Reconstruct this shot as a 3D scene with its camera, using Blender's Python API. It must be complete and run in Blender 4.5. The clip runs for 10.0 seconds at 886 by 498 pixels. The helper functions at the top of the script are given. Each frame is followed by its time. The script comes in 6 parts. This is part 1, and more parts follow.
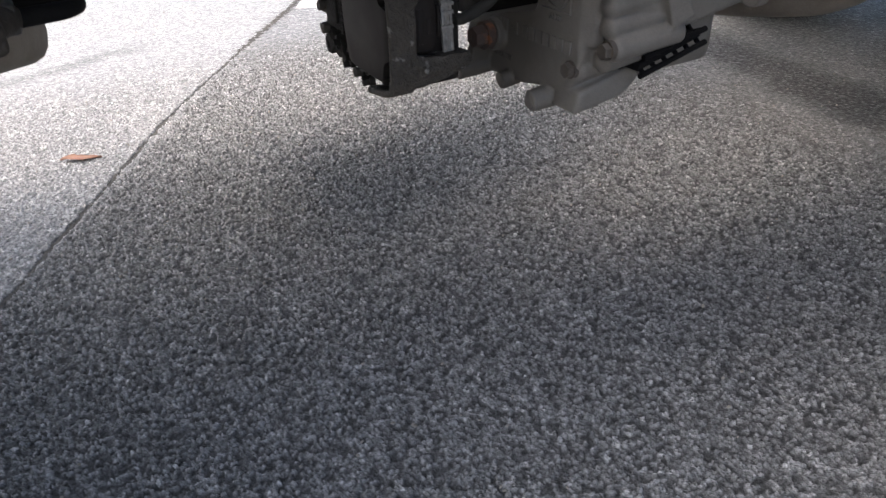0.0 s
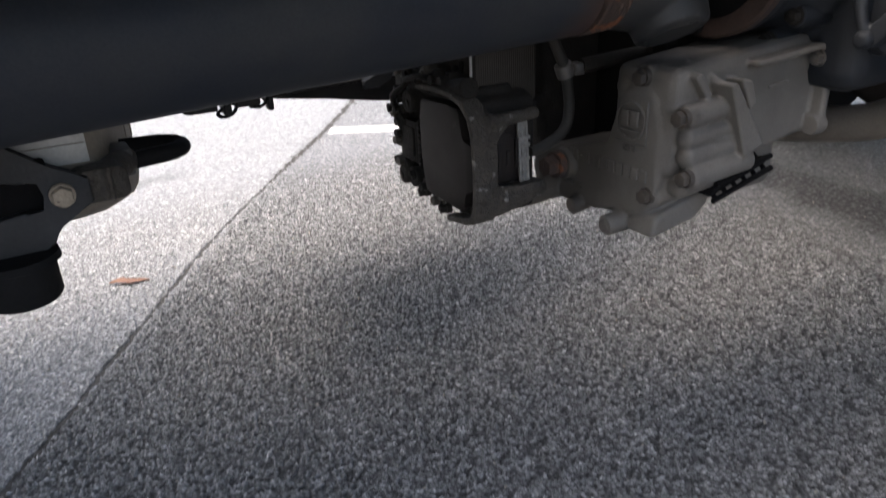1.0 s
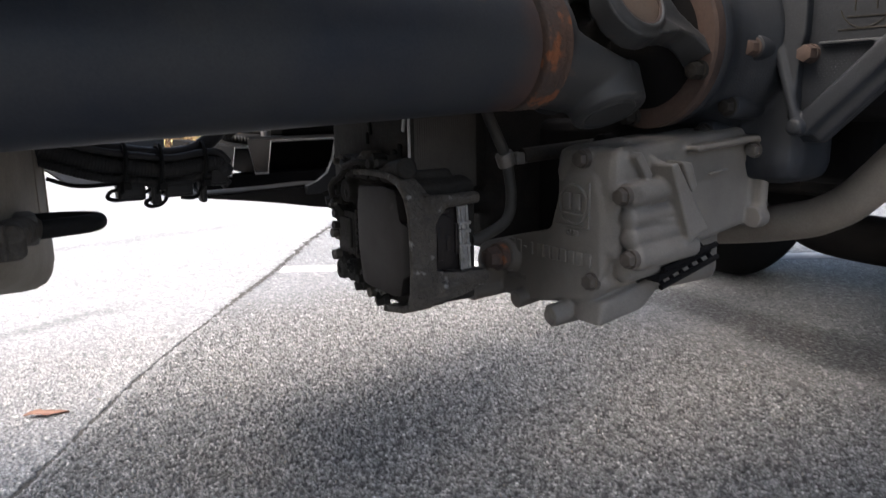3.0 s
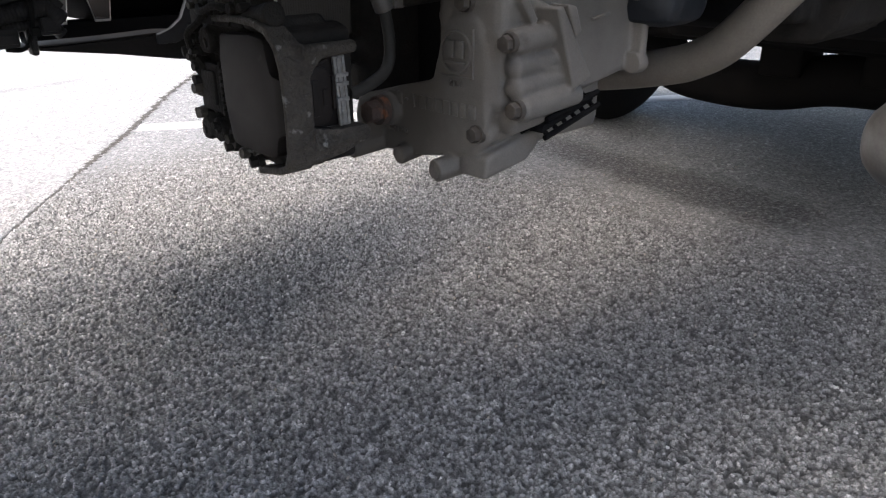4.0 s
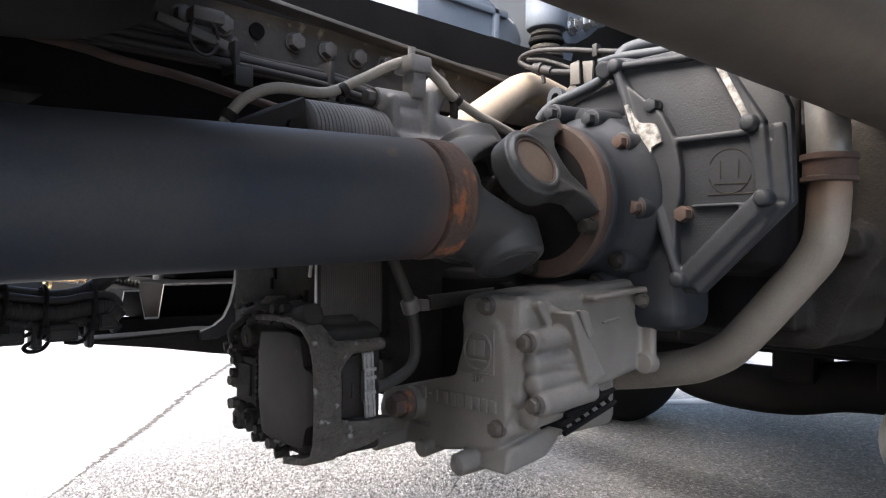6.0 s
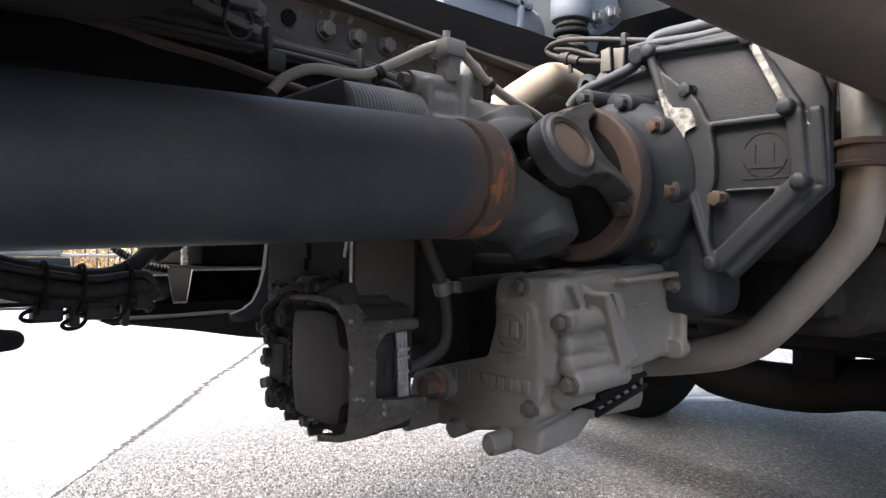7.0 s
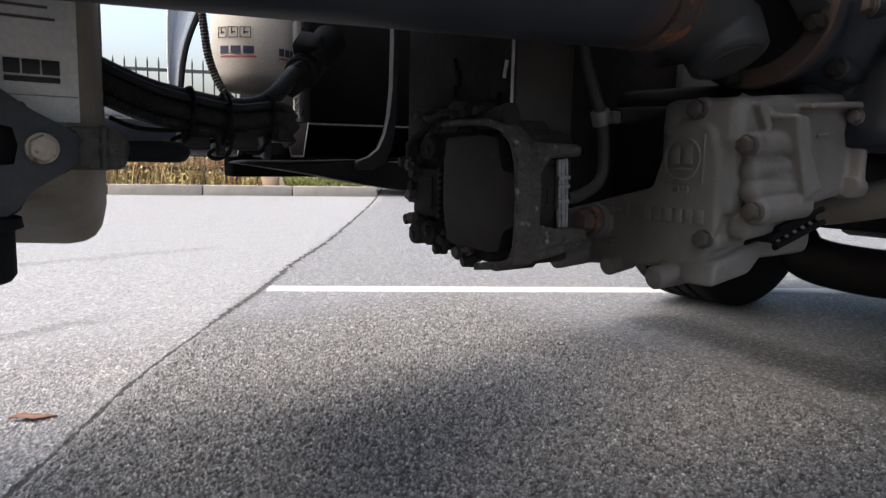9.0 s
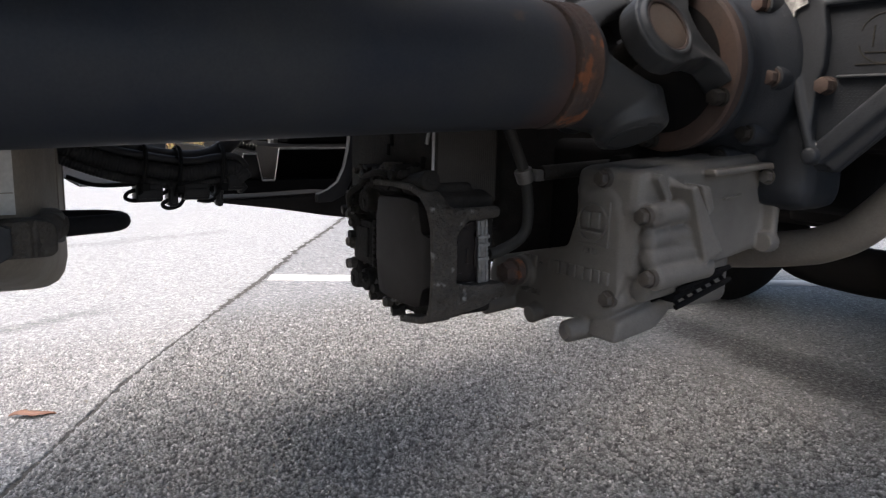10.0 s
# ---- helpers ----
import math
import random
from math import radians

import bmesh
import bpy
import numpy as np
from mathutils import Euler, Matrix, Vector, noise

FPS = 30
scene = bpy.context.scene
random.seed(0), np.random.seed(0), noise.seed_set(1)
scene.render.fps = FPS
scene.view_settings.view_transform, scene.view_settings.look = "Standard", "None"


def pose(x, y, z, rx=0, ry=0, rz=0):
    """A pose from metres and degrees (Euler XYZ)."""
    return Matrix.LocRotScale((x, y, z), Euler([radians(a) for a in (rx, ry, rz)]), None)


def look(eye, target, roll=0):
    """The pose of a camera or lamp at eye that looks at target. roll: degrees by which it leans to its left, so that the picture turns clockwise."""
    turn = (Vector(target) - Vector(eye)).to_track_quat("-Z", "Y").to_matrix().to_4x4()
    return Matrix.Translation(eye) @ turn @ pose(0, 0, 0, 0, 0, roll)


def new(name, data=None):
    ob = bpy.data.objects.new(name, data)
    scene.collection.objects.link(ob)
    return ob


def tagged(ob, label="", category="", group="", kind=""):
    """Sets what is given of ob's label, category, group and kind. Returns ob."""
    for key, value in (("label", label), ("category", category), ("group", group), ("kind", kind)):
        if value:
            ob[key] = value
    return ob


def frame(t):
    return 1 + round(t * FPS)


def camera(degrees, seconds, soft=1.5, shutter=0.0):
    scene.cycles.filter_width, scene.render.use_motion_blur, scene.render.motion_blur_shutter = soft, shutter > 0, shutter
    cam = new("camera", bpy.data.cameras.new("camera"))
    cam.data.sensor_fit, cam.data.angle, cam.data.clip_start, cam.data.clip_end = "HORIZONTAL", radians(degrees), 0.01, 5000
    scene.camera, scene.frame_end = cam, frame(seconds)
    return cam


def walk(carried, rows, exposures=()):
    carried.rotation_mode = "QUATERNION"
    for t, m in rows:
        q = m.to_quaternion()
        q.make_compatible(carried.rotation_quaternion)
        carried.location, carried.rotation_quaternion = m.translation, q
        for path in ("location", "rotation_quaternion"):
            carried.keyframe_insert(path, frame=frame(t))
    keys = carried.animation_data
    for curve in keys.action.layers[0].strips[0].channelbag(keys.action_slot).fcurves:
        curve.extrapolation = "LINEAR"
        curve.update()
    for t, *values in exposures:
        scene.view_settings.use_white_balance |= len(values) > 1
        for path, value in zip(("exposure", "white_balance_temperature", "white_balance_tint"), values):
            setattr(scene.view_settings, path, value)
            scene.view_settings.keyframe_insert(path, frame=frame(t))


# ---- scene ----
cam = camera(63.6, 10.0, soft=1.2, shutter=0.25)
PATH = [
    (0, (-0.384, -0.521, 0.701), (0.464, 0.931, -0.381), -1.4),
    (0.5, (-0.425, -0.485, 0.734), (0.418, 0.964, -0.357), -2.7),
    (1, (-0.45, -0.494, 0.721), (0.457, 1.096, -0.084), -2.6),
    (1.5, (-0.445, -0.486, 0.682), (0.539, 1.204, 0.265), -2.1),
    (2, (-0.444, -0.488, 0.646), (0.556, 1.241, 0.545), -1.9),
    (2.2, (-0.438, -0.487, 0.644), (0.556, 1.246, 0.549), -2.0),
    (3.3, (-0.423, -0.482, 0.639), (0.69, 1.114, 0.173), -0.5),
    (3.5, (-0.424, -0.478, 0.638), (0.706, 1.101, 0.159), -0.7),
    (4, (-0.414, -0.46, 0.64), (0.86, 0.864, -0.151), -0.3),
    (4.5, (-0.428, -0.473, 0.644), (0.862, 0.864, -0.098), 0.4),
    (5, (-0.436, -0.478, 0.647), (0.918, 0.942, 0.258), -0.3),
    (5.5, (-0.437, -0.475, 0.641), (0.935, 0.98, 0.625), -0.1),
    (5.7, (-0.438, -0.48, 0.642), (0.923, 0.986, 0.649), 0.1),
    (6.8, (-0.445, -0.478, 0.63), (0.884, 1.016, 0.648), 0.9),
    (7, (-0.457, -0.47, 0.624), (0.866, 1.03, 0.635), 1.0),
    (7.5, (-0.492, -0.421, 0.575), (0.808, 1.099, 0.572), 1.2),
    (8, (-0.502, -0.392, 0.556), (0.773, 1.147, 0.486), 1.2),
    (8.5, (-0.505, -0.388, 0.55), (0.738, 1.173, 0.411), 1.3),
    (9, (-0.509, -0.388, 0.55), (0.678, 1.199, 0.282), 1.4),
    (9.5, (-0.482, -0.414, 0.605), (0.651, 1.19, 0.229), 1.6),
    (10, (-0.459, -0.47, 0.64), (0.677, 1.139, 0.29), 1.6),
]
walk(cam, [(t, look(eye, target, roll)) for t, eye, target, roll in PATH],
     exposures=[(0.0, 1.95), (0.5, 1.95), (1.0, 1.9), (2.0, 2.2), (3.3, 2.05), (4.0, 2.1), (5.0, 2.45), (5.5, 2.7), (7.0, 2.6), (8.0, 2.05), (9.0, 1.55), (9.5, 1.6), (10.0, 1.8)])

# ---------------------------------------------------------------- light
world = bpy.data.worlds.new("world")
scene.world = world
world.use_nodes = True
wn = world.node_tree.nodes
wl = world.node_tree.links
sky = wn.new("ShaderNodeTexSky")
sky.sky_type = "NISHITA"
sky.sun_disc = False
sky.sun_elevation = radians(54.0)
sky.sun_rotation = radians(-74.1)
sky.air_density, sky.dust_density = 1.0, 6.5
wn["Background"].inputs["Strength"].default_value = 0.15
wl.new(sky.outputs[0], wn["Background"].inputs["Color"])
sun_data = bpy.data.lights.new("sun", "SUN")
sun_data.energy, sun_data.angle, sun_data.color = 0.85, radians(85), (0.99, 1.0, 1.0)
sun = new("sun", sun_data)
sun.matrix_world = look((-4.2, 1.2, 6.0), (0, 0, 0))


# ---------------------------------------------------------------- materials
def material(name, base, second=None, rough=0.6, metal=0.0, scale=12.0, mix=0.5, grain=250.0, bump=0.15,
             dist=0.002, third=None, third_at=0.62, spec=0.35):
    """Two tones by coarse noise, an optional third tone in patches, fine grain in the relief."""
    m = bpy.data.materials.new(name)
    m.use_nodes = True
    n, l = m.node_tree.nodes, m.node_tree.links
    b = n["Principled BSDF"]
    co = n.new("ShaderNodeTexCoord").outputs["Object"]
    second = second or tuple(c * 0.6 for c in base)
    big = n.new("ShaderNodeTexNoise")
    big.inputs["Scale"].default_value, big.inputs["Detail"].default_value = scale, 6
    big.inputs["Roughness"].default_value = 0.65
    l.new(co, big.inputs["Vector"])
    ramp = n.new("ShaderNodeValToRGB")
    ramp.color_ramp.elements[0].position, ramp.color_ramp.elements[1].position = 0.5 - mix * 0.3, 0.5 + mix * 0.3
    ramp.color_ramp.elements[0].color, ramp.color_ramp.elements[1].color = (*base, 1), (*second, 1)
    l.new(big.outputs["Fac"], ramp.inputs["Fac"])
    colour = ramp.outputs["Color"]
    if third:
        spot = n.new("ShaderNodeTexNoise")
        spot.inputs["Scale"].default_value, spot.inputs["Detail"].default_value = scale * 2.3, 8
        l.new(co, spot.inputs["Vector"])
        cut = n.new("ShaderNodeMapRange")
        cut.inputs["From Min"].default_value, cut.inputs["From Max"].default_value = third_at, third_at + 0.08
        l.new(spot.outputs["Fac"], cut.inputs["Value"])
        mx = n.new("ShaderNodeMix")
        mx.data_type = "RGBA"
        l.new(cut.outputs[0], mx.inputs["Factor"])
        l.new(colour, mx.inputs["A"])
        mx.inputs["B"].default_value = (*third, 1)
        colour = mx.outputs["Result"]
    fine = n.new("ShaderNodeTexNoise")
    fine.inputs["Scale"].default_value, fine.inputs["Detail"].default_value = grain, 4
    l.new(co, fine.inputs["Vector"])
    tone = n.new("ShaderNodeMapRange")
    tone.inputs["From Min"].default_value, tone.inputs["From Max"].default_value = 0.3, 0.7
    tone.inputs["To Min"].default_value, tone.inputs["To Max"].default_value = 0.91, 1.09
    l.new(fine.outputs["Fac"], tone.inputs["Value"])
    mul = n.new("ShaderNodeMix")
    mul.data_type, mul.blend_type = "RGBA", "MULTIPLY"
    mul.inputs["Factor"].default_value = 1.0
    l.new(colour, mul.inputs["A"])
    l.new(tone.outputs[0], mul.inputs["B"])
    l.new(mul.outputs["Result"], b.inputs["Base Color"])
    rr = n.new("ShaderNodeMapRange")
    rr.inputs["To Min"].default_value, rr.inputs["To Max"].default_value = max(rough - 0.12, 0.03), min(rough + 0.12, 1.0)
    l.new(big.outputs["Fac"], rr.inputs["Value"])
    l.new(rr.outputs[0], b.inputs["Roughness"])
    b.inputs["Metallic"].default_value = metal
    b.inputs["Specular IOR Level"].default_value = spec
    if bump:
        bp = n.new("ShaderNodeBump")
        bp.inputs["Strength"].default_value, bp.inputs["Distance"].default_value = bump, dist
        l.new(fine.outputs["Fac"], bp.inputs["Height"])
        l.new(bp.outputs[0], b.inputs["Normal"])
    return m


M_CAST = material("dusty_cast_aluminium", (0.165, 0.151, 0.133), (0.085, 0.076, 0.066), 0.62, 0.0, 9, 0.9, 700, 0.22, 0.0006, third=(0.055, 0.047, 0.039), third_at=0.66)
M_CASE = material("grey_painted_casting", (0.0185, 0.0212, 0.026), (0.0100, 0.0113, 0.0138), 0.55, 0.0, 22, 0.9, 520, 0.35, 0.0009, spec=0.3, third=(0.046, 0.046, 0.046), third_at=0.70)
M_GRIME = material("oily_dark_casting", (0.030, 0.026, 0.022), (0.011, 0.010, 0.009), 0.7, 0.0, 22, 0.9, 350, 0.5, 0.002, spec=0.12)
M_COVER = material("brown_black_plastic_cover", (0.023, 0.019, 0.017), (0.016, 0.013, 0.012), 0.62, 0.0, 14, 0.8, 600, 0.12, 0.0006, spec=0.12, third=(0.042, 0.035, 0.030), third_at=0.68)
M_BRACKET = material("dusty_grey_bracket", (0.078, 0.066, 0.053), (0.030, 0.025, 0.020), 0.75, 0.0, 34, 0.9, 260, 0.9, 0.004,
                     third=(0.20, 0.19, 0.17), third_at=0.63)
M_SCRAPED = material("scraped_bare_metal", (0.55, 0.54, 0.52), (0.2, 0.19, 0.18), 0.5, 0.4, 60, 0.9, 300, 0.4, 0.002)
M_PEEL = material("peeling_pale_coat", (0.40, 0.39, 0.37), (0.05, 0.05, 0.05), 0.7, 0.0, 95, 0.5, 300, 0.6, 0.002)
M_STRIP = material("scraped_dusty_strip", (0.34, 0.325, 0.30), (0.12, 0.11, 0.10), 0.6, 0.2, 70, 0.9, 300, 0.5, 0.002)
M_DULLSTEEL = material("dull_grey_steel", (0.20, 0.195, 0.185), (0.11, 0.105, 0.10), 0.42, 0.6, 20, 0.9, 300, 0.15, 0.001)
M_SHELL = material("brown_grey_sheet_metal", (0.040, 0.034, 0.028), (0.019, 0.016, 0.013), 0.6, 0.15, 16, 0.9, 380, 0.25, 0.001)
M_DUSTHOSE = material("dusty_grey_hose", (0.034, 0.031, 0.027), (0.016, 0.015, 0.013), 0.75, 0.0, 20, 0.9, 350, 0.3, 0.001)
M_EXHAUST = material("brown_exhaust_steel", (0.110, 0.095, 0.078), (0.062, 0.053, 0.043), 0.45, 0.3, 7, 0.9, 400, 0.1, 0.0006, third=(0.10, 0.06, 0.035), third_at=0.66)
M_STAY = material("dark_oily_bracket", (0.034, 0.034, 0.036), (0.018, 0.017, 0.016), 0.6, 0.0, 14, 0.9, 300, 0.3, 0.001)
M_TAN = material("tan_dusted_steel", (0.42, 0.34, 0.25), (0.25, 0.20, 0.15), 0.8, 0.0, 60, 0.9, 260, 0.7, 0.002, third=(0.12, 0.09, 0.07), third_at=0.6)
M_TUBE = material("blue_black_shaft_paint", (0.009, 0.014, 0.026), (0.042, 0.042, 0.041), 0.52, 0.0, 7, 1.0, 500, 0.05, 0.0006, third=(0.075, 0.046, 0.030), third_at=0.72, spec=0.2)
M_YOKE = material("dusty_forged_yoke", (0.022, 0.024, 0.026), (0.034, 0.032, 0.030), 0.5, 0.0, 12, 0.9, 500, 0.15, 0.0006,
                  third=(0.10, 0.046, 0.026), third_at=0.66)
M_CAPDUST = material("dusty_bearing_cap", (0.066, 0.056, 0.047), (0.090, 0.056, 0.036), 0.75, 0.0, 22, 0.9, 400, 0.2, 0.0006)
M_RUST = material("rusty_weld", (0.036, 0.032, 0.030), (0.075, 0.040, 0.026), 0.85, 0.0, 26, 0.8, 300, 0.8, 0.002, third=(0.17, 0.062, 0.027), third_at=0.56)
M_DULLRUST = material("brown_rusty_flange", (0.062, 0.035, 0.026), (0.030, 0.024, 0.021), 0.8, 0.0, 20, 0.9, 350, 0.4, 0.001)
M_BOLT = material("dirty_steel_bolt", (0.13, 0.12, 0.11), (0.075, 0.065, 0.058), 0.5, 0.35, 40, 0.9, 500, 0.3, 0.0008)
M_DARKBOLT = material("brown_dull_bolt", (0.085, 0.072, 0.060), (0.048, 0.040, 0.034), 0.55, 0.2, 40, 0.9, 500, 0.3, 0.0008)
M_PIPE = material("dusty_stainless_pipe", (0.215, 0.188, 0.155), (0.120, 0.102, 0.082), 0.5, 0.2, 8, 0.9, 400, 0.12, 0.0006,
                  third=(0.14, 0.085, 0.050), third_at=0.72)
M_CREAMPIPE = material("tan_coated_pipe", (0.36, 0.29, 0.215), (0.25, 0.205, 0.155), 0.6, 0.1, 10, 0.9, 400, 0.12, 0.0006)
M_CREAM = material("cream_rubber_hose", (0.31, 0.28, 0.235), (0.20, 0.18, 0.155), 0.7, 0.0, 16, 0.9, 400, 0.15, 0.0006)
M_LIGHTCAST = material("light_cast_actuator", (0.24, 0.232, 0.222), (0.13, 0.126, 0.118), 0.62, 0.0, 15, 0.9, 420, 0.25, 0.001)
M_RAIL = material("black_chassis_paint", (0.016, 0.015, 0.015), (0.032, 0.028, 0.025), 0.6, 0.0, 11, 0.9, 300, 0.3, 0.001, spec=0.1)
M_DUSTRAIL = material("dusty_brown_rail", (0.060, 0.052, 0.044), (0.024, 0.021, 0.018), 0.7, 0.0, 18, 0.9, 300, 0.4, 0.001, third=(0.16, 0.14, 0.115), third_at=0.62)
# for black parts, and for gaps whose shade is put into the colour
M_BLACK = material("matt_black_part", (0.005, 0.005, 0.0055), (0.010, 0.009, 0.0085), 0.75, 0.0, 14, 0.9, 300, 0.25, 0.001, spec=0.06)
M_RUBBER = material("black_rubber", (0.010, 0.010, 0.011), (0.018, 0.017, 0.016), 0.75, 0.0, 18, 0.9, 300, 0.3, 0.001, spec=0.08)
M_CONDUIT = material("corrugated_conduit", (0.015, 0.015, 0.016), (0.028, 0.026, 0.025), 0.55, 0.0, 20, 0.9, 400, 0.1, 0.0005, spec=0.25)
M_TANK = material("tan_dusty_plastic", (0.27, 0.235, 0.19), (0.155, 0.130, 0.10), 0.65, 0.0, 9, 0.9, 350, 0.15, 0.0008)
M_LABEL = material("pale_sticker", (0.55, 0.54, 0.51), (0.44, 0.43, 0.40), 0.6, 0.0, 20, 0.9, 300, 0.03, 0.0003)
M_INK = material("black_print", (0.012, 0.012, 0.013), (0.02, 0.02, 0.02), 0.6, 0.0, 30, 0.5, 300, 0.0)
M_INKRED = material("red_print", (0.35, 0.06, 0.05), (0.28, 0.05, 0.04), 0.6, 0.0, 30, 0.5, 300, 0.0)
M_INKBLUE = material("dark_blue_print", (0.03, 0.035, 0.07), (0.025, 0.03, 0.055), 0.6, 0.0, 30, 0.5, 300, 0.0)
M_FILTER = material("white_filter_can", (0.46, 0.44, 0.41), (0.31, 0.28, 0.24), 0.55, 0.0, 9, 0.9, 300, 0.05, 0.0004)
M_CHROME = material("bright_steel_tube", (0.55, 0.55, 0.55), (0.42, 0.42, 0.42), 0.28, 0.9, 8, 0.9, 300, 0.04, 0.0004)
M_WHITE = material("white_body_paint", (0.74, 0.76, 0.77), (0.66, 0.68, 0.69), 0.35, 0.0, 3, 0.9, 300, 0.02, 0.0004)
M_BLUEBEAM = material("dark_blue_panel", (0.026, 0.033, 0.043), (0.042, 0.046, 0.050), 0.55, 0.0, 6, 0.9, 300, 0.1, 0.0006)
M_PALEBLUE = material("pale_blue_grey_paint", (0.155, 0.180, 0.215), (0.100, 0.115, 0.135), 0.5, 0.0, 6, 0.9, 300, 0.05, 0.0005)
M_GREYARM = material("grey_support_arm", (0.12, 0.112, 0.10), (0.06, 0.055, 0.05), 0.6, 0.0, 12, 0.9, 300, 0.25, 0.001)
M_LINE = material("worn_white_marking", (0.50, 0.49, 0.475), (0.36, 0.35, 0.335), 0.75, 0.0, 10, 0.9, 160, 0.5, 0.002,
                  third=(0.33, 0.32, 0.31), third_at=0.68)
M_KERB = material("pale_concrete_kerb", (0.27, 0.25, 0.22), (0.19, 0.175, 0.15), 0.85, 0.0, 6, 0.9, 120, 0.4, 0.003)
M_FENCE = material("dark_fence_paint", (0.03, 0.032, 0.034), (0.05, 0.05, 0.05), 0.6, 0.0, 10, 0.9, 200, 0.1, 0.001)
M_SOIL = material("dry_soil_and_litter", (0.20, 0.15, 0.10), (0.12, 0.09, 0.06), 0.95, 0.0, 4, 0.9, 60, 0.8, 0.01)
M_TWIG = material("dry_reddish_stems", (0.30, 0.16, 0.09), (0.20, 0.12, 0.07), 0.85, 0.0, 5, 0.9, 100, 0.2, 0.002)
M_STRAW = material("straw_yellow_leaves", (0.42, 0.33, 0.14), (0.25, 0.22, 0.08), 0.8, 0.0, 5, 0.9, 100, 0.2, 0.002)
M_LEAFY = material("yellow_green_leaves", (0.20, 0.20, 0.05), (0.12, 0.14, 0.04), 0.75, 0.0, 5, 0.9, 100, 0.2, 0.002)
M_LEAF = material("dry_orange_leaf", (0.29, 0.155, 0.105), (0.17, 0.095, 0.068), 0.8, 0.0, 60, 0.9, 400, 0.3, 0.001)
M_TERRA = material("pale_terracotta", (0.55, 0.40, 0.29), (0.42, 0.30, 0.22), 0.85, 0.0, 10, 0.9, 150, 0.2, 0.002)
M_TAR = material("bitumen_joint", (0.038, 0.036, 0.034), (0.105, 0.100, 0.094), 0.9, 0.0, 60, 0.9, 180, 0.9, 0.004, spec=0.1)


def rust_or_shade_patch(m, axis, start, reach, uneven, colour, scale=18.0):
    """Adds rust or side shade that grows along one axis past start, ragged-edged."""
    n, l = m.node_tree.nodes, m.node_tree.links
    b = n["Principled BSDF"]
    was = b.inputs["Base Color"].links[0].from_socket
    co = n.new("ShaderNodeTexCoord").outputs["Object"]
    sep = n.new("ShaderNodeSeparateXYZ")
    l.new(co, sep.inputs[0])
    tex = n.new("ShaderNodeTexNoise")
    tex.inputs["Scale"].default_value, tex.inputs["Detail"].default_value, tex.inputs["Roughness"].default_value = scale, 7, 0.7
    l.new(co, tex.inputs["Vector"])
    shift = n.new("ShaderNodeMath")
    shift.operation = "MULTIPLY_ADD"
    l.new(tex.outputs["Fac"], shift.inputs[0])
    shift.inputs[1].default_value = uneven
    l.new(sep.outputs[axis], shift.inputs[2])
    cut = n.new("ShaderNodeMapRange")
    cut.inputs["From Min"].default_value, cut.inputs["From Max"].default_value = start + uneven * 0.5, start + uneven * 0.5 + reach
    l.new(shift.outputs[0], cut.inputs["Value"])
    mx = n.new("ShaderNodeMix")
    mx.data_type = "RGBA"
    l.new(cut.outputs[0], mx.inputs["Factor"])
    l.new(was, mx.inputs["A"])
    mx.inputs["B"].default_value = (*colour, 1)
    l.new(mx.outputs["Result"], b.inputs["Base Color"])


rust_or_shade_patch(M_TUBE, 0, -0.066, 0.05, 0.06, (0.085, 0.042, 0.026))
# the casting's left side: brown grime, with its shade painted in
rust_or_shade_patch(M_CAST, 1, -0.012, 0.05, 0.06, (0.066, 0.057, 0.047), 14)
rust_or_shade_patch(M_PIPE, 2, 0.668, 0.06, 0.07, (0.13, 0.072, 0.040), 26)

# from and to, half width, strength, tone, waver
STREAKS = [((1.50, 1.18, 1.38, 0.0), 0.17, 0.80, 0.016, 0.34), ((-0.75, 1.80, 0.05, 2.05), 0.06, 0.55, 0.06, 0.20), ((-0.2, 3.3, 0.9, 3.5), 0.08, 0.40, 0.07, 0.25)]


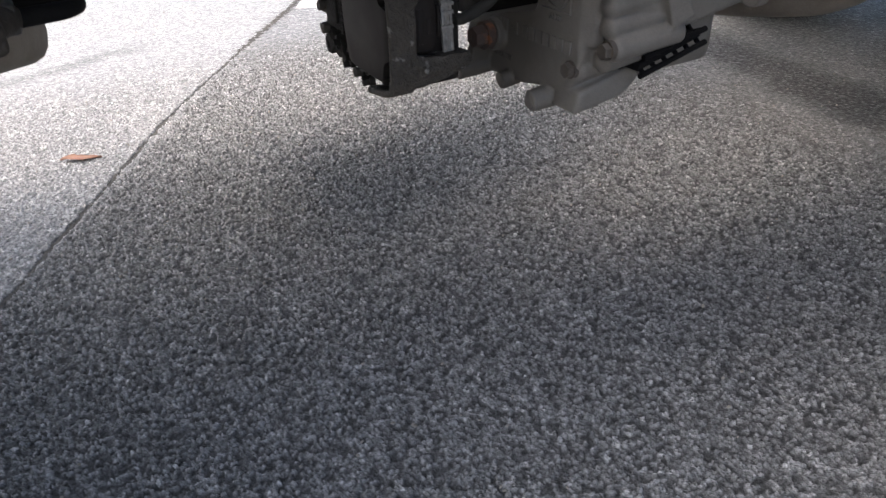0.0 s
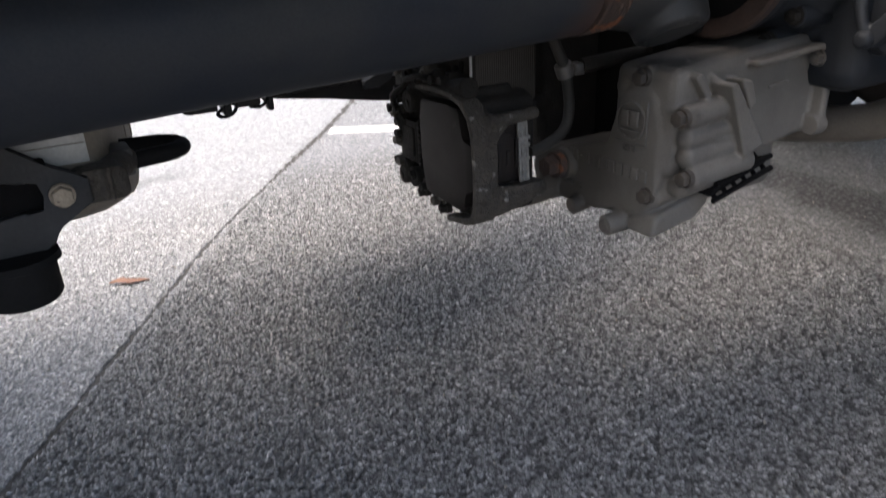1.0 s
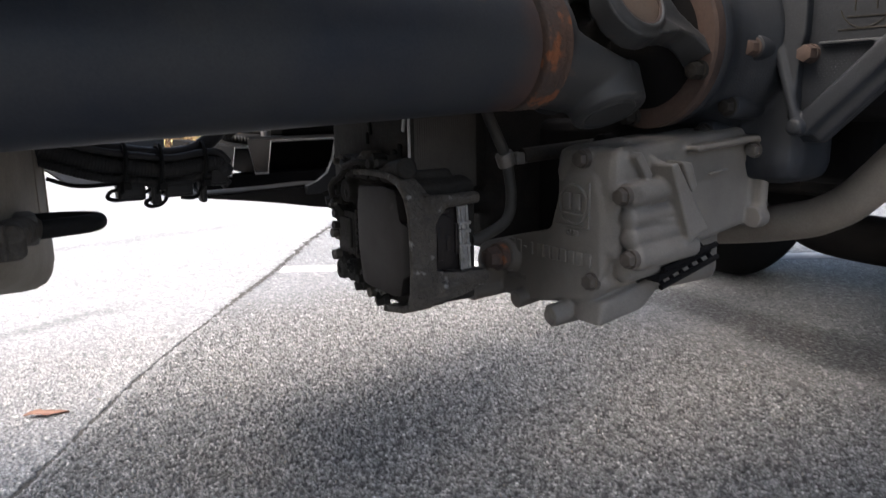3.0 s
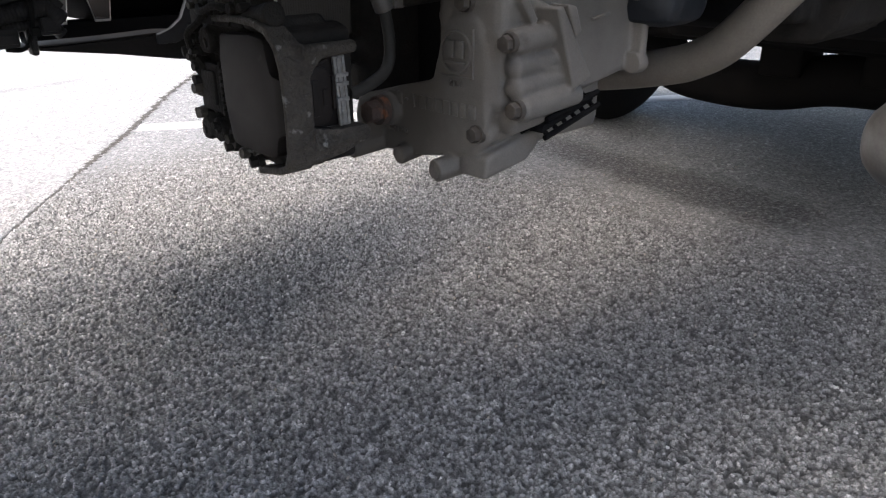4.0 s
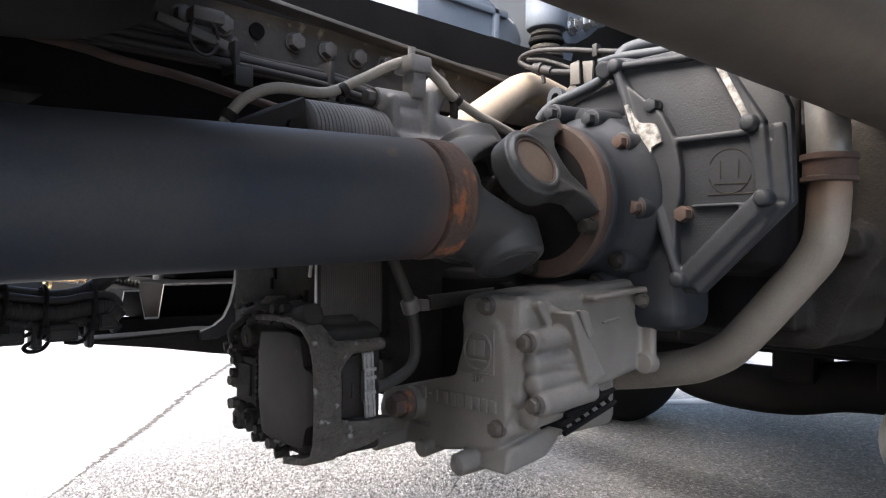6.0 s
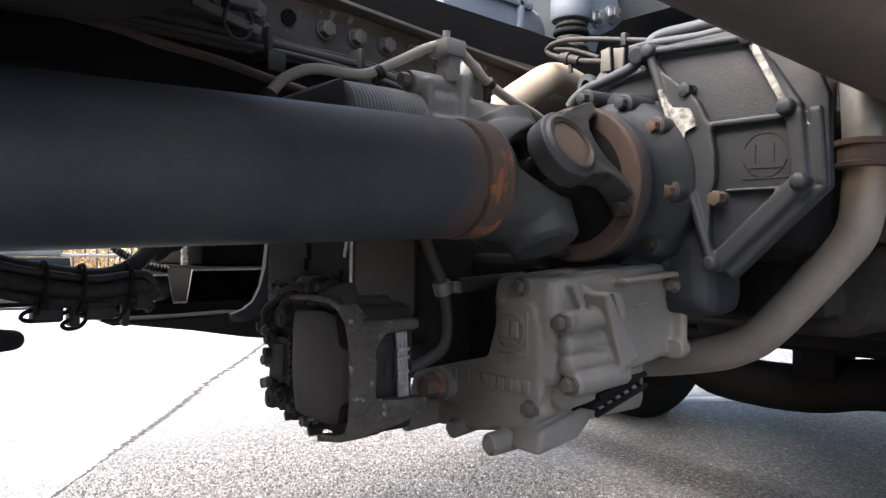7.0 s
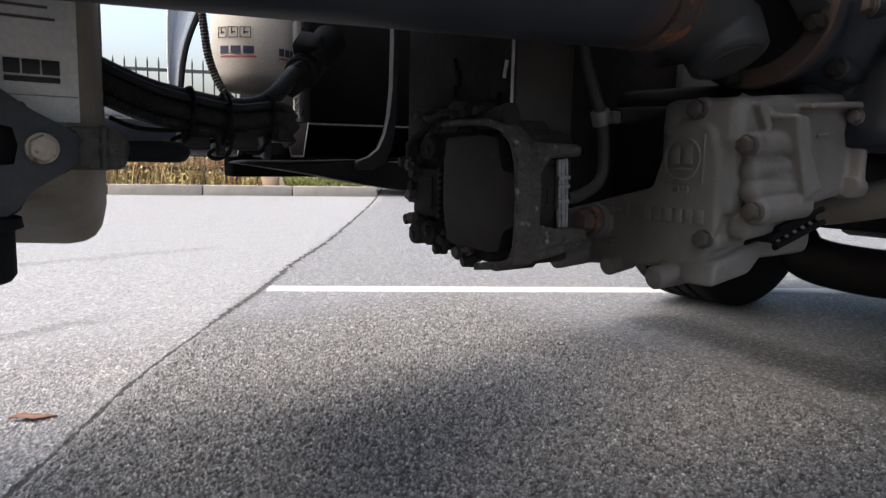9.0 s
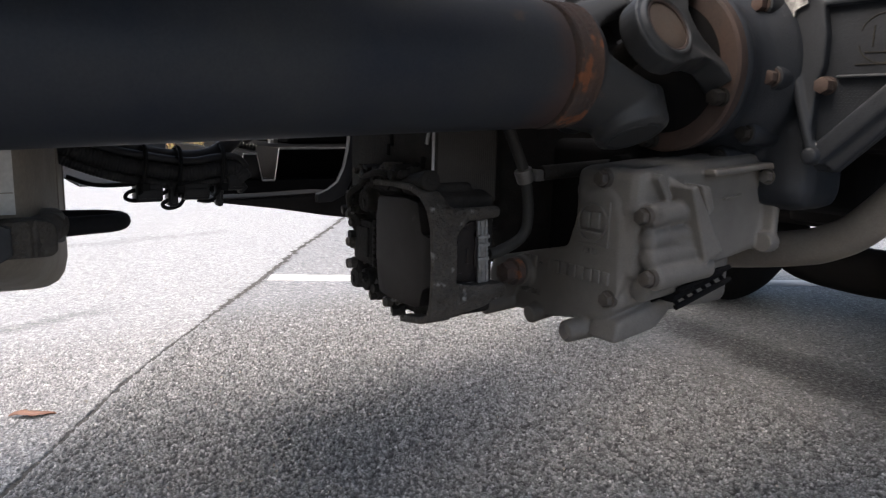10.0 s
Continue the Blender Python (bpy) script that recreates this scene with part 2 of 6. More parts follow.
def asphalt():
    """Coarse stone asphalt; the older lane past the joint is paler and more worn."""
    m = bpy.data.materials.new("coarse_asphalt")
    m.use_nodes = True
    n, l = m.node_tree.nodes, m.node_tree.links
    b = n["Principled BSDF"]
    co = n.new("ShaderNodeTexCoord").outputs["Object"]
    sep = n.new("ShaderNodeSeparateXYZ")
    l.new(co, sep.inputs[0])

    def noise_tex(scale, detail=5, rough=0.6):
        t = n.new("ShaderNodeTexNoise")
        t.inputs["Scale"].default_value, t.inputs["Detail"].default_value, t.inputs["Roughness"].default_value = scale, detail, rough
        l.new(co, t.inputs["Vector"])
        return t.outputs["Fac"]

    def op(kind, a, c, clamp=False):
        o = n.new("ShaderNodeMath")
        o.operation, o.use_clamp = kind, clamp
        for k, v in enumerate((a, c)):
            if isinstance(v, (int, float)):
                o.inputs[k].default_value = v
            else:
                l.new(v, o.inputs[k])
        return o.outputs[0]

    def ramp(fac, stops):
        r = n.new("ShaderNodeValToRGB")
        while len(r.color_ramp.elements) < len(stops):
            r.color_ramp.elements.new(0.5)
        for e, (p, c) in zip(r.color_ramp.elements, stops):
            e.position, e.color = p, (c[0], c[1], c[2], 1)
        l.new(fac, r.inputs["Fac"])
        return r.outputs["Color"]

    stones = n.new("ShaderNodeTexVoronoi")
    stones.inputs["Scale"].default_value = 122
    l.new(co, stones.inputs["Vector"])
    shade = n.new("ShaderNodeSeparateColor")
    l.new(stones.outputs["Color"], shade.inputs[0])
    grit = n.new("ShaderNodeTexNoise")
    grit.inputs["Scale"].default_value, grit.inputs["Detail"].default_value = 700, 4
    l.new(co, grit.inputs["Vector"])
    # the joint runs along (0.555, 0.832): distance from it, to the old lane
    side = op("ADD", op("MULTIPLY", sep.outputs[0], -0.832), op("MULTIPLY", sep.outputs[1], 0.555))
    side = op("SUBTRACT", side, 0.812)
    side = op("ADD", side, op("MULTIPLY", op("MAXIMUM", op("SUBTRACT", sep.outputs[1], 1.9), 0.0), 0.07))
    old = n.new("ShaderNodeMapRange")
    old.inputs["From Min"].default_value, old.inputs["From Max"].default_value = -0.02, 0.03
    l.new(op("ADD", side, op("MULTIPLY", op("SUBTRACT", noise_tex(14), 0.5), 0.05)), old.inputs["Value"])
    fresh = ramp(shade.outputs[0], [(0.0, (0.118, 0.119, 0.120)), (0.5, (0.190, 0.192, 0.194)), (0.93, (0.262, 0.264, 0.266)), (1.0, (0.40, 0.40, 0.395))])
    worn = ramp(shade.outputs[0], [(0.0, (0.190, 0.191, 0.193)), (0.5, (0.266, 0.268, 0.270)), (0.93, (0.340, 0.342, 0.344)), (1.0, (0.48, 0.47, 0.46))])
    mix1 = n.new("ShaderNodeMix")
    mix1.data_type = "RGBA"
    l.new(old.outputs[0], mix1.inputs["Factor"])
    l.new(fresh, mix1.inputs["A"])
    l.new(worn, mix1.inputs["B"])
    # pale dusty patches and dark oil stains
    dust = n.new("ShaderNodeMapRange")
    dust.inputs["From Min"].default_value, dust.inputs["From Max"].default_value = 0.52, 0.80
    dust.inputs["To Max"].default_value = 0.25
    l.new(noise_tex(2.6, 7, 0.7), dust.inputs["Value"])
    mix2 = n.new("ShaderNodeMix")
    mix2.data_type = "RGBA"
    l.new(dust.outputs[0], mix2.inputs["Factor"])
    l.new(mix1.outputs["Result"], mix2.inputs["A"])
    mix2.inputs["B"].default_value = (0.225, 0.217, 0.207, 1)
    oil = n.new("ShaderNodeMapRange")
    oil.inputs["From Min"].default_value, oil.inputs["From Max"].default_value = 0.60, 0.72
    oil.inputs["To Max"].default_value = 0.08
    l.new(noise_tex(1.7, 6, 0.6), oil.inputs["Value"])
    mix3 = n.new("ShaderNodeMix")
    mix3.data_type = "RGBA"
    l.new(oil.outputs[0], mix3.inputs["Factor"])
    l.new(mix2.outputs["Result"], mix3.inputs["A"])
    mix3.inputs["B"].default_value = (0.040, 0.038, 0.037, 1)
    # an oil streak that dripped along a line under the engine, widened to paint in
    # the shade there, and tyre scuffs on the old lane
    for (ax, ay, bx, by), wide, much, tint, waver in STREAKS:
        ln = math.hypot(bx - ax, by - ay)
        ux, uy = (bx - ax) / ln, (by - ay) / ln
        along = op("ADD", op("MULTIPLY", op("SUBTRACT", sep.outputs[0], ax), ux), op("MULTIPLY", op("SUBTRACT", sep.outputs[1], ay), uy))
        off = op("ADD", op("MULTIPLY", op("SUBTRACT", sep.outputs[0], ax), -uy), op("MULTIPLY", op("SUBTRACT", sep.outputs[1], ay), ux))
        off = op("ADD", off, op("MULTIPLY", op("SUBTRACT", noise_tex(4.0, 5, 0.7), 0.5), waver))
        inside = op("SUBTRACT", 1.0, op("DIVIDE", op("ABSOLUTE", off, 0.0), wide), True)
        ends = op("MULTIPLY", op("DIVIDE", along, 0.08, True), op("DIVIDE", op("SUBTRACT", ln, along), 0.2, True))
        speck = op("MULTIPLY", op("SUBTRACT", noise_tex(75, 4, 0.8), 0.36), 5.0, True)
        wet = op("MULTIPLY", op("MULTIPLY", op("MULTIPLY", inside, ends), 1.6, True), speck)
        mix4 = n.new("ShaderNodeMix")
        mix4.data_type = "RGBA"
        l.new(op("MULTIPLY", wet, much), mix4.inputs["Factor"])
        l.new(mix3.outputs["Result"], mix4.inputs["A"])
        mix4.inputs["B"].default_value = (tint, tint, tint, 1)
        mix3 = mix4
    b.inputs["Roughness"].default_value = 0.65
    b.inputs["Specular IOR Level"].default_value = 0.25
    # black binder low between the worn stones, with the gaps' shade painted in
    low = n.new("ShaderNodeMapRange")
    low.inputs["From Min"].default_value, low.inputs["From Max"].default_value = -0.0036, 0.0014
    low.inputs["To Min"].default_value = 0.28
    l.new(sep.outputs[2], low.inputs["Value"])
    dark = n.new("ShaderNodeMix")
    dark.data_type, dark.blend_type = "RGBA", "MULTIPLY"
    dark.inputs["Factor"].default_value = 1.0
    l.new(mix3.outputs["Result"], dark.inputs["A"])
    l.new(low.outputs[0], dark.inputs["B"])
    clump = n.new("ShaderNodeMapRange")
    clump.inputs["From Min"].default_value, clump.inputs["From Max"].default_value = 0.36, 0.64
    clump.inputs["To Min"].default_value, clump.inputs["To Max"].default_value = 0.26, 1.84
    l.new(op("ADD", op("ADD", op("MULTIPLY", noise_tex(170, 3, 0.8), 0.50), op("MULTIPLY", grit.outputs["Fac"], 0.38)), op("MULTIPLY", noise_tex(48, 3, 0.7), 0.12)), clump.inputs["Value"])
    spread = n.new("ShaderNodeMix")
    spread.data_type, spread.blend_type = "RGBA", "MULTIPLY"
    spread.inputs["Factor"].default_value = 1.0
    l.new(dark.outputs["Result"], spread.inputs["A"])
    l.new(clump.outputs[0], spread.inputs["B"])
    l.new(spread.outputs["Result"], b.inputs["Base Color"])
    high = op("ADD", op("MULTIPLY", grit.outputs["Fac"], 0.35), op("MULTIPLY", noise_tex(380, 2, 0.5), 0.65))
    bp = n.new("ShaderNodeBump")
    bp.inputs["Strength"].default_value, bp.inputs["Distance"].default_value = 1.0, 0.0030
    l.new(high, bp.inputs["Height"])
    l.new(bp.outputs[0], b.inputs["Normal"])
    return m


M_ASPHALT = asphalt()


# ---------------------------------------------------------------- building helpers
def thing(name, base, label, category, group="", kind=""):
    ob = new(name)
    ob.location = base
    ob.empty_display_size = 0.05
    return tagged(ob, label, category, group, kind)


def finish(name, bm, mat, sharp=38):
    me = bpy.data.meshes.new(name)
    bmesh.ops.recalc_face_normals(bm, faces=bm.faces[:])
    bm.to_mesh(me)
    bm.free()
    me.materials.append(mat)
    me.polygons.foreach_set("use_smooth", [True] * len(me.polygons))
    me.set_sharp_from_angle(angle=radians(sharp))
    return me


def part(name, bm, mat, parent, label="", cast=0.0, soft=0, bevel=0.0, sharp=38):
    """One mesh object under a thing or a part. cast: voxel size that melts its pieces into one casting."""
    ob = new(name, finish(name, bm, mat, 180 if cast else sharp))
    ob.parent = parent
    if parent is not None and parent.type == "EMPTY":
        ob.matrix_parent_inverse = Matrix.Translation(parent.location).inverted()
    if bevel:
        bv = ob.modifiers.new("bevel", "BEVEL")
        bv.width, bv.segments, bv.limit_method, bv.angle_limit = bevel, 2, "ANGLE", radians(40)
    if cast:
        rm = ob.modifiers.new("melt", "REMESH")
        rm.mode, rm.voxel_size, rm.use_smooth_shade = "VOXEL", cast, True
        if soft:
            sm = ob.modifiers.new("soften", "SMOOTH")
            sm.factor, sm.iterations = 0.5, soft
    return tagged(ob, label)


def solid(name, bm, mat, label, category, group="", kind="", bevel=0.0, sharp=38, cast=0.0, soft=0):
    return tagged(part(name, bm, mat, None, label, cast, soft, bevel, sharp), label, category, group, kind)


def put_box(bm, lo, hi, bevel=0.0, turn=None, segments=2):
    """A box from corner to corner, its edges rounded; turn: a matrix about its centre."""
    lo, hi = Vector(lo), Vector(hi)
    mid, size = (lo + hi) / 2, hi - lo
    m = Matrix.Translation(mid) @ (turn or Matrix()) @ Matrix.Diagonal((*size, 1))
    made = bmesh.ops.create_cube(bm, size=1.0, matrix=m)["verts"]
    if bevel:
        edges = list({e for v in made for e in v.link_edges})
        bmesh.ops.bevel(bm, geom=edges, offset=bevel, segments=segments, profile=0.5, affect="EDGES")


def frame_on(a, b):
    """The turn whose z runs from a to b."""
    return (Vector(b) - Vector(a)).to_track_quat("Z", "Y").to_matrix().to_4x4()


def put_rod(bm, a, b, r1, r2=None, n=24, bevel=0.0):
    a, b = Vector(a), Vector(b)
    r2 = r1 if r2 is None else r2
    m = Matrix.Translation((a + b) / 2) @ frame_on(a, b)
    made = bmesh.ops.create_cone(bm, cap_ends=True, segments=n, radius1=r1, radius2=r2, depth=(b - a).length, matrix=m)["verts"]
    if bevel:
        caps = [f for f in {f for v in made for f in v.link_faces} if len(f.verts) > 4]
        bmesh.ops.bevel(bm, geom=list({e for f in caps for e in f.edges}), offset=bevel, segments=2, profile=0.5, affect="EDGES")


def put_ball(bm, c, r, squash=(1, 1, 1), u=16, v=10):
    bmesh.ops.create_uvsphere(bm, u_segments=u, v_segments=v, radius=r, matrix=Matrix.Translation(c) @ Matrix.Diagonal((*squash, 1)))


def lathe(bm, a, b, profile, n=48):
    """Turns a profile of (distance from a along a-b, radius) about the line a-b."""
    a, b = Vector(a), Vector(b)
    m = Matrix.Translation(a) @ frame_on(a, b)
    rings = []
    for d, r in profile:
        rings.append([bm.verts.new(m @ Vector((r * math.cos(k * math.tau / n), r * math.sin(k * math.tau / n), d))) for k in range(n)])
    for p, q in zip(rings, rings[1:]):
        for k in range(n):
            bm.faces.new((p[k], p[(k + 1) % n], q[(k + 1) % n], q[k]))
    bm.faces.new(rings[0][::-1])
    bm.faces.new(rings[-1])


def smooth_line(points, step=8):
    """A Catmull-Rom line through the points."""
    pts = [Vector(p) for p in points]
    pts = [2 * pts[0] - pts[1], *pts, 2 * pts[-1] - pts[-2]]
    out = []
    for i in range(1, len(pts) - 2):
        p0, p1, p2, p3 = pts[i - 1:i + 3]
        for k in range(step):
            t = k / step
            out.append(0.5 * (2 * p1 + (p2 - p0) * t + (2 * p0 - 5 * p1 + 4 * p2 - p3) * t * t + (3 * p1 - p0 - 3 * p2 + p3) * t ** 3))
    return out + [pts[-2]]


def sweep(bm, line, radius, n=16, ribs=0.0, pitch=0.004):
    """A round hose along a line of points; ribs: depth of its corrugation, every pitch metres."""
    line = [Vector(p) for p in line]
    if ribs:
        dense, want = [], pitch / 4
        for p, q in zip(line, line[1:]):
            k = max(1, int((q - p).length / want))
            dense += [p.lerp(q, i / k) for i in range(k)]
        line = dense + [line[-1]]
    tan = [(line[min(i + 1, len(line) - 1)] - line[max(i - 1, 0)]).normalized() for i in range(len(line))]
    up = Vector((0, 0, 1)) if abs(tan[0].z) < 0.9 else Vector((1, 0, 0))
    side = tan[0].cross(up).normalized()
    rings = []
    for i, (p, t) in enumerate(zip(line, tan)):
        side = (side - t * side.dot(t)).normalized()
        other = t.cross(side)
        r = radius(i / (len(line) - 1)) if callable(radius) else radius
        if ribs and i % 4 in (0, 1):
            r -= ribs
        rings.append([bm.verts.new(p + r * (math.cos(k * math.tau / n) * side + math.sin(k * math.tau / n) * other)) for k in range(n)])
    for p, q in zip(rings, rings[1:]):
        for k in range(n):
            bm.faces.new((p[k], p[(k + 1) % n], q[(k + 1) % n], q[k]))
    bm.faces.new(rings[0][::-1])
    bm.faces.new(rings[-1])


def put_prism(bm, outline, axis, lo, hi, bevel=0.0):
    """A flat outline (in the two other axes, in order) raised from lo to hi along an axis."""
    def at(p, d):
        return {"x": (d, p[0], p[1]), "y": (p[0], d, p[1]), "z": (p[0], p[1], d)}[axis]
    a = [bm.verts.new(at(p, lo)) for p in outline]
    b = [bm.verts.new(at(p, hi)) for p in outline]
    k = len(outline)
    fs = [bm.faces.new(a[::-1]), bm.faces.new(b)]
    fs += [bm.faces.new((a[i], a[(i + 1) % k], b[(i + 1) % k], b[i])) for i in range(k)]
    if bevel:
        bmesh.ops.bevel(bm, geom=list({e for f in fs for e in f.edges}), offset=bevel, segments=2, profile=0.5, affect="EDGES")


def rounded(lo, hi, r, n=5):
    """A rounded rectangle's outline."""
    out = []
    for cx, cy, a0 in ((hi[0] - r, hi[1] - r, 0), (lo[0] + r, hi[1] - r, 90), (lo[0] + r, lo[1] + r, 180), (hi[0] - r, lo[1] + r, 270)):
        for k in range(n):
            a = radians(a0 + 90 * k / (n - 1))
            out.append((cx + r * math.cos(a), cy + r * math.sin(a)))
    return out


def bolt(parent, seat, way, size, mat=None, washer=1.45, high=0.62, label=""):
    """A hexagon flange bolt, its head size metres across, standing on seat and pointing along way."""
    bm = bmesh.new()
    seat, way = Vector(seat), Vector(way).normalized()
    put_rod(bm, seat - way * 0.004, seat + way * size * 0.16, size * washer / 2, size * washer / 2 * 0.94, 20)
    put_rod(bm, seat + way * size * 0.1, seat + way * size * (0.16 + high), size / 2 * 1.12, size / 2 * 1.04, 6, size * 0.05)
    return part("bolt", bm, mat or M_BOLT, parent, label)


B = bmesh.new

# ---------------------------------------------------------------- ground and marking
ACROSS = Vector((-0.832, 0.555, 0))
COURSE = smooth_line([(-1.8, -1.3, 0), (-0.95, 0.03, 0), (-0.529, 0.683, 0), (-0.27, 1.094, 0), (-0.039, 1.437, 0), (0.34, 1.945, 0), (0.566, 2.235, 0), (1.03, 2.87, 0), (1.60, 3.60, 0), (3.45, 6.19, 0), (5.2, 8.8, 0)], 40)


def joint_at(s, w=0.0):
    """A place along the joint between the two lanes, s from 0 to 1, w metres across it."""
    f = s * (len(COURSE) - 1.001)
    p = COURSE[int(f)].lerp(COURSE[int(f) + 1], f - int(f))
    d = p.y
    wob = 0.006 * noise.noise(Vector((d * 4.1, 0.3, 0))) + 0.003 * noise.noise(Vector((d * 21, 2.3, 0))) + 0.003 * noise.noise(Vector((d * 70, 4.3, 0)))
    return p + ACROSS * (w + wob)


# the sheet: stones stand in relief where it is near, flat out to the horizon
LO, HI, STEP = (-0.72, -0.40), (1.35, 1.92), 0.0022
nx, ny = int((HI[0] - LO[0]) / STEP), int((HI[1] - LO[1]) / STEP)
HI = (LO[0] + STEP * (nx - 1), LO[1] + STEP * (ny - 1))
gx, gy = np.meshgrid(LO[0] + STEP * np.arange(nx), LO[1] + STEP * np.arange(ny))
rng = np.random.default_rng(5)
CELL = 0.0072
cx, cy = int((HI[0] - LO[0]) / CELL) + 4, int((HI[1] - LO[1]) / CELL) + 4
seed_x = (np.arange(cx)[None, :] + rng.uniform(0, 1, (cy, cx)) - 1) * CELL + LO[0]
seed_y = (np.arange(cy)[:, None] + rng.uniform(0, 1, (cy, cx)) - 1) * CELL + LO[1]
seed_h = rng.uniform(0, 1, (cy, cx))
tilt_x, tilt_y = rng.normal(0, 0.30, (cy, cx)), rng.normal(0, 0.30, (cy, cx))
ix, iy = ((gx - LO[0]) / CELL).astype(int) + 1, ((gy - LO[1]) / CELL).astype(int) + 1
near1, near2, top = np.full(gx.shape, 9.0), np.full(gx.shape, 9.0), np.zeros(gx.shape)
for oy in (-1, 0, 1):
    for ox in (-1, 0, 1):
        jx, jy = np.clip(ix + ox, 0, cx - 1), np.clip(iy + oy, 0, cy - 1)
        dx, dy = gx - seed_x[jy, jx], gy - seed_y[jy, jx]
        d = np.hypot(dx, dy)
        h = 0.0038 * (seed_h[jy, jx] - 0.45) - 0.0024 * (seed_h[jy, jx] < 0.24) + tilt_x[jy, jx] * dx + tilt_y[jy, jx] * dy
        near2 = np.minimum(np.maximum(near1, d), near2)
        top = np.where(d < near1, h, top)
        near1 = np.minimum(near1, d)
# flat-topped stones with sunken binder between them; some stones have broken out
rise = np.clip((near2 - near1) / 0.0024, 0, 1)
rise = rise * rise * (3 - 2 * rise)
high = np.clip((top + 0.0042) * rise - 0.0036, -0.0042, 0.0034)
gap = np.full(gx.shape, 9.0)
for k in range(1500):
    p = joint_at(k / 1499)
    if not (LO[0] - 0.1 < p.x < HI[0] + 0.1 and LO[1] - 0.1 < p.y < HI[1] + 0.1):
        continue
    i0, j0 = int((p.x - LO[0]) / STEP), int((p.y - LO[1]) / STEP)
    box = np.s_[max(j0 - 12, 0):max(j0 + 13, 0), max(i0 - 12, 0):max(i0 + 13, 0)]
    if gap[box].size:
        gap[box] = np.minimum(gap[box], np.hypot(gx[box] - p.x, gy[box] - p.y))
old = -0.832 * gx + 0.555 * gy - 0.812 > 0
high = np.where(old, high * 0.6 + 0.0004, high)
ragged = 0.0045 + 0.0035 * np.sin(gx * 61 + 3 * np.sin(gy * 47)) * np.sin(gy * 83)
high = np.where(gap < ragged, high * 0.5 - 0.005, high)
fade = np.clip(np.minimum.reduce([(gx - LO[0]) * 10, HI[0] - gx, (gy - LO[1]) * 10, HI[1] - gy]) / 0.35, 0, 1)
high = high * fade
verts = np.stack([gx, gy, high], -1).reshape(-1, 3)
index = np.arange(nx * ny).reshape(ny, nx)
quads = np.stack([index[:-1, :-1], index[:-1, 1:], index[1:, 1:], index[1:, :-1]], -1).reshape(-1, 4)
far = []
xs, ys = (-400.0, LO[0], HI[0], 400.0), (-400.0, LO[1], HI[1], 400.0)
for i in range(3):
    for j in range(3):
        if (i, j) != (1, 1):
            far += [(xs[i], ys[j], 0), (xs[i + 1], ys[j], 0), (xs[i + 1], ys[j + 1], 0), (xs[i], ys[j + 1], 0)]
verts = np.concatenate([verts, far])
quads = np.concatenate([quads, nx * ny + np.arange(len(far)).reshape(-1, 4)])
me = bpy.data.meshes.new("ground")
me.vertices.add(len(verts))
me.vertices.foreach_set("co", verts.astype(np.float32).ravel())
me.loops.add(quads.size)
me.loops.foreach_set("vertex_index", quads.astype(np.int32).ravel())
me.polygons.add(len(quads))
me.polygons.foreach_set("loop_start", np.arange(0, quads.size, 4, dtype=np.int32))
me.polygons.foreach_set("use_smooth", np.ones(len(quads), dtype=bool))
me.update(calc_edges=True)
me.materials.append(M_ASPHALT)
tagged(new("ground", me), "coarse dark asphalt yard with a paler older lane", "asphalt", kind="structure")

bm = B()
cols = []
for i in range(1400):
    s = i / 1399
    base = 0.010 + 0.005 * min(1.0, max(0.0, (joint_at(s).y - 1.2) / 1.5))
    left, right = [base * max(0.12, 0.75 + 1.3 * noise.noise(Vector((s * 130, e, 0))) + 1.3 * noise.noise(Vector((s * 420, e + 3, 0))) + 0.8 * noise.noise(Vector((s * 900, e + 5, 0)))) for e in (7, 19)]
    mid = joint_at(s)
    inner = min(mid.x - LO[0], mid.y - LO[1]) > 0 and min((mid.x - LO[0]) * 10, HI[0] - mid.x, (mid.y - LO[1]) * 10, HI[1] - mid.y)
    deep = 0.0013 - 0.0042 * min(1.0, max(0.0, float(inner) / 0.35))
    row = []
    for w in (-left, -left * 0.5, right * 0.4, right):
        p = joint_at(s, w + 0.003 * noise.noise(Vector((s * 600, w * 900, 1))))
        row.append(bm.verts.new((p.x, p.y, deep + 0.0018 * noise.noise(Vector((s * 800, w * 600, 5))))))
    cols.append(row)
for p, q in zip(cols, cols[1:]):
    for k in range(3):
        bm.faces.new((p[k], p[k + 1], q[k + 1], q[k]))
solid("joint_seal", bm, M_TAR, "ragged dark bitumen joint between two asphalt lanes", "road joint", kind="structure", sharp=80)


def marking(start, way, length, width, wear):
    """A painted line that lies 3 mm up, with chipped edges."""
    bm = B()
    way = Vector(way).normalized()
    over = Vector((-way.y, way.x, 0))
    rows = []
    for i in range(int(length / 0.03)):
        s = i * 0.03
        a = 0.006 * noise.noise(Vector((s * 9, wear, 0)))
        c = 0.006 * noise.noise(Vector((s * 9, wear + 5, 0)))
        p, q = Vector(start) + way * s + over * a, Vector(start) + way * s + over * (width + c)
        rows.append([bm.verts.new((v.x, v.y, z)) for v, z in ((p, 0.0005), (p + over * 0.006, 0.003), (q - over * 0.006, 0.003), (q, 0.0005))])
    for p, q in zip(rows, rows[1:]):
        for k in range(3):
            bm.faces.new((p[k], p[k + 1], q[k + 1], q[k]))
    return solid("road_marking", bm, M_LINE, "worn white painted parking line on asphalt", "road marking", kind="structure")


marking((0.575, 2.20, 0), (0.86, -0.51, 0), 9.0, 0.105, 1.0)

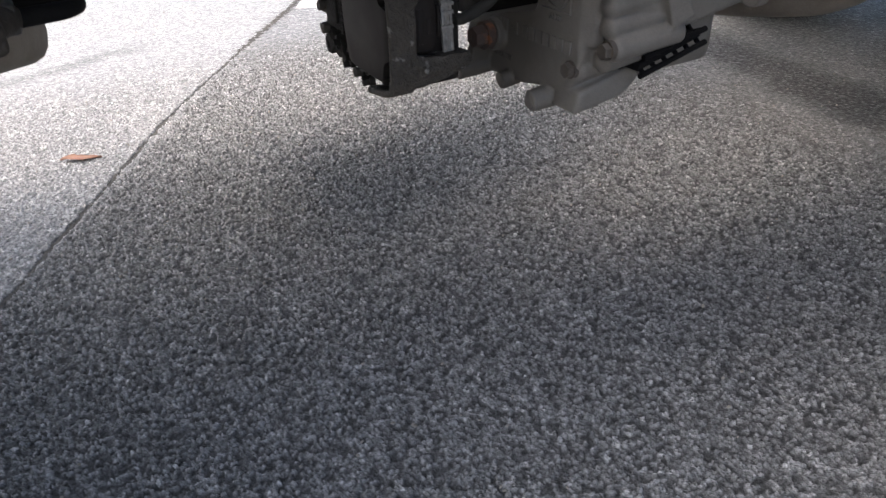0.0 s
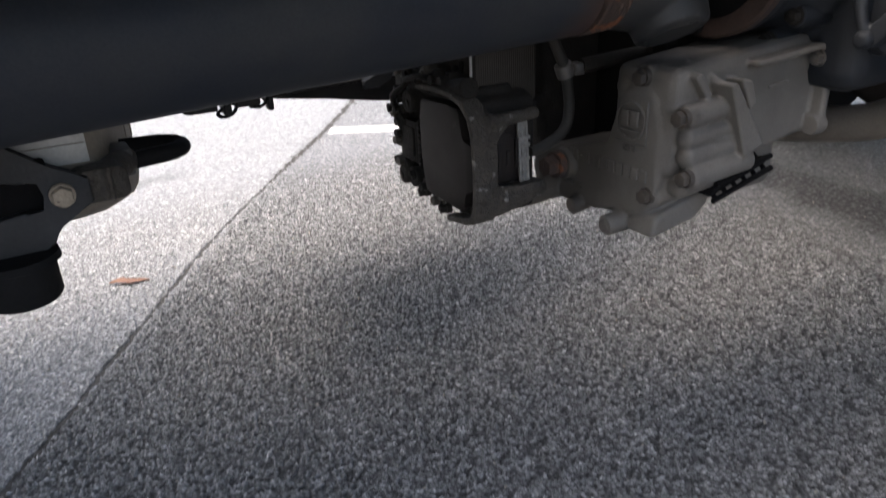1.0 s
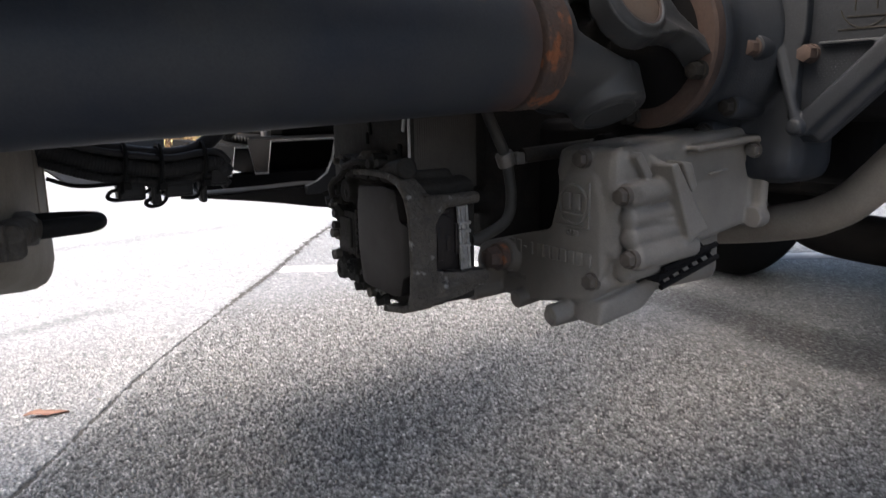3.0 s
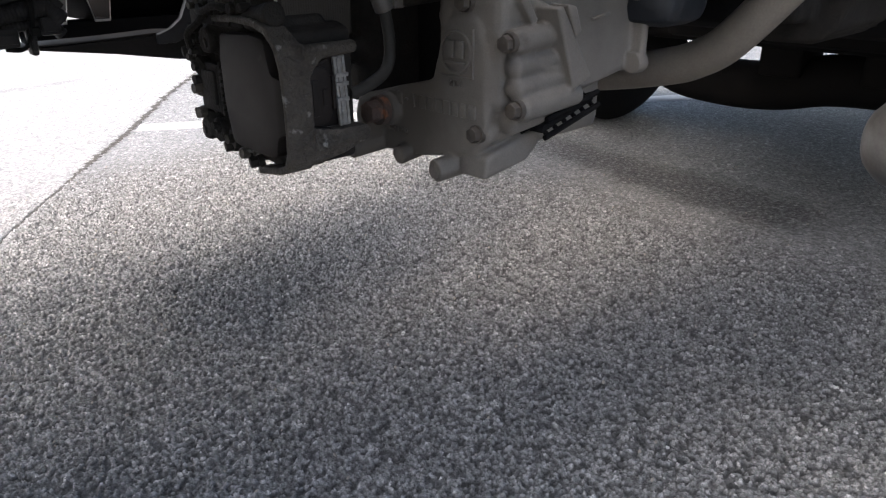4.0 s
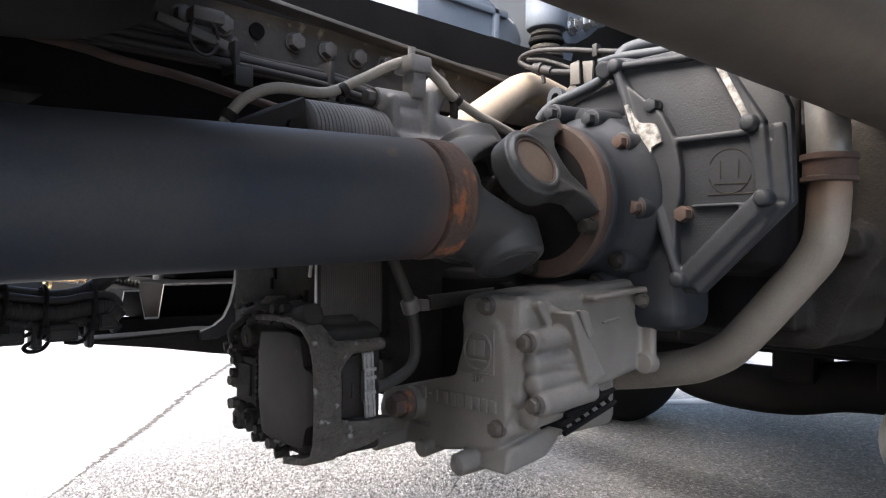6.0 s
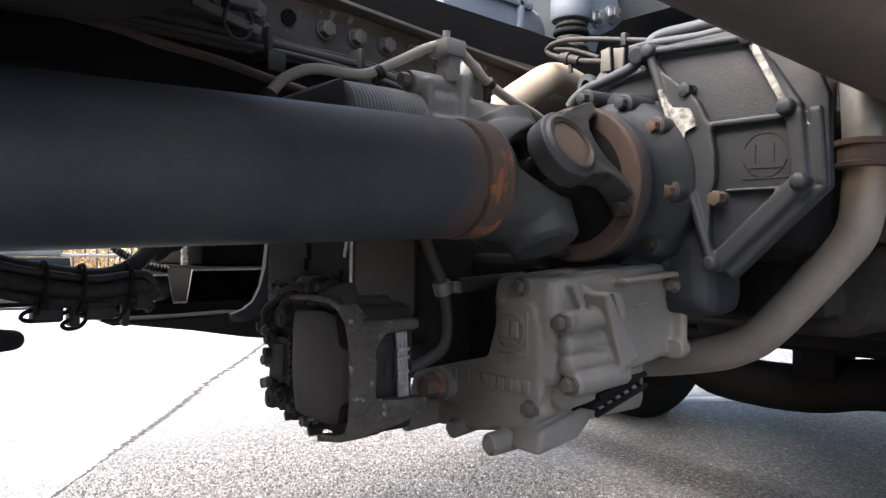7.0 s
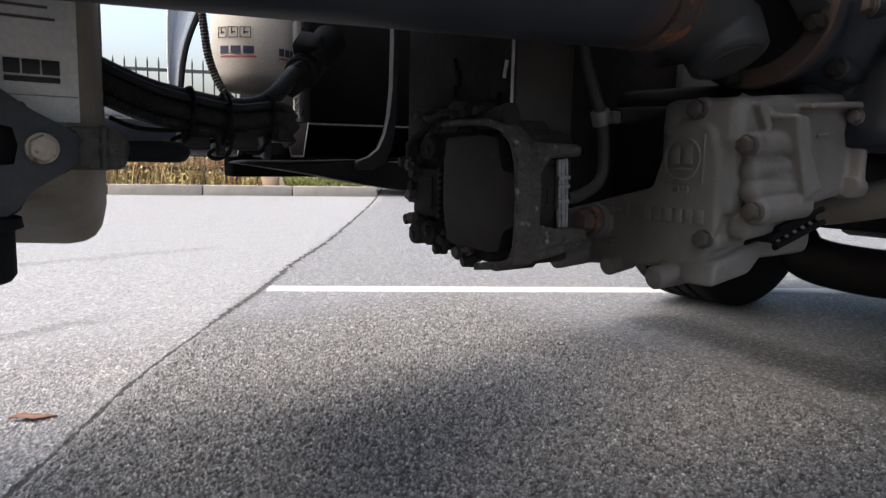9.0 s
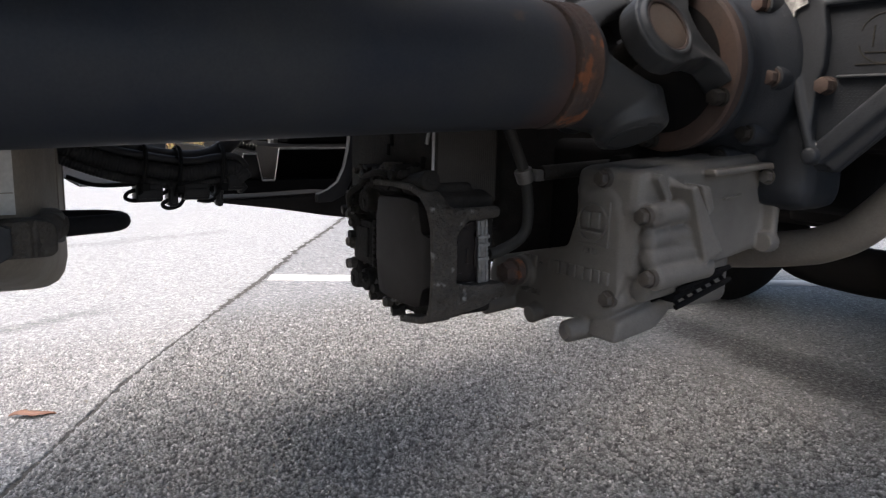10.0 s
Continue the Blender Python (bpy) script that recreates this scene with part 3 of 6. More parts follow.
# loose pale chips on the asphalt
bm = B()
rnd = random.Random(4)
for k in range(900):
    p = Vector((rnd.uniform(-0.9, 1.9), rnd.uniform(-0.2, 2.6), 0))
    r = rnd.uniform(0.0012, 0.0032)
    bmesh.ops.create_icosphere(bm, subdivisions=1, radius=r, matrix=Matrix.Translation((p.x, p.y, r * 0.4)) @ Euler((rnd.random() * 3, rnd.random() * 3, 0)).to_matrix().to_4x4() @ Matrix.Diagonal((1.3, 0.9, 0.6, 1)))
solid("stone_chips", bm, M_KERB, "scattered small pale stone chips on asphalt", "gravel", kind="stuff", sharp=10)

# dry leaf
bm = B()
rows = []
for i in range(13):
    s = i / 12
    half = 0.013 * math.sin(math.pi * s ** 0.8) * (1 + 0.25 * math.sin(s * 26)) + 0.0008
    x = (s - 0.5) * 0.09
    rows.append([bm.verts.new((x, half * w, 0.003 + 0.005 * abs(w) ** 1.5 * (0.6 + 0.4 * math.sin(s * 9)) + 0.003 * math.sin(s * 5))) for w in (-1, -0.5, 0, 0.5, 1)])
for p, q in zip(rows, rows[1:]):
    for k in range(4):
        bm.faces.new((p[k], p[k + 1], q[k + 1], q[k]))
leaf = solid("dry_leaf", bm, M_LEAF, "curled dry orange-brown leaf on the asphalt", "leaf")
leaf.matrix_world = pose(-0.339, 1.198, 0, 0, 0, -18)
sd = leaf.modifiers.new("thick", "SOLIDIFY")
sd.thickness = 0.0008


# ---------------------------------------------------------------- propeller shaft
def axis(x):
    return Vector((x, 0, 0.691 + 0.048 * x))


U1 = Vector((0, -0.883, 0.469))
U2 = Vector((0, -0.469, -0.883))
HUB = axis(0.057)


def eye_lip(bm, way, r, h):
    """The rounded lip of a bearing eye, r from its middle and h out from the cross along way."""
    u = way.orthogonal().normalized()
    v = way.cross(u).normalized()
    sweep(bm, [HUB + way * h + (u * math.cos(a) + v * math.sin(a)) * r for a in [k * math.tau / 40 for k in range(41)]], 0.0030, 10)


def fork_arms(bm, root, span, r_root, r_tip, along):
    """Two arms that narrow from a round root to a bearing eye on the cross, along one of its axes."""
    other = U2 if along is U1 else U1
    for s in (1, -1):
        grid = []
        for i in range(17):
            f = i / 16
            half = radians(span + (44 - span) * f ** 0.55)
            x = root + (HUB.x - root) * f
            r = r_root + (r_tip - r_root) * f
            row = []
            for k in range(15):
                a = half * (k / 7 - 1)
                way = along * s * math.cos(a) + other * math.sin(a)
                thick = 0.0115 * (1 - 0.55 * abs(k / 7 - 1) ** 4)
                row.append([bm.verts.new(axis(x) + way * (r + d * thick)) for d in (-1, 1)])
            grid.append(row)
        for p, q in zip(grid, grid[1:]):
            for k in range(14):
                for d in (0, 1):
                    bm.faces.new((p[k][d], p[k + 1][d], q[k + 1][d], q[k][d]))
            for k in (0, 14):
                bm.faces.new((p[k][0], q[k][0], q[k][1], p[k][1]))
        for p in (grid[0], grid[-1]):
            for k in range(14):
                bm.faces.new((p[k][0], p[k + 1][0], p[k + 1][1], p[k][1]))
        put_rod(bm, HUB + along * s * 0.036, HUB + along * s * 0.068, 0.0375, 0.0335, 32)
        eye_lip(bm, along * s, 0.0265, 0.0680)


shaft = thing("propeller_shaft", axis(-0.6), "blue-black steel propeller shaft with a rusty weld and fork joint", "driveshaft")
bm = B()
lathe(bm, axis(-2.2), axis(-0.04), [(0, 0.0525), (1.2, 0.0525), (2.10, 0.0525), (2.162, 0.0525)], 96)
part("tube", bm, M_TUBE, shaft, sharp=60)
bm = B()
prof = [(0, 0.0520)]
for k in range(1, 12):
    prof.append((k * 0.0032, 0.0529 + 0.0007 * math.sin(k * 1.9)))
prof.append((0.036, 0.0515))
lathe(bm, axis(-0.034), axis(0.2), [(d * 0.72, r) for d, r in prof], 96)
part("weld_ring", bm, M_RUST, shaft, "orange rusty weld ring", sharp=70)
# fork welded to the tube
bm = B()
lathe(bm, axis(-0.012), axis(0.2), [(0, 0.0515), (0.008, 0.0510), (0.016, 0.047), (0.024, 0.034)], 64)
fork_arms(bm, -0.002, 86, 0.0405, 0.0530, U2)
part("fork", bm, M_YOKE, shaft, cast=0.0018, soft=10)
for s in (1, -1):
    bm = B()
    lathe(bm, HUB + U2 * s * 0.062, HUB + U2 * s * 0.2, [(0, 0.0235), (0.0075, 0.0235), (0.0085, 0.0225), (0.0078, 0.012), (0.0078, 0.001)], 40)
    part("bearing_cap", bm, M_YOKE, shaft, "dusty grey bearing cap")
bm = B()
for u in (U1, U2):
    put_rod(bm, HUB - u * 0.062, HUB + u * 0.062, 0.0125, n=24)
put_ball(bm, HUB, 0.021)
part("cross", bm, M_GRIME, shaft, cast=0.002, soft=3)

# flange fork on the gearbox side
flange = thing("flange_fork", axis(0.12), "dusty grey flange fork with a rusty round bearing cap", "driveshaft flange")


def flange_arm(bm, s):
    """A thick flat arm: a round eye on the cross that spreads into the flange."""
    half = [(HUB.x + 0.0352 * math.cos(a), 0.0352 * math.sin(a)) for a in [math.pi - k * math.pi / 14 for k in range(10)]]
    down = half + [(0.083, 0.0305), (0.098, 0.0285), (0.112, 0.0290), (0.124, 0.0350), (0.137, 0.0480)]
    gap = [(0.137, 0.0300), (0.122, 0.0190), (0.108, 0.0080), (0.101, -0.0060), (0.100, -0.0200), (0.108, -0.0330), (0.122, -0.0420), (0.137, -0.0470)]
    up = half[1:-1] + [(0.070, 0.0375), (0.086, 0.0440), (0.100, 0.0500), (0.114, 0.0560), (0.126, 0.0600), (0.137, 0.0620)]
    ring = down + gap + [(x, -w) for x, w in up[::-1]]
    low, top = [[bm.verts.new(axis(x) + U2 * w + U1 * s * (h + rise * max(0.0, x - 0.09))) for x, w in ring] for h, rise in ((0.046, -0.35), (0.0680, -0.16))]
    bm.faces.new(low)
    bm.faces.new(top[::-1])
    for k in range(len(ring)):
        n2 = (k + 1) % len(ring)
        bm.faces.new((low[k], low[n2], top[n2], top[k]))


bm = B()
for s in (1, -1):
    flange_arm(bm, s)
    eye_lip(bm, U1 * s, 0.0268, 0.0690)
part("fork", bm, M_YOKE, flange, cast=0.0016, soft=7)
for s in (1, -1):
    bm = B()
    lathe(bm, HUB + U1 * s * 0.060, HUB + U1 * s * 0.2, [(0, 0.0235), (0.0080, 0.0235), (0.0087, 0.0225), (0.0085, 0.012), (0.0087, 0.001)], 48)
    part("bearing_cap", bm, M_CAPDUST, flange, "dusty rust-tinged bearing cap")
    bm = B()
    lathe(bm, HUB + U1 * s * 0.060, HUB + U1 * s * 0.2, [(0.006, 0.0248), (0.0100, 0.0248), (0.0106, 0.0238), (0.0100, 0.0222), (0.006, 0.0222)], 48)
    part("snap_ring", bm, M_DULLRUST, flange, "rust-brown snap ring")
# solid black boss between the arms, coloured for the shade in the gap
bm = B()
lathe(bm, axis(0.1200), axis(0.3), [(0, 0.001), (0, 0.028), (0.003, 0.032), (0.010, 0.040), (0.015, 0.062)], 48)
part("hub_shade_fill", bm, M_BLACK, flange, "black hub boss giving the fork gap its shade")
bm = B()
lathe(bm, axis(0.136), axis(0.3), [(0, 0.040), (0.0, 0.0785), (0.002, 0.0810), (0.012, 0.0810), (0.014, 0.0795)], 96)
part("flange_plate", bm, M_DULLRUST, flange, "rust-brown thin flange rim")
for s in (1, -1):
    for w in ((1,) if s == 1 else (1, -1)):
        d = (U1 * s * 0.62 + U2 * w * 0.78).normalized()
        bolt(flange, axis(0.136) + d * 0.070, (-1, 0, -0.05), 0.014, M_GRIME, 1.3, 0.8)

# ---------------------------------------------------------------- gearbox
gearbox = thing("gearbox", (0.5, 0, 0.55), "grey painted truck gearbox with a ribbed rear cover", "gearbox")
bm = B()
lathe(bm, axis(0.149), axis(0.4), [(0, 0.077), (0.002, 0.080), (0.010, 0.081), (0.018, 0.077), (0.030, 0.076), (0.043, 0.080), (0.056, 0.088), (0.066, 0.094), (0.10, 0.096)], 72)
put_box(bm, (0.235, -0.10, 0.56), (0.32, 0.16, 0.80), 0.02)
put_box(bm, (0.232, -0.060, 0.597), (0.30, 0.10, 0.66), 0.012)
part("output_housing", bm, M_CASE, gearbox, cast=0.003, soft=4)
bm = B()
put_box(bm, (0.262, -0.180, 0.625), (0.95, 0.22, 0.795), 0.03)
put_box(bm, (0.40, -0.10, 0.545), (1.02, 0.30, 0.70), 0.03)
for k in range(7):
    put_box(bm, (0.32 + 0.09 * k, -0.187, 0.62), (0.332 + 0.09 * k, 0.225, 0.810), 0.004)
# black, not the gearbox grey: the shade behind the pipe is painted in
part("case", bm, M_BLACK, gearbox, cast=0.005, soft=1)
bm = B()
put_box(bm, (0.075, 0.165, 0.470), (0.45, 0.345, 0.735), 0.02)
put_rod(bm, (0.06, 0.20, 0.66), (0.06, 0.20, 0.55), 0.03, n=20)
for k in range(4):
    put_rod(bm, (0.058, 0.18 + 0.035 * k, 0.53 + 0.04 * (k % 2)), (0.08, 0.18 + 0.035 * k, 0.53 + 0.04 * (k % 2)), 0.012, n=14)
part("side_housing", bm, M_GRIME, gearbox, "oily dark side housing", cast=0.004, soft=3)
PLATE = [(-0.026, 0.852), (-0.150, 0.852), (-0.196, 0.812), (-0.211, 0.775), (-0.214, 0.690), (-0.125, 0.603), (-0.108, 0.603), (-0.093, 0.620)]
bm = B()
put_prism(bm, PLATE, "x", 0.226, 0.238, 0.003)
part("rear_cover", bm, M_CASE, gearbox, bevel=0.0)
bm = B()
put_rod(bm, (0.217, -0.032, 0.843), (0.217, -0.107, 0.618), 0.0050, n=10)
put_rod(bm, (0.220, -0.032, 0.845), (0.220, -0.142, 0.838), 0.0048, n=10)
put_rod(bm, (0.219, -0.142, 0.838), (0.219, -0.179, 0.765), 0.0060, n=10)
for rim in ([(-0.149, 0.813), (-0.160, 0.816), (-0.192, 0.765), (-0.178, 0.759)],
            [(-0.175, 0.764), (-0.191, 0.764), (-0.198, 0.694), (-0.182, 0.694)],
            [(-0.183, 0.702), (-0.198, 0.690), (-0.112, 0.608), (-0.099, 0.622)]):
    put_prism(bm, rim, "x", 0.2165, 0.231, 0.003)
for rim in ([(-0.194, 0.764), (-0.207, 0.764), (-0.212, 0.690), (-0.196, 0.694)], [(-0.196, 0.694), (-0.212, 0.690), (-0.126, 0.603), (-0.112, 0.612)]):
    put_prism(bm, rim, "x", 0.2215, 0.231, 0.003)
put_box(bm, (0.2180, -0.182, 0.7545), (0.230, -0.098, 0.7610), 0.0015)
put_box(bm, (0.2190, -0.186, 0.6885), (0.230, -0.118, 0.6925), 0.0015)
put_box(bm, (0.2190, -0.116, 0.625), (0.230, -0.094, 0.631), 0.0015)
wing = [(-0.036, 0.838), (-0.048, 0.820), (-0.066, 0.806), (-0.088, 0.785), (-0.102, 0.758), (-0.108, 0.728), (-0.108, 0.700), (-0.103, 0.685), (-0.103, 0.655), (-0.104, 0.632), (-0.104, 0.622)]
put_prism(bm, wing, "x", 0.2165, 0.232, 0.002)
part("cover_ribs", bm, M_CASE, gearbox, cast=0.0017, soft=2)
for lo, hi in (((-0.164, 0.766), (-0.100, 0.802)), ((-0.172, 0.644), (-0.112, 0.688))):
    bm = B()
    for i in range(int((hi[1] - lo[1]) / 0.0026)):
        for j in range(int((hi[0] - lo[0]) / 0.0036)):
            y, z = lo[0] + j * 0.0036 + (i % 2) * 0.0018, lo[1] + i * 0.0026
            if hi[1] < 0.7 and y < -0.112 - (z - 0.640) * 1.15 or hi[1] > 0.7 and y < -0.150 - (0.802 - z) * 0.35:
                continue
            p = [bm.verts.new((0.2262, y + dy, z + dz)) for dy, dz in ((-0.0019, 0), (0, -0.0014), (0.0019, 0), (0, 0.0014))] + [bm.verts.new((0.2258, y, z))]
            for k in range(4):
                bm.faces.new((p[k], p[(k + 1) % 4], p[4]))
    tagged(part("textured_panel", bm, M_CASE, gearbox, sharp=10), kind="stuff")
for c in ((-0.032, 0.845), (-0.178, 0.765), (-0.191, 0.695), (-0.107, 0.618), (-0.142, 0.836)):
    bm = B()
    put_rod(bm, (0.224, *c), (0.2095, *c), 0.0094, 0.0080, 20, 0.0025)
    put_ball(bm, (0.2100, *c), 0.0072, (0.3, 1, 1))
    part("boss", bm, M_CASE, gearbox, "worn rounded boss")
bm = B()
put_box(bm, (0.2118, -0.0034, -0.037), (0.2140, 0.0034, 0.037), 0.001)
edge = part("bare_edge", bm, M_PEEL, gearbox, "bright scraped metal edge")
edge.matrix_basis = Matrix.Translation((0.0, -0.1605, 0.8015)) @ pose(0, 0, 0, -27)
bm = B()
put_prism(bm, [(-0.046, 0.795), (-0.052, 0.797), (-0.057, 0.786), (-0.061, 0.781), (-0.067, 0.779), (-0.073, 0.7785), (-0.081, 0.7765), (-0.084, 0.771), (-0.088, 0.764), (-0.0885, 0.7575), (-0.082, 0.755), (-0.077, 0.7525), (-0.0765, 0.746), (-0.0745, 0.741), (-0.078, 0.734), (-0.0745, 0.731), (-0.069, 0.741), (-0.062, 0.758)], "x", 0.2132, 0.2160)
put_prism(bm, [(-0.046, 0.800), (-0.050, 0.801), (-0.073, 0.731), (-0.070, 0.729)], "x", 0.2112, 0.2150)
part("peeling_patch", bm, M_PEEL, gearbox, "peeling pale patch on the cover edge")
bm = B()
for a0, a1 in ((20, 165), (195, 345)):
    sweep(bm, [Vector((0.2258, -0.154 + 0.0215 * math.cos(radians(a)), 0.7232 + 0.0215 * math.sin(radians(a)))) for a in range(a0, a1 + 1, 5)], 0.0007, 6)
for a, c in (((-0.178, 0.748), (-0.178, 0.701)), ((-0.178, 0.701), (-0.132, 0.701)), ((-0.171, 0.7105), (-0.139, 0.7115)),
             ((-0.145, 0.7340), (-0.145, 0.7160)), ((-0.163, 0.7340), (-0.163, 0.7160))):
    put_rod(bm, (0.2258, *a), (0.2258, *c), 0.0008, n=6)
part("cast_badge", bm, M_GRIME, gearbox, "cast round maker's badge")
bolt(gearbox, (0.2245, -0.080, 0.797), (-1, 0, 0), 0.0145, M_CASE, 1.2)
bolt(gearbox, (0.2245, -0.115, 0.683), (-1, 0, 0), 0.0150, M_DULLRUST, 1.2)
for y, z, mt in ((-0.021, 0.787, M_CASE), (-0.060, 0.758, M_DULLRUST), (-0.078, 0.690, M_DULLRUST), (-0.056, 0.637, M_GRIME), (0.03, 0.80, M_CASE), (-0.03, 0.612, M_GRIME)):
    bm = B()
    put_rod(bm, (0.24, y, z), (0.194, y, z), 0.0135, 0.0115, 20, 0.002)
    boss = part("bolt_boss", bm, M_CASE, gearbox)
    bolt(gearbox, (0.195, y, z), (-1, 0, 0), 0.013, mt)

for ob in gearbox.children:
    if ob.name.split(".")[0] in ("rear_cover", "cover_ribs", "textured_panel", "boss", "bare_edge", "peeling_patch", "cast_badge"):
        ob.location.y -= 0.0055

# stepped bell casting ahead of the coolant pipe
bm = B()
put_prism(bm, [(0.02, 0.560), (-0.071, 0.562), (-0.095, 0.533), (-0.100, 0.531), (-0.160, 0.532), (-0.162, 0.543), (-0.181, 0.547), (-0.181, 0.574), (-0.205, 0.601), (-0.211, 0.628), (-0.245, 0.655), (-0.245, 0.80), (0.02, 0.80)], "x", 0.45, 0.62, 0.008)
put_box(bm, (0.41, -0.150, 0.556), (0.47, -0.100, 0.59), 0.006)
put_rod(bm, (0.42, -0.20, 0.66), (0.47, -0.20, 0.66), 0.018, n=16)
part("bell_casting", bm, M_GRIME, gearbox, "dusty dark bell casting", cast=0.004, soft=2)
# lines, brackets and bosses over the gearbox
for pts, r in (([(0.236, -0.018, 0.850), (0.240, -0.008, 0.845), (0.246, 0.004, 0.841), (0.250, 0.039, 0.834), (0.250, 0.068, 0.828), (0.247, 0.085, 0.818), (0.245, 0.093, 0.808)], 0.0062),
               ([(0.40, 0.09, 0.900), (0.42, 0.083, 0.929), (0.42, 0.033, 0.931), (0.42, -0.005, 0.930), (0.42, -0.023, 0.919), (0.42, -0.05, 0.900)], 0.0085),
               ([(0.30, 0.045, 0.880), (0.32, 0.02, 0.888), (0.32, -0.033, 0.884), (0.32, -0.074, 0.883), (0.325, -0.095, 0.872)], 0.0055)):
    bm = B()
    sweep(bm, smooth_line(pts, 8), r, 12)
    part("line", bm, M_BLUEBEAM, gearbox, "grey-blue metal line")
# saddle casting under the line, with an upright tab and a lug with a hole
bm = B()
put_prism(bm, [(-0.022, 0.848), (0.004, 0.834), (0.040, 0.826), (0.068, 0.818), (0.090, 0.802), (0.090, 0.780), (-0.022, 0.780)], "x", 0.256, 0.330, 0.004)
put_rod(bm, (0.228, -0.012, 0.848), (0.330, -0.008, 0.866), 0.010, 0.013, 18)
put_prism(bm, [(0.004, 0.838), (-0.018, 0.846), (-0.022, 0.872), (0.020, 0.884), (0.040, 0.878), (0.030, 0.850)], "x", 0.300, 0.340, 0.006)
part("saddle", bm, M_CASE, gearbox, cast=0.0016, soft=1)
bm = B()
put_prism(bm, [(0.079, 0.884), (0.066, 0.886), (0.064, 0.856), (0.079, 0.857)], "x", 0.288, 0.291, 0.0006)
put_prism(bm, [(0.076, 0.862), (0.086, 0.852), (0.100, 0.826), (0.094, 0.822), (0.070, 0.852)], "x", 0.290, 0.293, 0.0006)
put_prism(bm, [(0.066, 0.886), (0.064, 0.858), (0.052, 0.850), (0.050, 0.884)], "x", 0.296, 0.300, 0.0006)
part("tab", bm, M_GREYARM, gearbox, "pale bent sheet tab")
bm = B()
for q in range(28):
    u = math.pi * 2 * q / 28
    v = math.pi * 2 * (q + 1) / 28
    c = [bm.verts.new((x, 0.090 + r * math.cos(w), 0.838 + r * 1.25 * math.sin(w))) for x, r, w in ((0.272, 0.0065, u), (0.272, 0.0125, u), (0.272, 0.0125, v), (0.272, 0.0065, v), (0.282, 0.0065, u), (0.282, 0.0125, u), (0.282, 0.0125, v), (0.282, 0.0065, v))]
    for f in ((3, 2, 1, 0), (4, 5, 6, 7), (1, 2, 6, 5), (0, 4, 7, 3)):
        bm.faces.new([c[k] for k in f])
bmesh.ops.remove_doubles(bm, verts=bm.verts, dist=0.00005)
put_box(bm, (0.272, 0.080, 0.800), (0.282, 0.100, 0.828), 0.002)
part("lug", bm, M_BLUEBEAM, gearbox, "lug with a hole")
for p, q, r in (((0.207, 0.001, 0.793), (0.26, -0.012, 0.797), 0.0115), ((0.212, 0.042, 0.797), (0.26, 0.040, 0.797), 0.0110)):
    bm = B()
    put_rod(bm, p, q, r, r * 1.08, 20, 0.002)
    part("stub", bm, M_CASE, gearbox, "round stub end")

# ---------------------------------------------------------------- retarder
retarder = thing("retarder", (0.14, 0.03, 0.44), "dusty cast aluminium retarder housing under the gearbox", "retarder")
FACE = [(0.158, 0.470), (0.150, 0.492), (0.078, 0.511), (0.027, 0.519), (0.024, 0.565), (0.012, 0.584), (-0.010, 0.587), (-0.028, 0.580), (-0.036, 0.561), (-0.040, 0.540), (-0.040, 0.510), (-0.036, 0.488), (-0.030, 0.466), (-0.018, 0.455), (0.046, 0.446), (0.108, 0.440), (0.150, 0.444)]
bm = B()
put_prism(bm, FACE, "x", 0.047, 0.15, 0.007)
put_prism(bm, [(0.050, 0.500), (0.135, 0.502), (0.256, 0.516), (0.264, 0.587), (0.256, 0.620), (0.050, 0.602)], "y", -0.050, 0.030, 0.010)
put_box(bm, (0.13, -0.03, 0.455), (0.235, 0.0, 0.60), 0.012)
# bolt tubes and the soft lobes between them, rounded at the face
for y, z, x0, x1, r in ((-0.0104, 0.5925, 0.053, 0.105, 0.0112), (0.016, 0.579, 0.053, 0.09, 0.0120), (-0.013, 0.574, 0.054, 0.09, 0.0135), (-0.036, 0.567, 0.056, 0.10, 0.0135),
                        (-0.058, 0.562, 0.056, 0.114, 0.0115), (-0.0575, 0.5415, 0.057, 0.126, 0.0105), (-0.0595, 0.5240, 0.057, 0.128, 0.0105), (-0.066, 0.507, 0.059, 0.138, 0.0118),
                        (-0.025, 0.480, 0.055, 0.10, 0.0130), (-0.048, 0.492, 0.064, 0.12, 0.0120), (0.036, 0.462, 0.060, 0.10, 0.0150)):
    put_rod(bm, (x0, y, z), (x1, y * 0.97, z + 0.003), r, r * 0.93, 20)
    put_ball(bm, (x0 + 0.001, y, z), r * 0.99, (0.6, 1, 1))
put_prism(bm, [(0.090, 0.588), (0.098, 0.590), (0.146, 0.526), (0.120, 0.516)], "y", -0.0765, -0.05, 0.001)
put_prism(bm, [(0.112, 0.590), (0.126, 0.588), (0.136, 0.566), (0.128, 0.560)], "y", -0.0700, -0.05, 0.0015)
sweep(bm, smooth_line([(0.074, -0.062, 0.556), (0.078, -0.063, 0.545), (0.088, -0.064, 0.538), (0.104, -0.064, 0.536), (0.120, -0.064, 0.535)], 6), 0.0028, 10)
put_prism(bm, [(0.062, 0.596), (0.070, 0.600), (0.086, 0.578), (0.079, 0.574)], "y", -0.0600, -0.03, 0.0015)
put_rod(bm, (0.080, -0.030, 0.606), (0.100, -0.062, 0.585), 0.0030, n=10)
put_rod(bm, (0.100, -0.062, 0.585), (0.118, -0.070, 0.560), 0.0030, n=10)
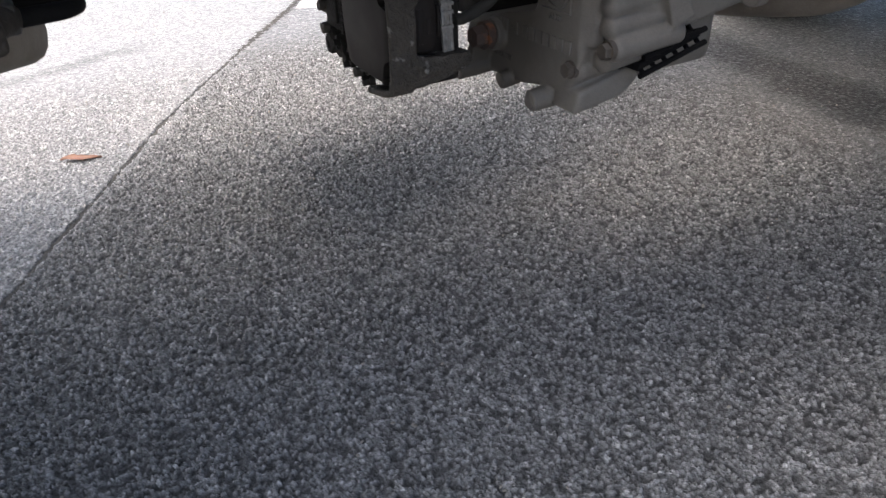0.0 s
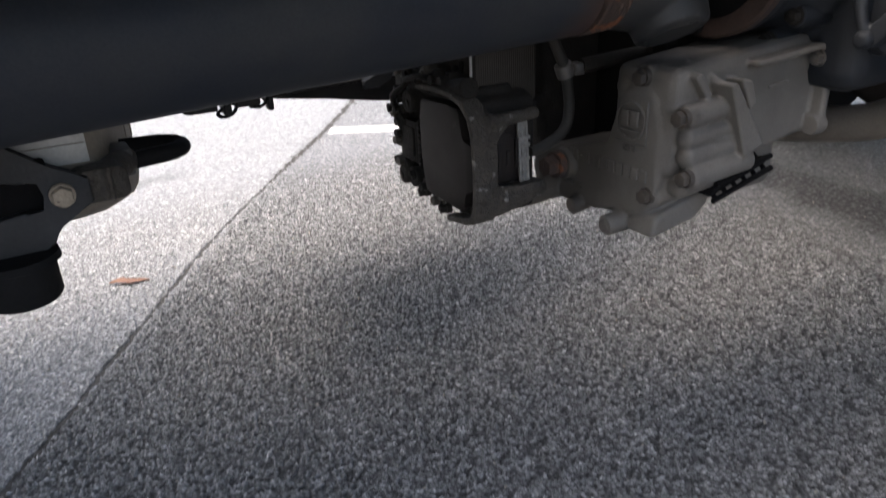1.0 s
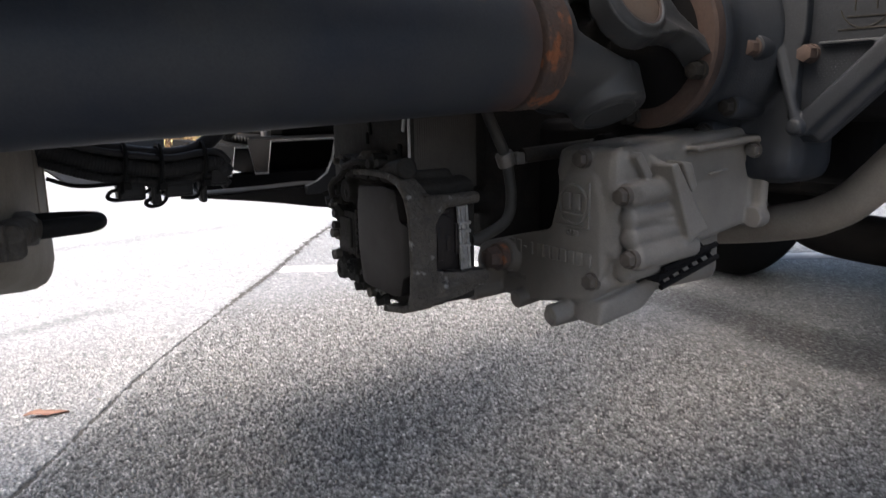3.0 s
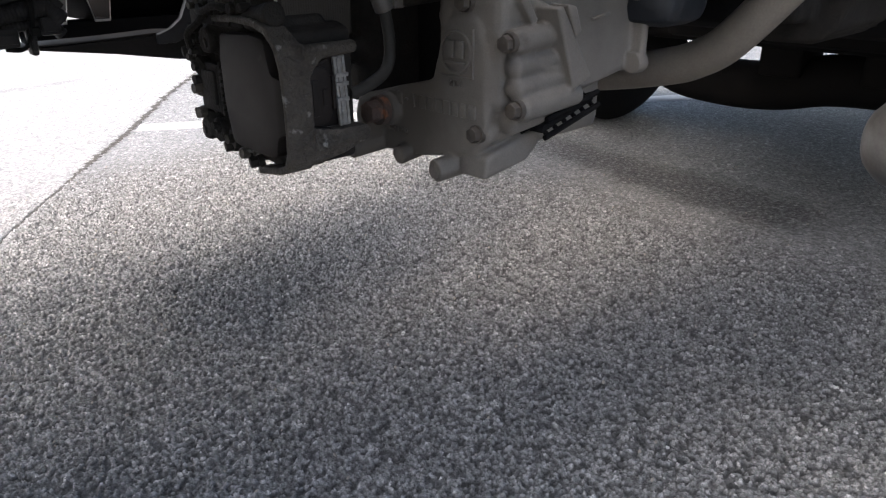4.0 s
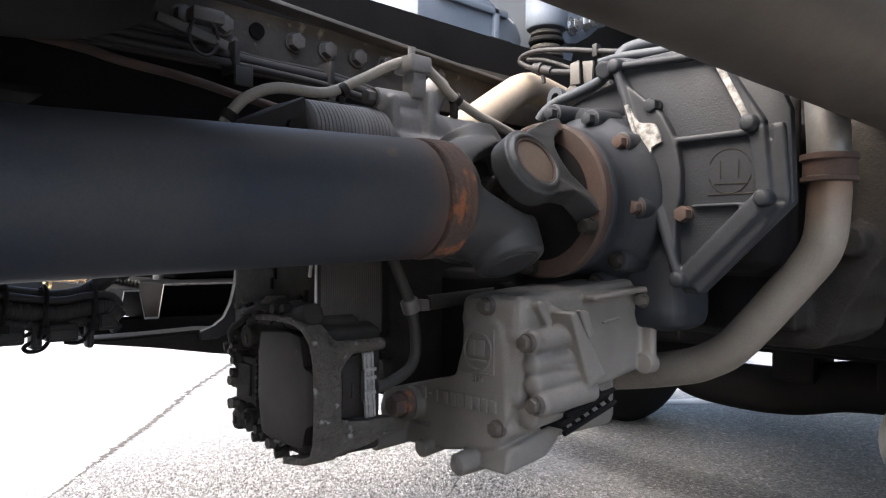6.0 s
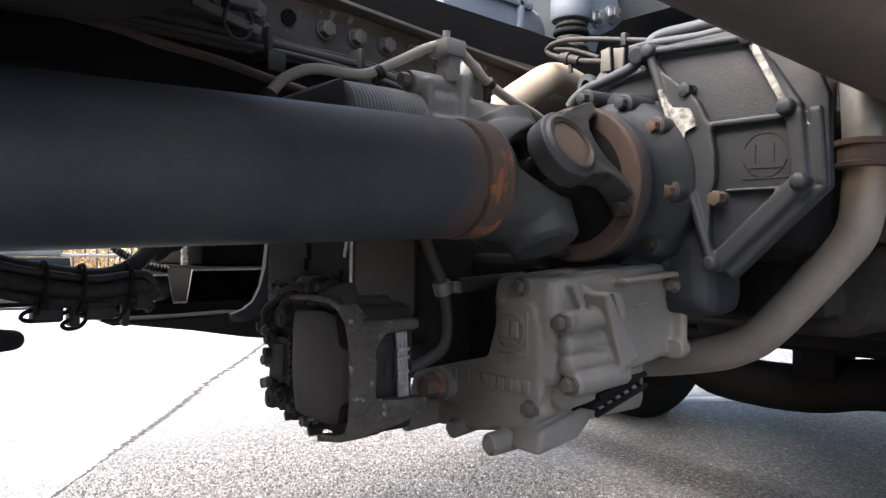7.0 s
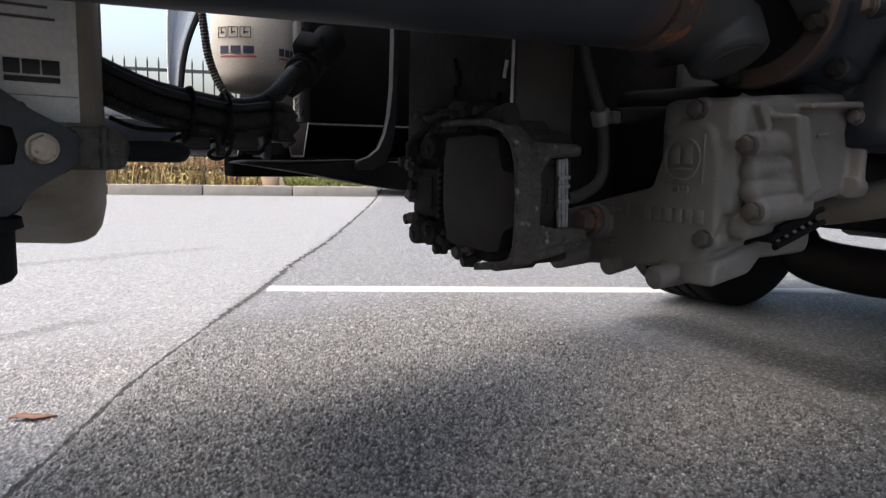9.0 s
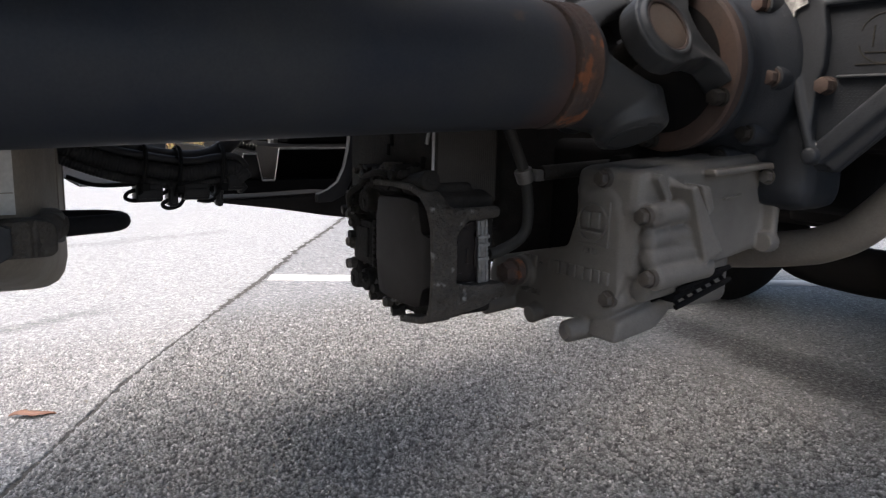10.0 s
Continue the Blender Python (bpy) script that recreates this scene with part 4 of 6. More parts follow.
# end flange
put_prism(bm, [(-0.066, 0.522), (-0.050, 0.514), (0.03, 0.514), (0.03, 0.62), (-0.05, 0.616), (-0.066, 0.600)], "x", 0.246, 0.257, 0.004)
put_rod(bm, (0.236, -0.060, 0.594), (0.256, -0.060, 0.594), 0.0125, n=20)
put_rod(bm, (0.240, -0.058, 0.525), (0.257, -0.058, 0.525), 0.0110, n=20)
put_box(bm, (0.14, -0.0655, 0.5995), (0.24, -0.050, 0.6055), 0.002, pose(0, 0, 0, 0, -4))
put_box(bm, (0.165, -0.0600, 0.574), (0.195, -0.0565, 0.577), 0.001, pose(0, 0, 0, 0, -6))
# feet and plugs
put_rod(bm, (0.038, 0.094, 0.486), (0.09, 0.094, 0.486), 0.0165, 0.020, 20)
put_rod(bm, (0.030, 0.012, 0.441), (0.10, 0.000, 0.450), 0.0110, 0.0130, 20)
put_prism(bm, [(0.045, 0.438), (0.105, 0.446), (0.125, 0.462), (0.118, 0.478), (0.05, 0.460)], "y", -0.038, -0.002, 0.004)
put_rod(bm, (0.036, 0.072, 0.443), (0.07, 0.070, 0.448), 0.0095, n=18)
put_rod(bm, (0.012, 0.118, 0.446), (0.07, 0.115, 0.450), 0.0105, n=18)
put_prism(bm, [(0.128, 0.442), (0.112, 0.444), (0.098, 0.478), (0.106, 0.484)], "x", 0.022, 0.050, 0.001)
part("housing", bm, M_CAST, retarder, "dusty grey ribbed casting", cast=0.0016, soft=2)
for p, s in (((0.050, -0.058, 0.562), 0.0135), ((0.053, -0.066, 0.507), 0.0135), ((0.048, -0.025, 0.480), 0.0135), ((0.047, -0.0104, 0.5925), 0.0135)):
    bolt(retarder, p, (-1, 0, 0), s, M_DARKBOLT, 1.35, 0.45)
bolt(retarder, (0.236, -0.060, 0.594), (-1, 0, 0), 0.012)
bolt(retarder, (0.032, 0.094, 0.486), (-1, 0, 0), 0.021, M_RUST, label="large rusty plug bolt")
for p, r in (((0.031, 0.012, 0.441), 0.0085), ((0.013, 0.118, 0.446), 0.008)):
    bm = B()
    lathe(bm, p, (p[0] - 0.1, p[1], p[2]), [(0, r), (0.001, r), (0.002, r * 0.85), (0.0015, r * 0.6), (0.0015, 0.0005)], 20)
    part("plug", bm, M_BOLT, retarder)
bm = B()
lathe(bm, (0.0470, 0.0005, 0.5495), (0.0, 0.0005, 0.5495), [(0, 0.0168), (0.0022, 0.0168), (0.0024, 0.0175), (0.0024, 0.0185), (0.0018, 0.0192), (0, 0.0194)], 48)
put_box(bm, (0.0445, -0.0215, 0.5285), (0.0475, -0.0205, 0.571), 0.0003)
put_box(bm, (0.0445, -0.0215, 0.5280), (0.0475, 0.0205, 0.529), 0.0003)
put_box(bm, (0.0435, -0.0105, 0.5450), (0.0462, -0.0015, 0.5600), 0.0005)
put_box(bm, (0.0435, 0.0020, 0.5450), (0.0462, 0.0110, 0.5600), 0.0005)
put_box(bm, (0.0435, -0.0125, 0.5395), (0.0462, 0.0125, 0.5415), 0.0003)
part("cast_badge", bm, M_CAST, retarder, "cast round maker's badge")
bm = B()
for k, wide in enumerate((0.0085, 0.0075, 0.0045, 0.0035, 0.0090, 0.0085, 0.0090, 0.0090, 0.0085, 0.0080, 0.0085)):
    y = 0.0930 - 0.0109 * k
    lo, hi = (0.4975, 0.4998) if k == 2 else (0.4925, 0.5050)
    put_box(bm, (0.0450, y - wide, lo), (0.0495, y, hi), 0.0009)
tagged(part("raised_name", bm, M_CAST, retarder, "raised cast name drawn as bars"), kind="stuff")


def lettering(parent, text, x, y, z, size, mat, label=""):
    """Raised characters on a wall that faces -x, the text's left end at y."""
    cu = bpy.data.curves.new("lettering", "FONT")
    cu.body, cu.size, cu.extrude = text, size, 0.0008
    tmp = bpy.data.objects.new("lettering", cu)
    me = bpy.data.meshes.new_from_object(tmp)
    bpy.data.objects.remove(tmp)
    me.transform(Matrix(((0, 0, -1, x), (-1, 0, 0, y), (0, 1, 0, z), (0, 0, 0, 1))))
    me.materials.append(mat)
    ob = new("lettering", me)
    ob.parent = parent
    ob.matrix_parent_inverse = Matrix.Translation(parent.location).inverted()
    return tagged(ob, label)


lettering(retarder, "6130", 0.0456, 0.009, 0.5195, 0.0085, M_CAST)
lettering(retarder, "6093 302", 0.0456, 0.097, 0.4640, 0.0080, M_CAST)
# black block and stubs fill the pocket; its shade is their colour
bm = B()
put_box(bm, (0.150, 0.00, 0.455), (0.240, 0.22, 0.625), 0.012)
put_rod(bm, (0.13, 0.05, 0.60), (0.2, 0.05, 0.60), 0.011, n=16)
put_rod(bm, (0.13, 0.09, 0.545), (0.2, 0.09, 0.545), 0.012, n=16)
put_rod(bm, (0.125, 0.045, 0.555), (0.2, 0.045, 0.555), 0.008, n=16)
part("recess", bm, M_BLACK, retarder, "black block giving the recess its shade", cast=0.002, soft=2)
# black ribbed guard under the cover
guard = thing("lattice_guard", (0.16, -0.03, 0.48), "black plastic lattice guard below the retarder", "guard")
bm = B()
for k in range(2):
    put_rod(bm, (0.098, -0.063 + 0.03 * k, 0.474), (0.176, -0.066 + 0.03 * k, 0.494), 0.0028, n=8)
    put_rod(bm, (0.102, -0.061 + 0.03 * k, 0.490), (0.176, -0.064 + 0.03 * k, 0.506), 0.0028, n=8)
for k in range(6):
    x0 = 0.102 + 0.0135 * k
    put_rod(bm, (x0, -0.064, 0.475 + 0.0035 * k), (x0 + 0.008, -0.033, 0.493 + 0.0035 * k), 0.0024, n=8)
    put_rod(bm, (x0 + 0.006, -0.063, 0.490 + 0.003 * k), (x0, -0.034, 0.476 + 0.0035 * k), 0.0024, n=8)
put_box(bm, (0.104, -0.056, 0.486), (0.175, 0.0, 0.492), 0.002, pose(0, 0, 0, 0, -14))
put_prism(bm, [(0.098, 0.477), (0.176, 0.497), (0.176, 0.503), (0.100, 0.485)], "y", -0.060, -0.034, 0.002)
part("lattice", bm, M_BLACK, guard)

# ---------------------------------------------------------------- oil cooler and valve block
cooler = thing("heat_exchanger", (-0.03, 0.18, 0.56), "dark plate heat exchanger beside the retarder", "heat exchanger")
bm = B()
put_box(bm, (-0.070, 0.101, 0.560), (-0.064, 0.268, 0.790), 0.002)
part("front_plate", bm, M_GRIME, cooler, "oily black front plate")
bm = B()
put_box(bm, (-0.066, 0.1045, 0.560), (0.012, 0.262, 0.790), 0.002)
part("shell", bm, M_SHELL, cooler)
bm = B()
for k in range(27):
    put_box(bm, (-0.0600 + 0.0026 * k, 0.1043, 0.560), (-0.0586 + 0.0026 * k, 0.1085, 0.785), 0.0005)
tagged(part("ribbed_side", bm, M_SHELL, cooler), kind="stuff")
bm = B()
put_box(bm, (-0.0722, 0.0995, 0.582), (-0.0695, 0.1015, 0.672), 0.0006)
put_box(bm, (-0.0718, 0.108, 0.618), (-0.0698, 0.112, 0.634), 0.0006, pose(0, 0, 0, 12))
part("bare_seam", bm, M_SCRAPED, cooler, "scraped bright seam")
for k, (y, z, w, h) in enumerate(((0.183, 0.632, 0.0016, 0.010), (0.178, 0.622, 0.0022, 0.008), (0.184, 0.610, 0.0018, 0.006), (0.118, 0.600, 0.003, 0.006), (0.128, 0.596, 0.004, 0.004))):
    bm = B()
    put_box(bm, (-0.0725, y - w, z - h), (-0.069, y + w, z + h), 0.001, pose(0, 0, 0, 8 * (k - 2)))
    part("dent", bm, M_BLACK, cooler)

valve = thing("valve_block", (-0.04, 0.16, 0.44), "grimy retarder valve block with a black cover plate", "valve block")
bm = B()
BLOCK = [(0.082, 0.447), (0.112, 0.446), (0.142, 0.447), (0.186, 0.454), (0.222, 0.466), (0.236, 0.482), (0.243, 0.506), (0.246, 0.535), (0.238, 0.560), (0.205, 0.572), (0.100, 0.576), (0.082, 0.570)]
put_prism(bm, [(0.16 + (y - 0.16) * 0.96, 0.51 + (z - 0.51) * 0.97) for y, z in BLOCK], "x", -0.076, -0.004, 0.004)
put_box(bm, (-0.070, 0.10, 0.56), (-0.02, 0.25, 0.582), 0.006)
for k, (y, z) in enumerate(((0.105, 0.445), (0.146, 0.446), (0.161, 0.448), (0.196, 0.455), (0.230, 0.475), (0.237, 0.489), (0.250, 0.534), (0.242, 0.556))):
    y, z, r = 0.16 + (y - 0.16) * 0.92, 0.51 + (z - 0.51) * 0.93, (0.0085, 0.006, 0.0075, 0.0055)[k * 3 % 4]
    put_rod(bm, (-0.078 - 0.004 * (k * 5 % 3), y, z), (-0.03, y, z), r, n=14)
put_rod(bm, (-0.088, 0.206, 0.5545), (-0.04, 0.206, 0.5545), 0.0125, n=18)
put_rod(bm, (-0.088, 0.226, 0.4655), (-0.04, 0.226, 0.4655), 0.0115, n=18)
put_rod(bm, (-0.086, 0.205, 0.4675), (-0.04, 0.205, 0.4675), 0.0125, n=18)
put_rod(bm, (-0.080, 0.130, 0.5775), (-0.080, 0.088, 0.5850), 0.0100, 0.0110, 18)
put_box(bm, (-0.084, 0.140, 0.568), (-0.06, 0.230, 0.577), 0.003)
part("body", bm, M_GRIME, valve, cast=0.0022, soft=1)
bm = B()
put_prism(bm, [(0.1655, 0.4665), (0.1725, 0.500), (0.1730, 0.540), (0.1690, 0.5610), (0.1650, 0.5645), (0.115, 0.5665), (0.0965, 0.5645), (0.0920, 0.560), (0.0885, 0.5370), (0.0850, 0.5340), (0.0725, 0.5340), (0.0705, 0.530), (0.0690, 0.490), (0.0705, 0.4865), (0.0830, 0.4830), (0.0850, 0.479), (0.0860, 0.467), (0.0895, 0.4630), (0.1015, 0.4610), (0.150, 0.4620), (0.1615, 0.4635)], "x", -0.0915, -0.0760, 0.0012)
part("cover_plate", bm, M_COVER, valve, "smooth black cover plate")
bm = B()
put_prism(bm, rounded((0.190, 0.486), (0.231, 0.533), 0.004), "x", -0.086, -0.074, 0.0015)
put_prism(bm, rounded((0.196, 0.493), (0.222, 0.526), 0.003), "x", -0.0885, -0.080, 0.001)
for k in range(7):
    put_box(bm, (-0.0890, 0.1790, 0.486 + 0.0068 * k), (-0.078, 0.1850, 0.4895 + 0.0068 * k), 0.0008)
put_box(bm, (-0.0865, 0.186, 0.484), (-0.078, 0.190, 0.536), 0.001)
part("side_panel", bm, M_GRIME, valve)
bm = B()
# a bent strap: over the top of the cover, down its side and under it, wide along the truck
OUT = [(0.176, 0.5800), (0.140, 0.5815), (0.105, 0.5805), (0.084, 0.5745), (0.071, 0.562), (0.0645, 0.545), (0.0620, 0.515), (0.0620, 0.485), (0.0635, 0.466), (0.0680, 0.4530), (0.083, 0.4480), (0.120, 0.4420)]
INN = [(0.176, 0.5740), (0.140, 0.5755), (0.107, 0.5745), (0.088, 0.5690), (0.076, 0.558), (0.0700, 0.542), (0.0675, 0.515), (0.0675, 0.487), (0.0690, 0.469), (0.0735, 0.4590), (0.086, 0.4545), (0.120, 0.4490)]
DEEP = [-0.080, -0.078, -0.076, -0.073, -0.069, -0.066, -0.066, -0.066, -0.066, -0.068, -0.074, -0.080]
front = [[bm.verts.new((-0.094, *p)) for p in o] for o in (OUT, INN)]
back = [[bm.verts.new((x, *p)) for x, p in zip(DEEP, o)] for o in (OUT, INN)]
for k in range(len(OUT) - 1):
    bm.faces.new((front[0][k], front[0][k + 1], front[1][k + 1], front[1][k]))
    bm.faces.new((back[0][k], back[0][k + 1], back[1][k + 1], back[1][k]))
    for i in (0, 1):
        bm.faces.new((front[i][k], front[i][k + 1], back[i][k + 1], back[i][k]))
for k in (0, len(OUT) - 1):
    bm.faces.new((front[0][k], front[1][k], back[1][k], back[0][k]))
# two arms that reach back to the cooler
put_rod(bm, (-0.074, 0.068, 0.5535), (-0.012, 0.073, 0.5545), 0.0075, 0.0058, 16, 0.001)
put_prism(bm, [(-0.076, 0.562), (-0.060, 0.560), (-0.046, 0.552), (-0.060, 0.543), (-0.068, 0.528), (-0.076, 0.522)], "y", 0.064, 0.076, 0.002)
put_prism(bm, [(-0.076, 0.500), (-0.066, 0.490), (-0.058, 0.4835), (-0.004, 0.4835), (0.000, 0.476), (-0.002, 0.468), (-0.030, 0.4610), (-0.060, 0.4550), (-0.076, 0.4560)], "y", 0.066, 0.086, 0.004)
put_rod(bm, (-0.060, 0.069, 0.4720), (-0.002, 0.071, 0.4760), 0.0075, 0.0065, 14, 0.001)
put_box(bm, (-0.088, 0.0595, 0.474), (-0.072, 0.066, 0.494), 0.003)
part("bracket", bm, M_BRACKET, valve, "dusty grey cast bracket", cast=0.0015, soft=2)
bm = B()
put_box(bm, (-0.062, 0.083, 0.480), (-0.020, 0.105, 0.548), 0.003)
put_prism(bm, [(-0.060, 0.536), (-0.050, 0.541), (-0.041, 0.537), (-0.037, 0.530), (-0.037, 0.496), (-0.042, 0.489), (-0.052, 0.486), (-0.060, 0.489)], "y", 0.0745, 0.086, 0.002)
put_box(bm, (-0.058, 0.0735, 0.496), (-0.051, 0.076, 0.529), 0.001)
put_box(bm, (-0.0475, 0.0730, 0.505), (-0.0425, 0.0755, 0.520), 0.001)
put_box(bm, (-0.036, 0.0745, 0.500), (-0.0325, 0.083, 0.530), 0.001)
put_box(bm, (-0.066, 0.073, 0.541), (-0.040, 0.079, 0.5435), 0.0008, pose(0, 0, 0, 0, -14))
put_box(bm, (-0.064, 0.073, 0.4835), (-0.038, 0.079, 0.4860), 0.0008, pose(0, 0, 0, 0, 12))
part("connector", bm, M_COVER, valve, "grimy black electrical connector")
bm = B()
put_prism(bm, [(-0.0325, 0.5460), (-0.0205, 0.5475), (-0.0165, 0.4835), (-0.0285, 0.4825)], "y", 0.0760, 0.0800, 0.0008)
for k in range(2):
    put_prism(bm, [(-0.0300 + 0.0058 * k, 0.5455), (-0.0272 + 0.0058 * k, 0.5457), (-0.0235 + 0.0058 * k, 0.4845), (-0.0263 + 0.0058 * k, 0.4843)], "y", 0.0745, 0.077, 0.0006)
for z in (0.528, 0.520, 0.506):
    put_box(bm, (-0.0318, 0.0740, z), (-0.0180, 0.0770, z + 0.0035), 0.0006)
part("bare_strip", bm, M_STRIP, valve, "scraped dull metal strip")
for y, z in ((0.246, 0.478), (0.232, 0.462), (0.206, 0.5545), (0.258, 0.541), (0.205, 0.4675), (0.189, 0.451), (0.140, 0.444), (0.236, 0.566)):
    bolt(valve, (-0.080, 0.16 + (y - 0.16) * 0.95, 0.51 + (z - 0.51) * 0.95), (-1, 0.25, -0.1), 0.0105, M_GRIME, 1.3, 0.7)
for y in (0.195, 0.165):
    bm = B()
    put_rod(bm, (-0.086, y, 0.577), (-0.05, y, 0.580), 0.008, n=14)
    put_ball(bm, (-0.086, y + 0.008, 0.580), 0.006)
    part("fitting", bm, M_GRIME, valve)

rnd = random.Random(11)
for k in range(16):
    bm = B()
    if k < 10:
        y0, z0 = (0.226 + 0.016 * rnd.random(), 0.500 + 0.0100 * k + 0.010 * rnd.random()) if k < 6 else (0.228 - 0.026 * (k - 6), 0.482 - 0.009 * (k - 6))
    else:
        y0, z0 = 0.125 + 0.019 * (k - 10), 0.583 + 0.006 * rnd.random()
    w = 0.005 + 0.004 * rnd.random()
    put_box(bm, (-0.090 + 0.008 * rnd.random(), y0 - w, z0 - w), (-0.06, y0 + w, z0 + w), 0.0015, pose(0, 0, 0, rnd.uniform(-40, 40), 0, rnd.uniform(-15, 15)))
    put_rod(bm, (-0.093, y0, z0), (-0.06, y0, z0), w * 0.6, n=10)
    part("fitting", bm, M_GRIME if k % 3 else M_BRACKET, valve, "grimy small fitting")
for pts in ([(-0.090, 0.205, 0.585), (-0.096, 0.19, 0.582), (-0.094, 0.165, 0.588), (-0.085, 0.14, 0.584)],
            [(-0.088, 0.238, 0.545), (-0.095, 0.225, 0.56), (-0.092, 0.205, 0.572), (-0.088, 0.195, 0.585)]):
    bm = B()
    sweep(bm, smooth_line(pts, 6), 0.0034, 8)
    part("wire", bm, M_GRIME, valve)

hose = thing("coolant_hose", (0.03, 0.09, 0.52), "dusty dark rubber coolant hose with a clamp", "hose")
bm = B()
sweep(bm, smooth_line([(0.000, 0.095, 0.70), (0.009, 0.09, 0.646), (0.026, 0.09, 0.612), (0.038, 0.09, 0.587), (0.045, 0.09, 0.548), (0.036, 0.088, 0.524), (0.004, 0.086, 0.511), (-0.01, 0.086, 0.510)]), 0.0058)
part("tube", bm, M_DUSTHOSE, hose)
bm = B()
put_rod(bm, (0.0345, 0.09, 0.594), (0.040, 0.09, 0.581), 0.0095, n=20, bevel=0.001)
put_box(bm, (0.045, 0.08, 0.582), (0.058, 0.095, 0.594), 0.002)
part("clamp", bm, M_BOLT, hose)
put_rod(bm := B(), (0.055, 0.085, 0.590), (0.20, 0.075, 0.600), 0.008, n=14)
solid("oil_line", bm, M_GRIME, "grimy oil line running into the retarder", "pipe")

# ---------------------------------------------------------------- pipes beside the gearbox
pipe = thing("coolant_pipe", (0.33, -0.05, 0.49), "dusty stainless coolant pipe with a rusty clamp", "pipe")
bm = B()
sweep(bm, smooth_line([(0.34, 0.14, 0.478), (0.335, 0.03, 0.494), (0.33, -0.05, 0.511), (0.33, -0.085, 0.523), (0.33, -0.12, 0.547), (0.33, -0.185, 0.622), (0.33, -0.207, 0.655), (0.33, -0.2125, 0.70), (0.33, -0.2125, 0.73)], 10), 0.0205, 28)
part("tube", bm, M_PIPE, pipe)
bm = B()
sweep(bm, smooth_line([(0.33, -0.2125, 0.732), (0.33, -0.212, 0.76), (0.335, -0.205, 0.86), (0.345, -0.20, 0.95)], 10), 0.0205, 28)
part("upper_tube", bm, M_DULLSTEEL, pipe, "grey steel upper pipe")
bm = B()
lathe(bm, (0.33, -0.2125, 0.716), (0.33, -0.2125, 0.80), [(0, 0.0235), (0.001, 0.0265), (0.005, 0.0265), (0.0065, 0.0245), (0.021, 0.0245), (0.0225, 0.0270), (0.028, 0.0270), (0.029, 0.022)], 40)
part("clamp", bm, M_DULLRUST, pipe, "rusty V-band clamp")

tan = thing("intake_elbow", (0.45, 0.30, 0.85), "tan coated metal elbow pipe above the gearbox", "pipe")
bm = B()
sweep(bm, smooth_line([(0.27, 0.28, 0.815), (0.33, 0.29, 0.845), (0.40, 0.30, 0.886), (0.45, 0.31, 0.913), (0.49, 0.32, 0.926), (0.54, 0.335, 0.930), (0.62, 0.36, 0.932)], 10), 0.026, 28)
part("tube", bm, M_CREAMPIPE, tan)

# ---------------------------------------------------------------- shift actuator above the shaft
act = thing("shift_actuator", (0.03, 0.12, 0.72), "pale cast shift actuator with a ribbed filter can", "actuator")
bm = B()
prof = [(0, 0.026), (0.002, 0.030)]
for k in range(21):
    prof += [(0.004 + 0.0041 * k, 0.0322), (0.0066 + 0.0041 * k, 0.0325), (0.0070 + 0.0041 * k, 0.0313), (0.0077 + 0.0041 * k, 0.0313)]
prof += [(0.092, 0.0325), (0.094, 0.030)]
lathe(bm, (-0.094, 0.10, 0.752), (0.1, 0.10, 0.757), prof, 40)
part("ribbed_can", bm, M_LIGHTCAST, act, sharp=30)
bm = B()
put_prism(bm, [(-0.165, 0.745), (-0.150, 0.757), (-0.098, 0.783), (-0.094, 0.72), (-0.165, 0.72)], "y", 0.075, 0.135, 0.004)
put_rod(bm, (-0.112, 0.074, 0.752), (-0.112, 0.068, 0.752), 0.008, n=16)
part("end_cap", bm, M_RAIL, act, "dark end cap")
bm = B()
put_box(bm, (-0.005, 0.075, 0.735), (0.11, 0.155, 0.790), 0.010)
put_rod(bm, (-0.012, 0.09, 0.795), (0.05, 0.09, 0.797), 0.012, n=20)
put_rod(bm, (0.05, 0.10, 0.78), (0.085, 0.10, 0.83), 0.019, 0.013, 20)
put_box(bm, (0.04, 0.066, 0.76), (0.052, 0.10, 0.810), 0.004)
put_box(bm, (-0.004, 0.068, 0.752), (0.006, 0.10, 0.800), 0.004)
put_rod(bm, (0.08, 0.09, 0.765), (0.125, 0.09, 0.772), 0.020, n=20)
put_rod(bm, (0.00, 0.07, 0.752), (0.11, 0.07, 0.752), 0.010, n=16)
part("casting", bm, M_LIGHTCAST, act, cast=0.0024, soft=4)
bolt(act, (-0.012, 0.09, 0.796), (-1, 0, 0.0), 0.014, M_BOLT)
bm = B()
put_box(bm, (0.020, 0.070, 0.826), (0.048, 0.10, 0.844), 0.003)
put_rod(bm, (0.032, 0.085, 0.842), (0.032, 0.085, 0.854), 0.004, n=12)
put_box(bm, (0.026, 0.074, 0.80), (0.044, 0.094, 0.828), 0.003)
part("sensor", bm, M_LIGHTCAST, act)

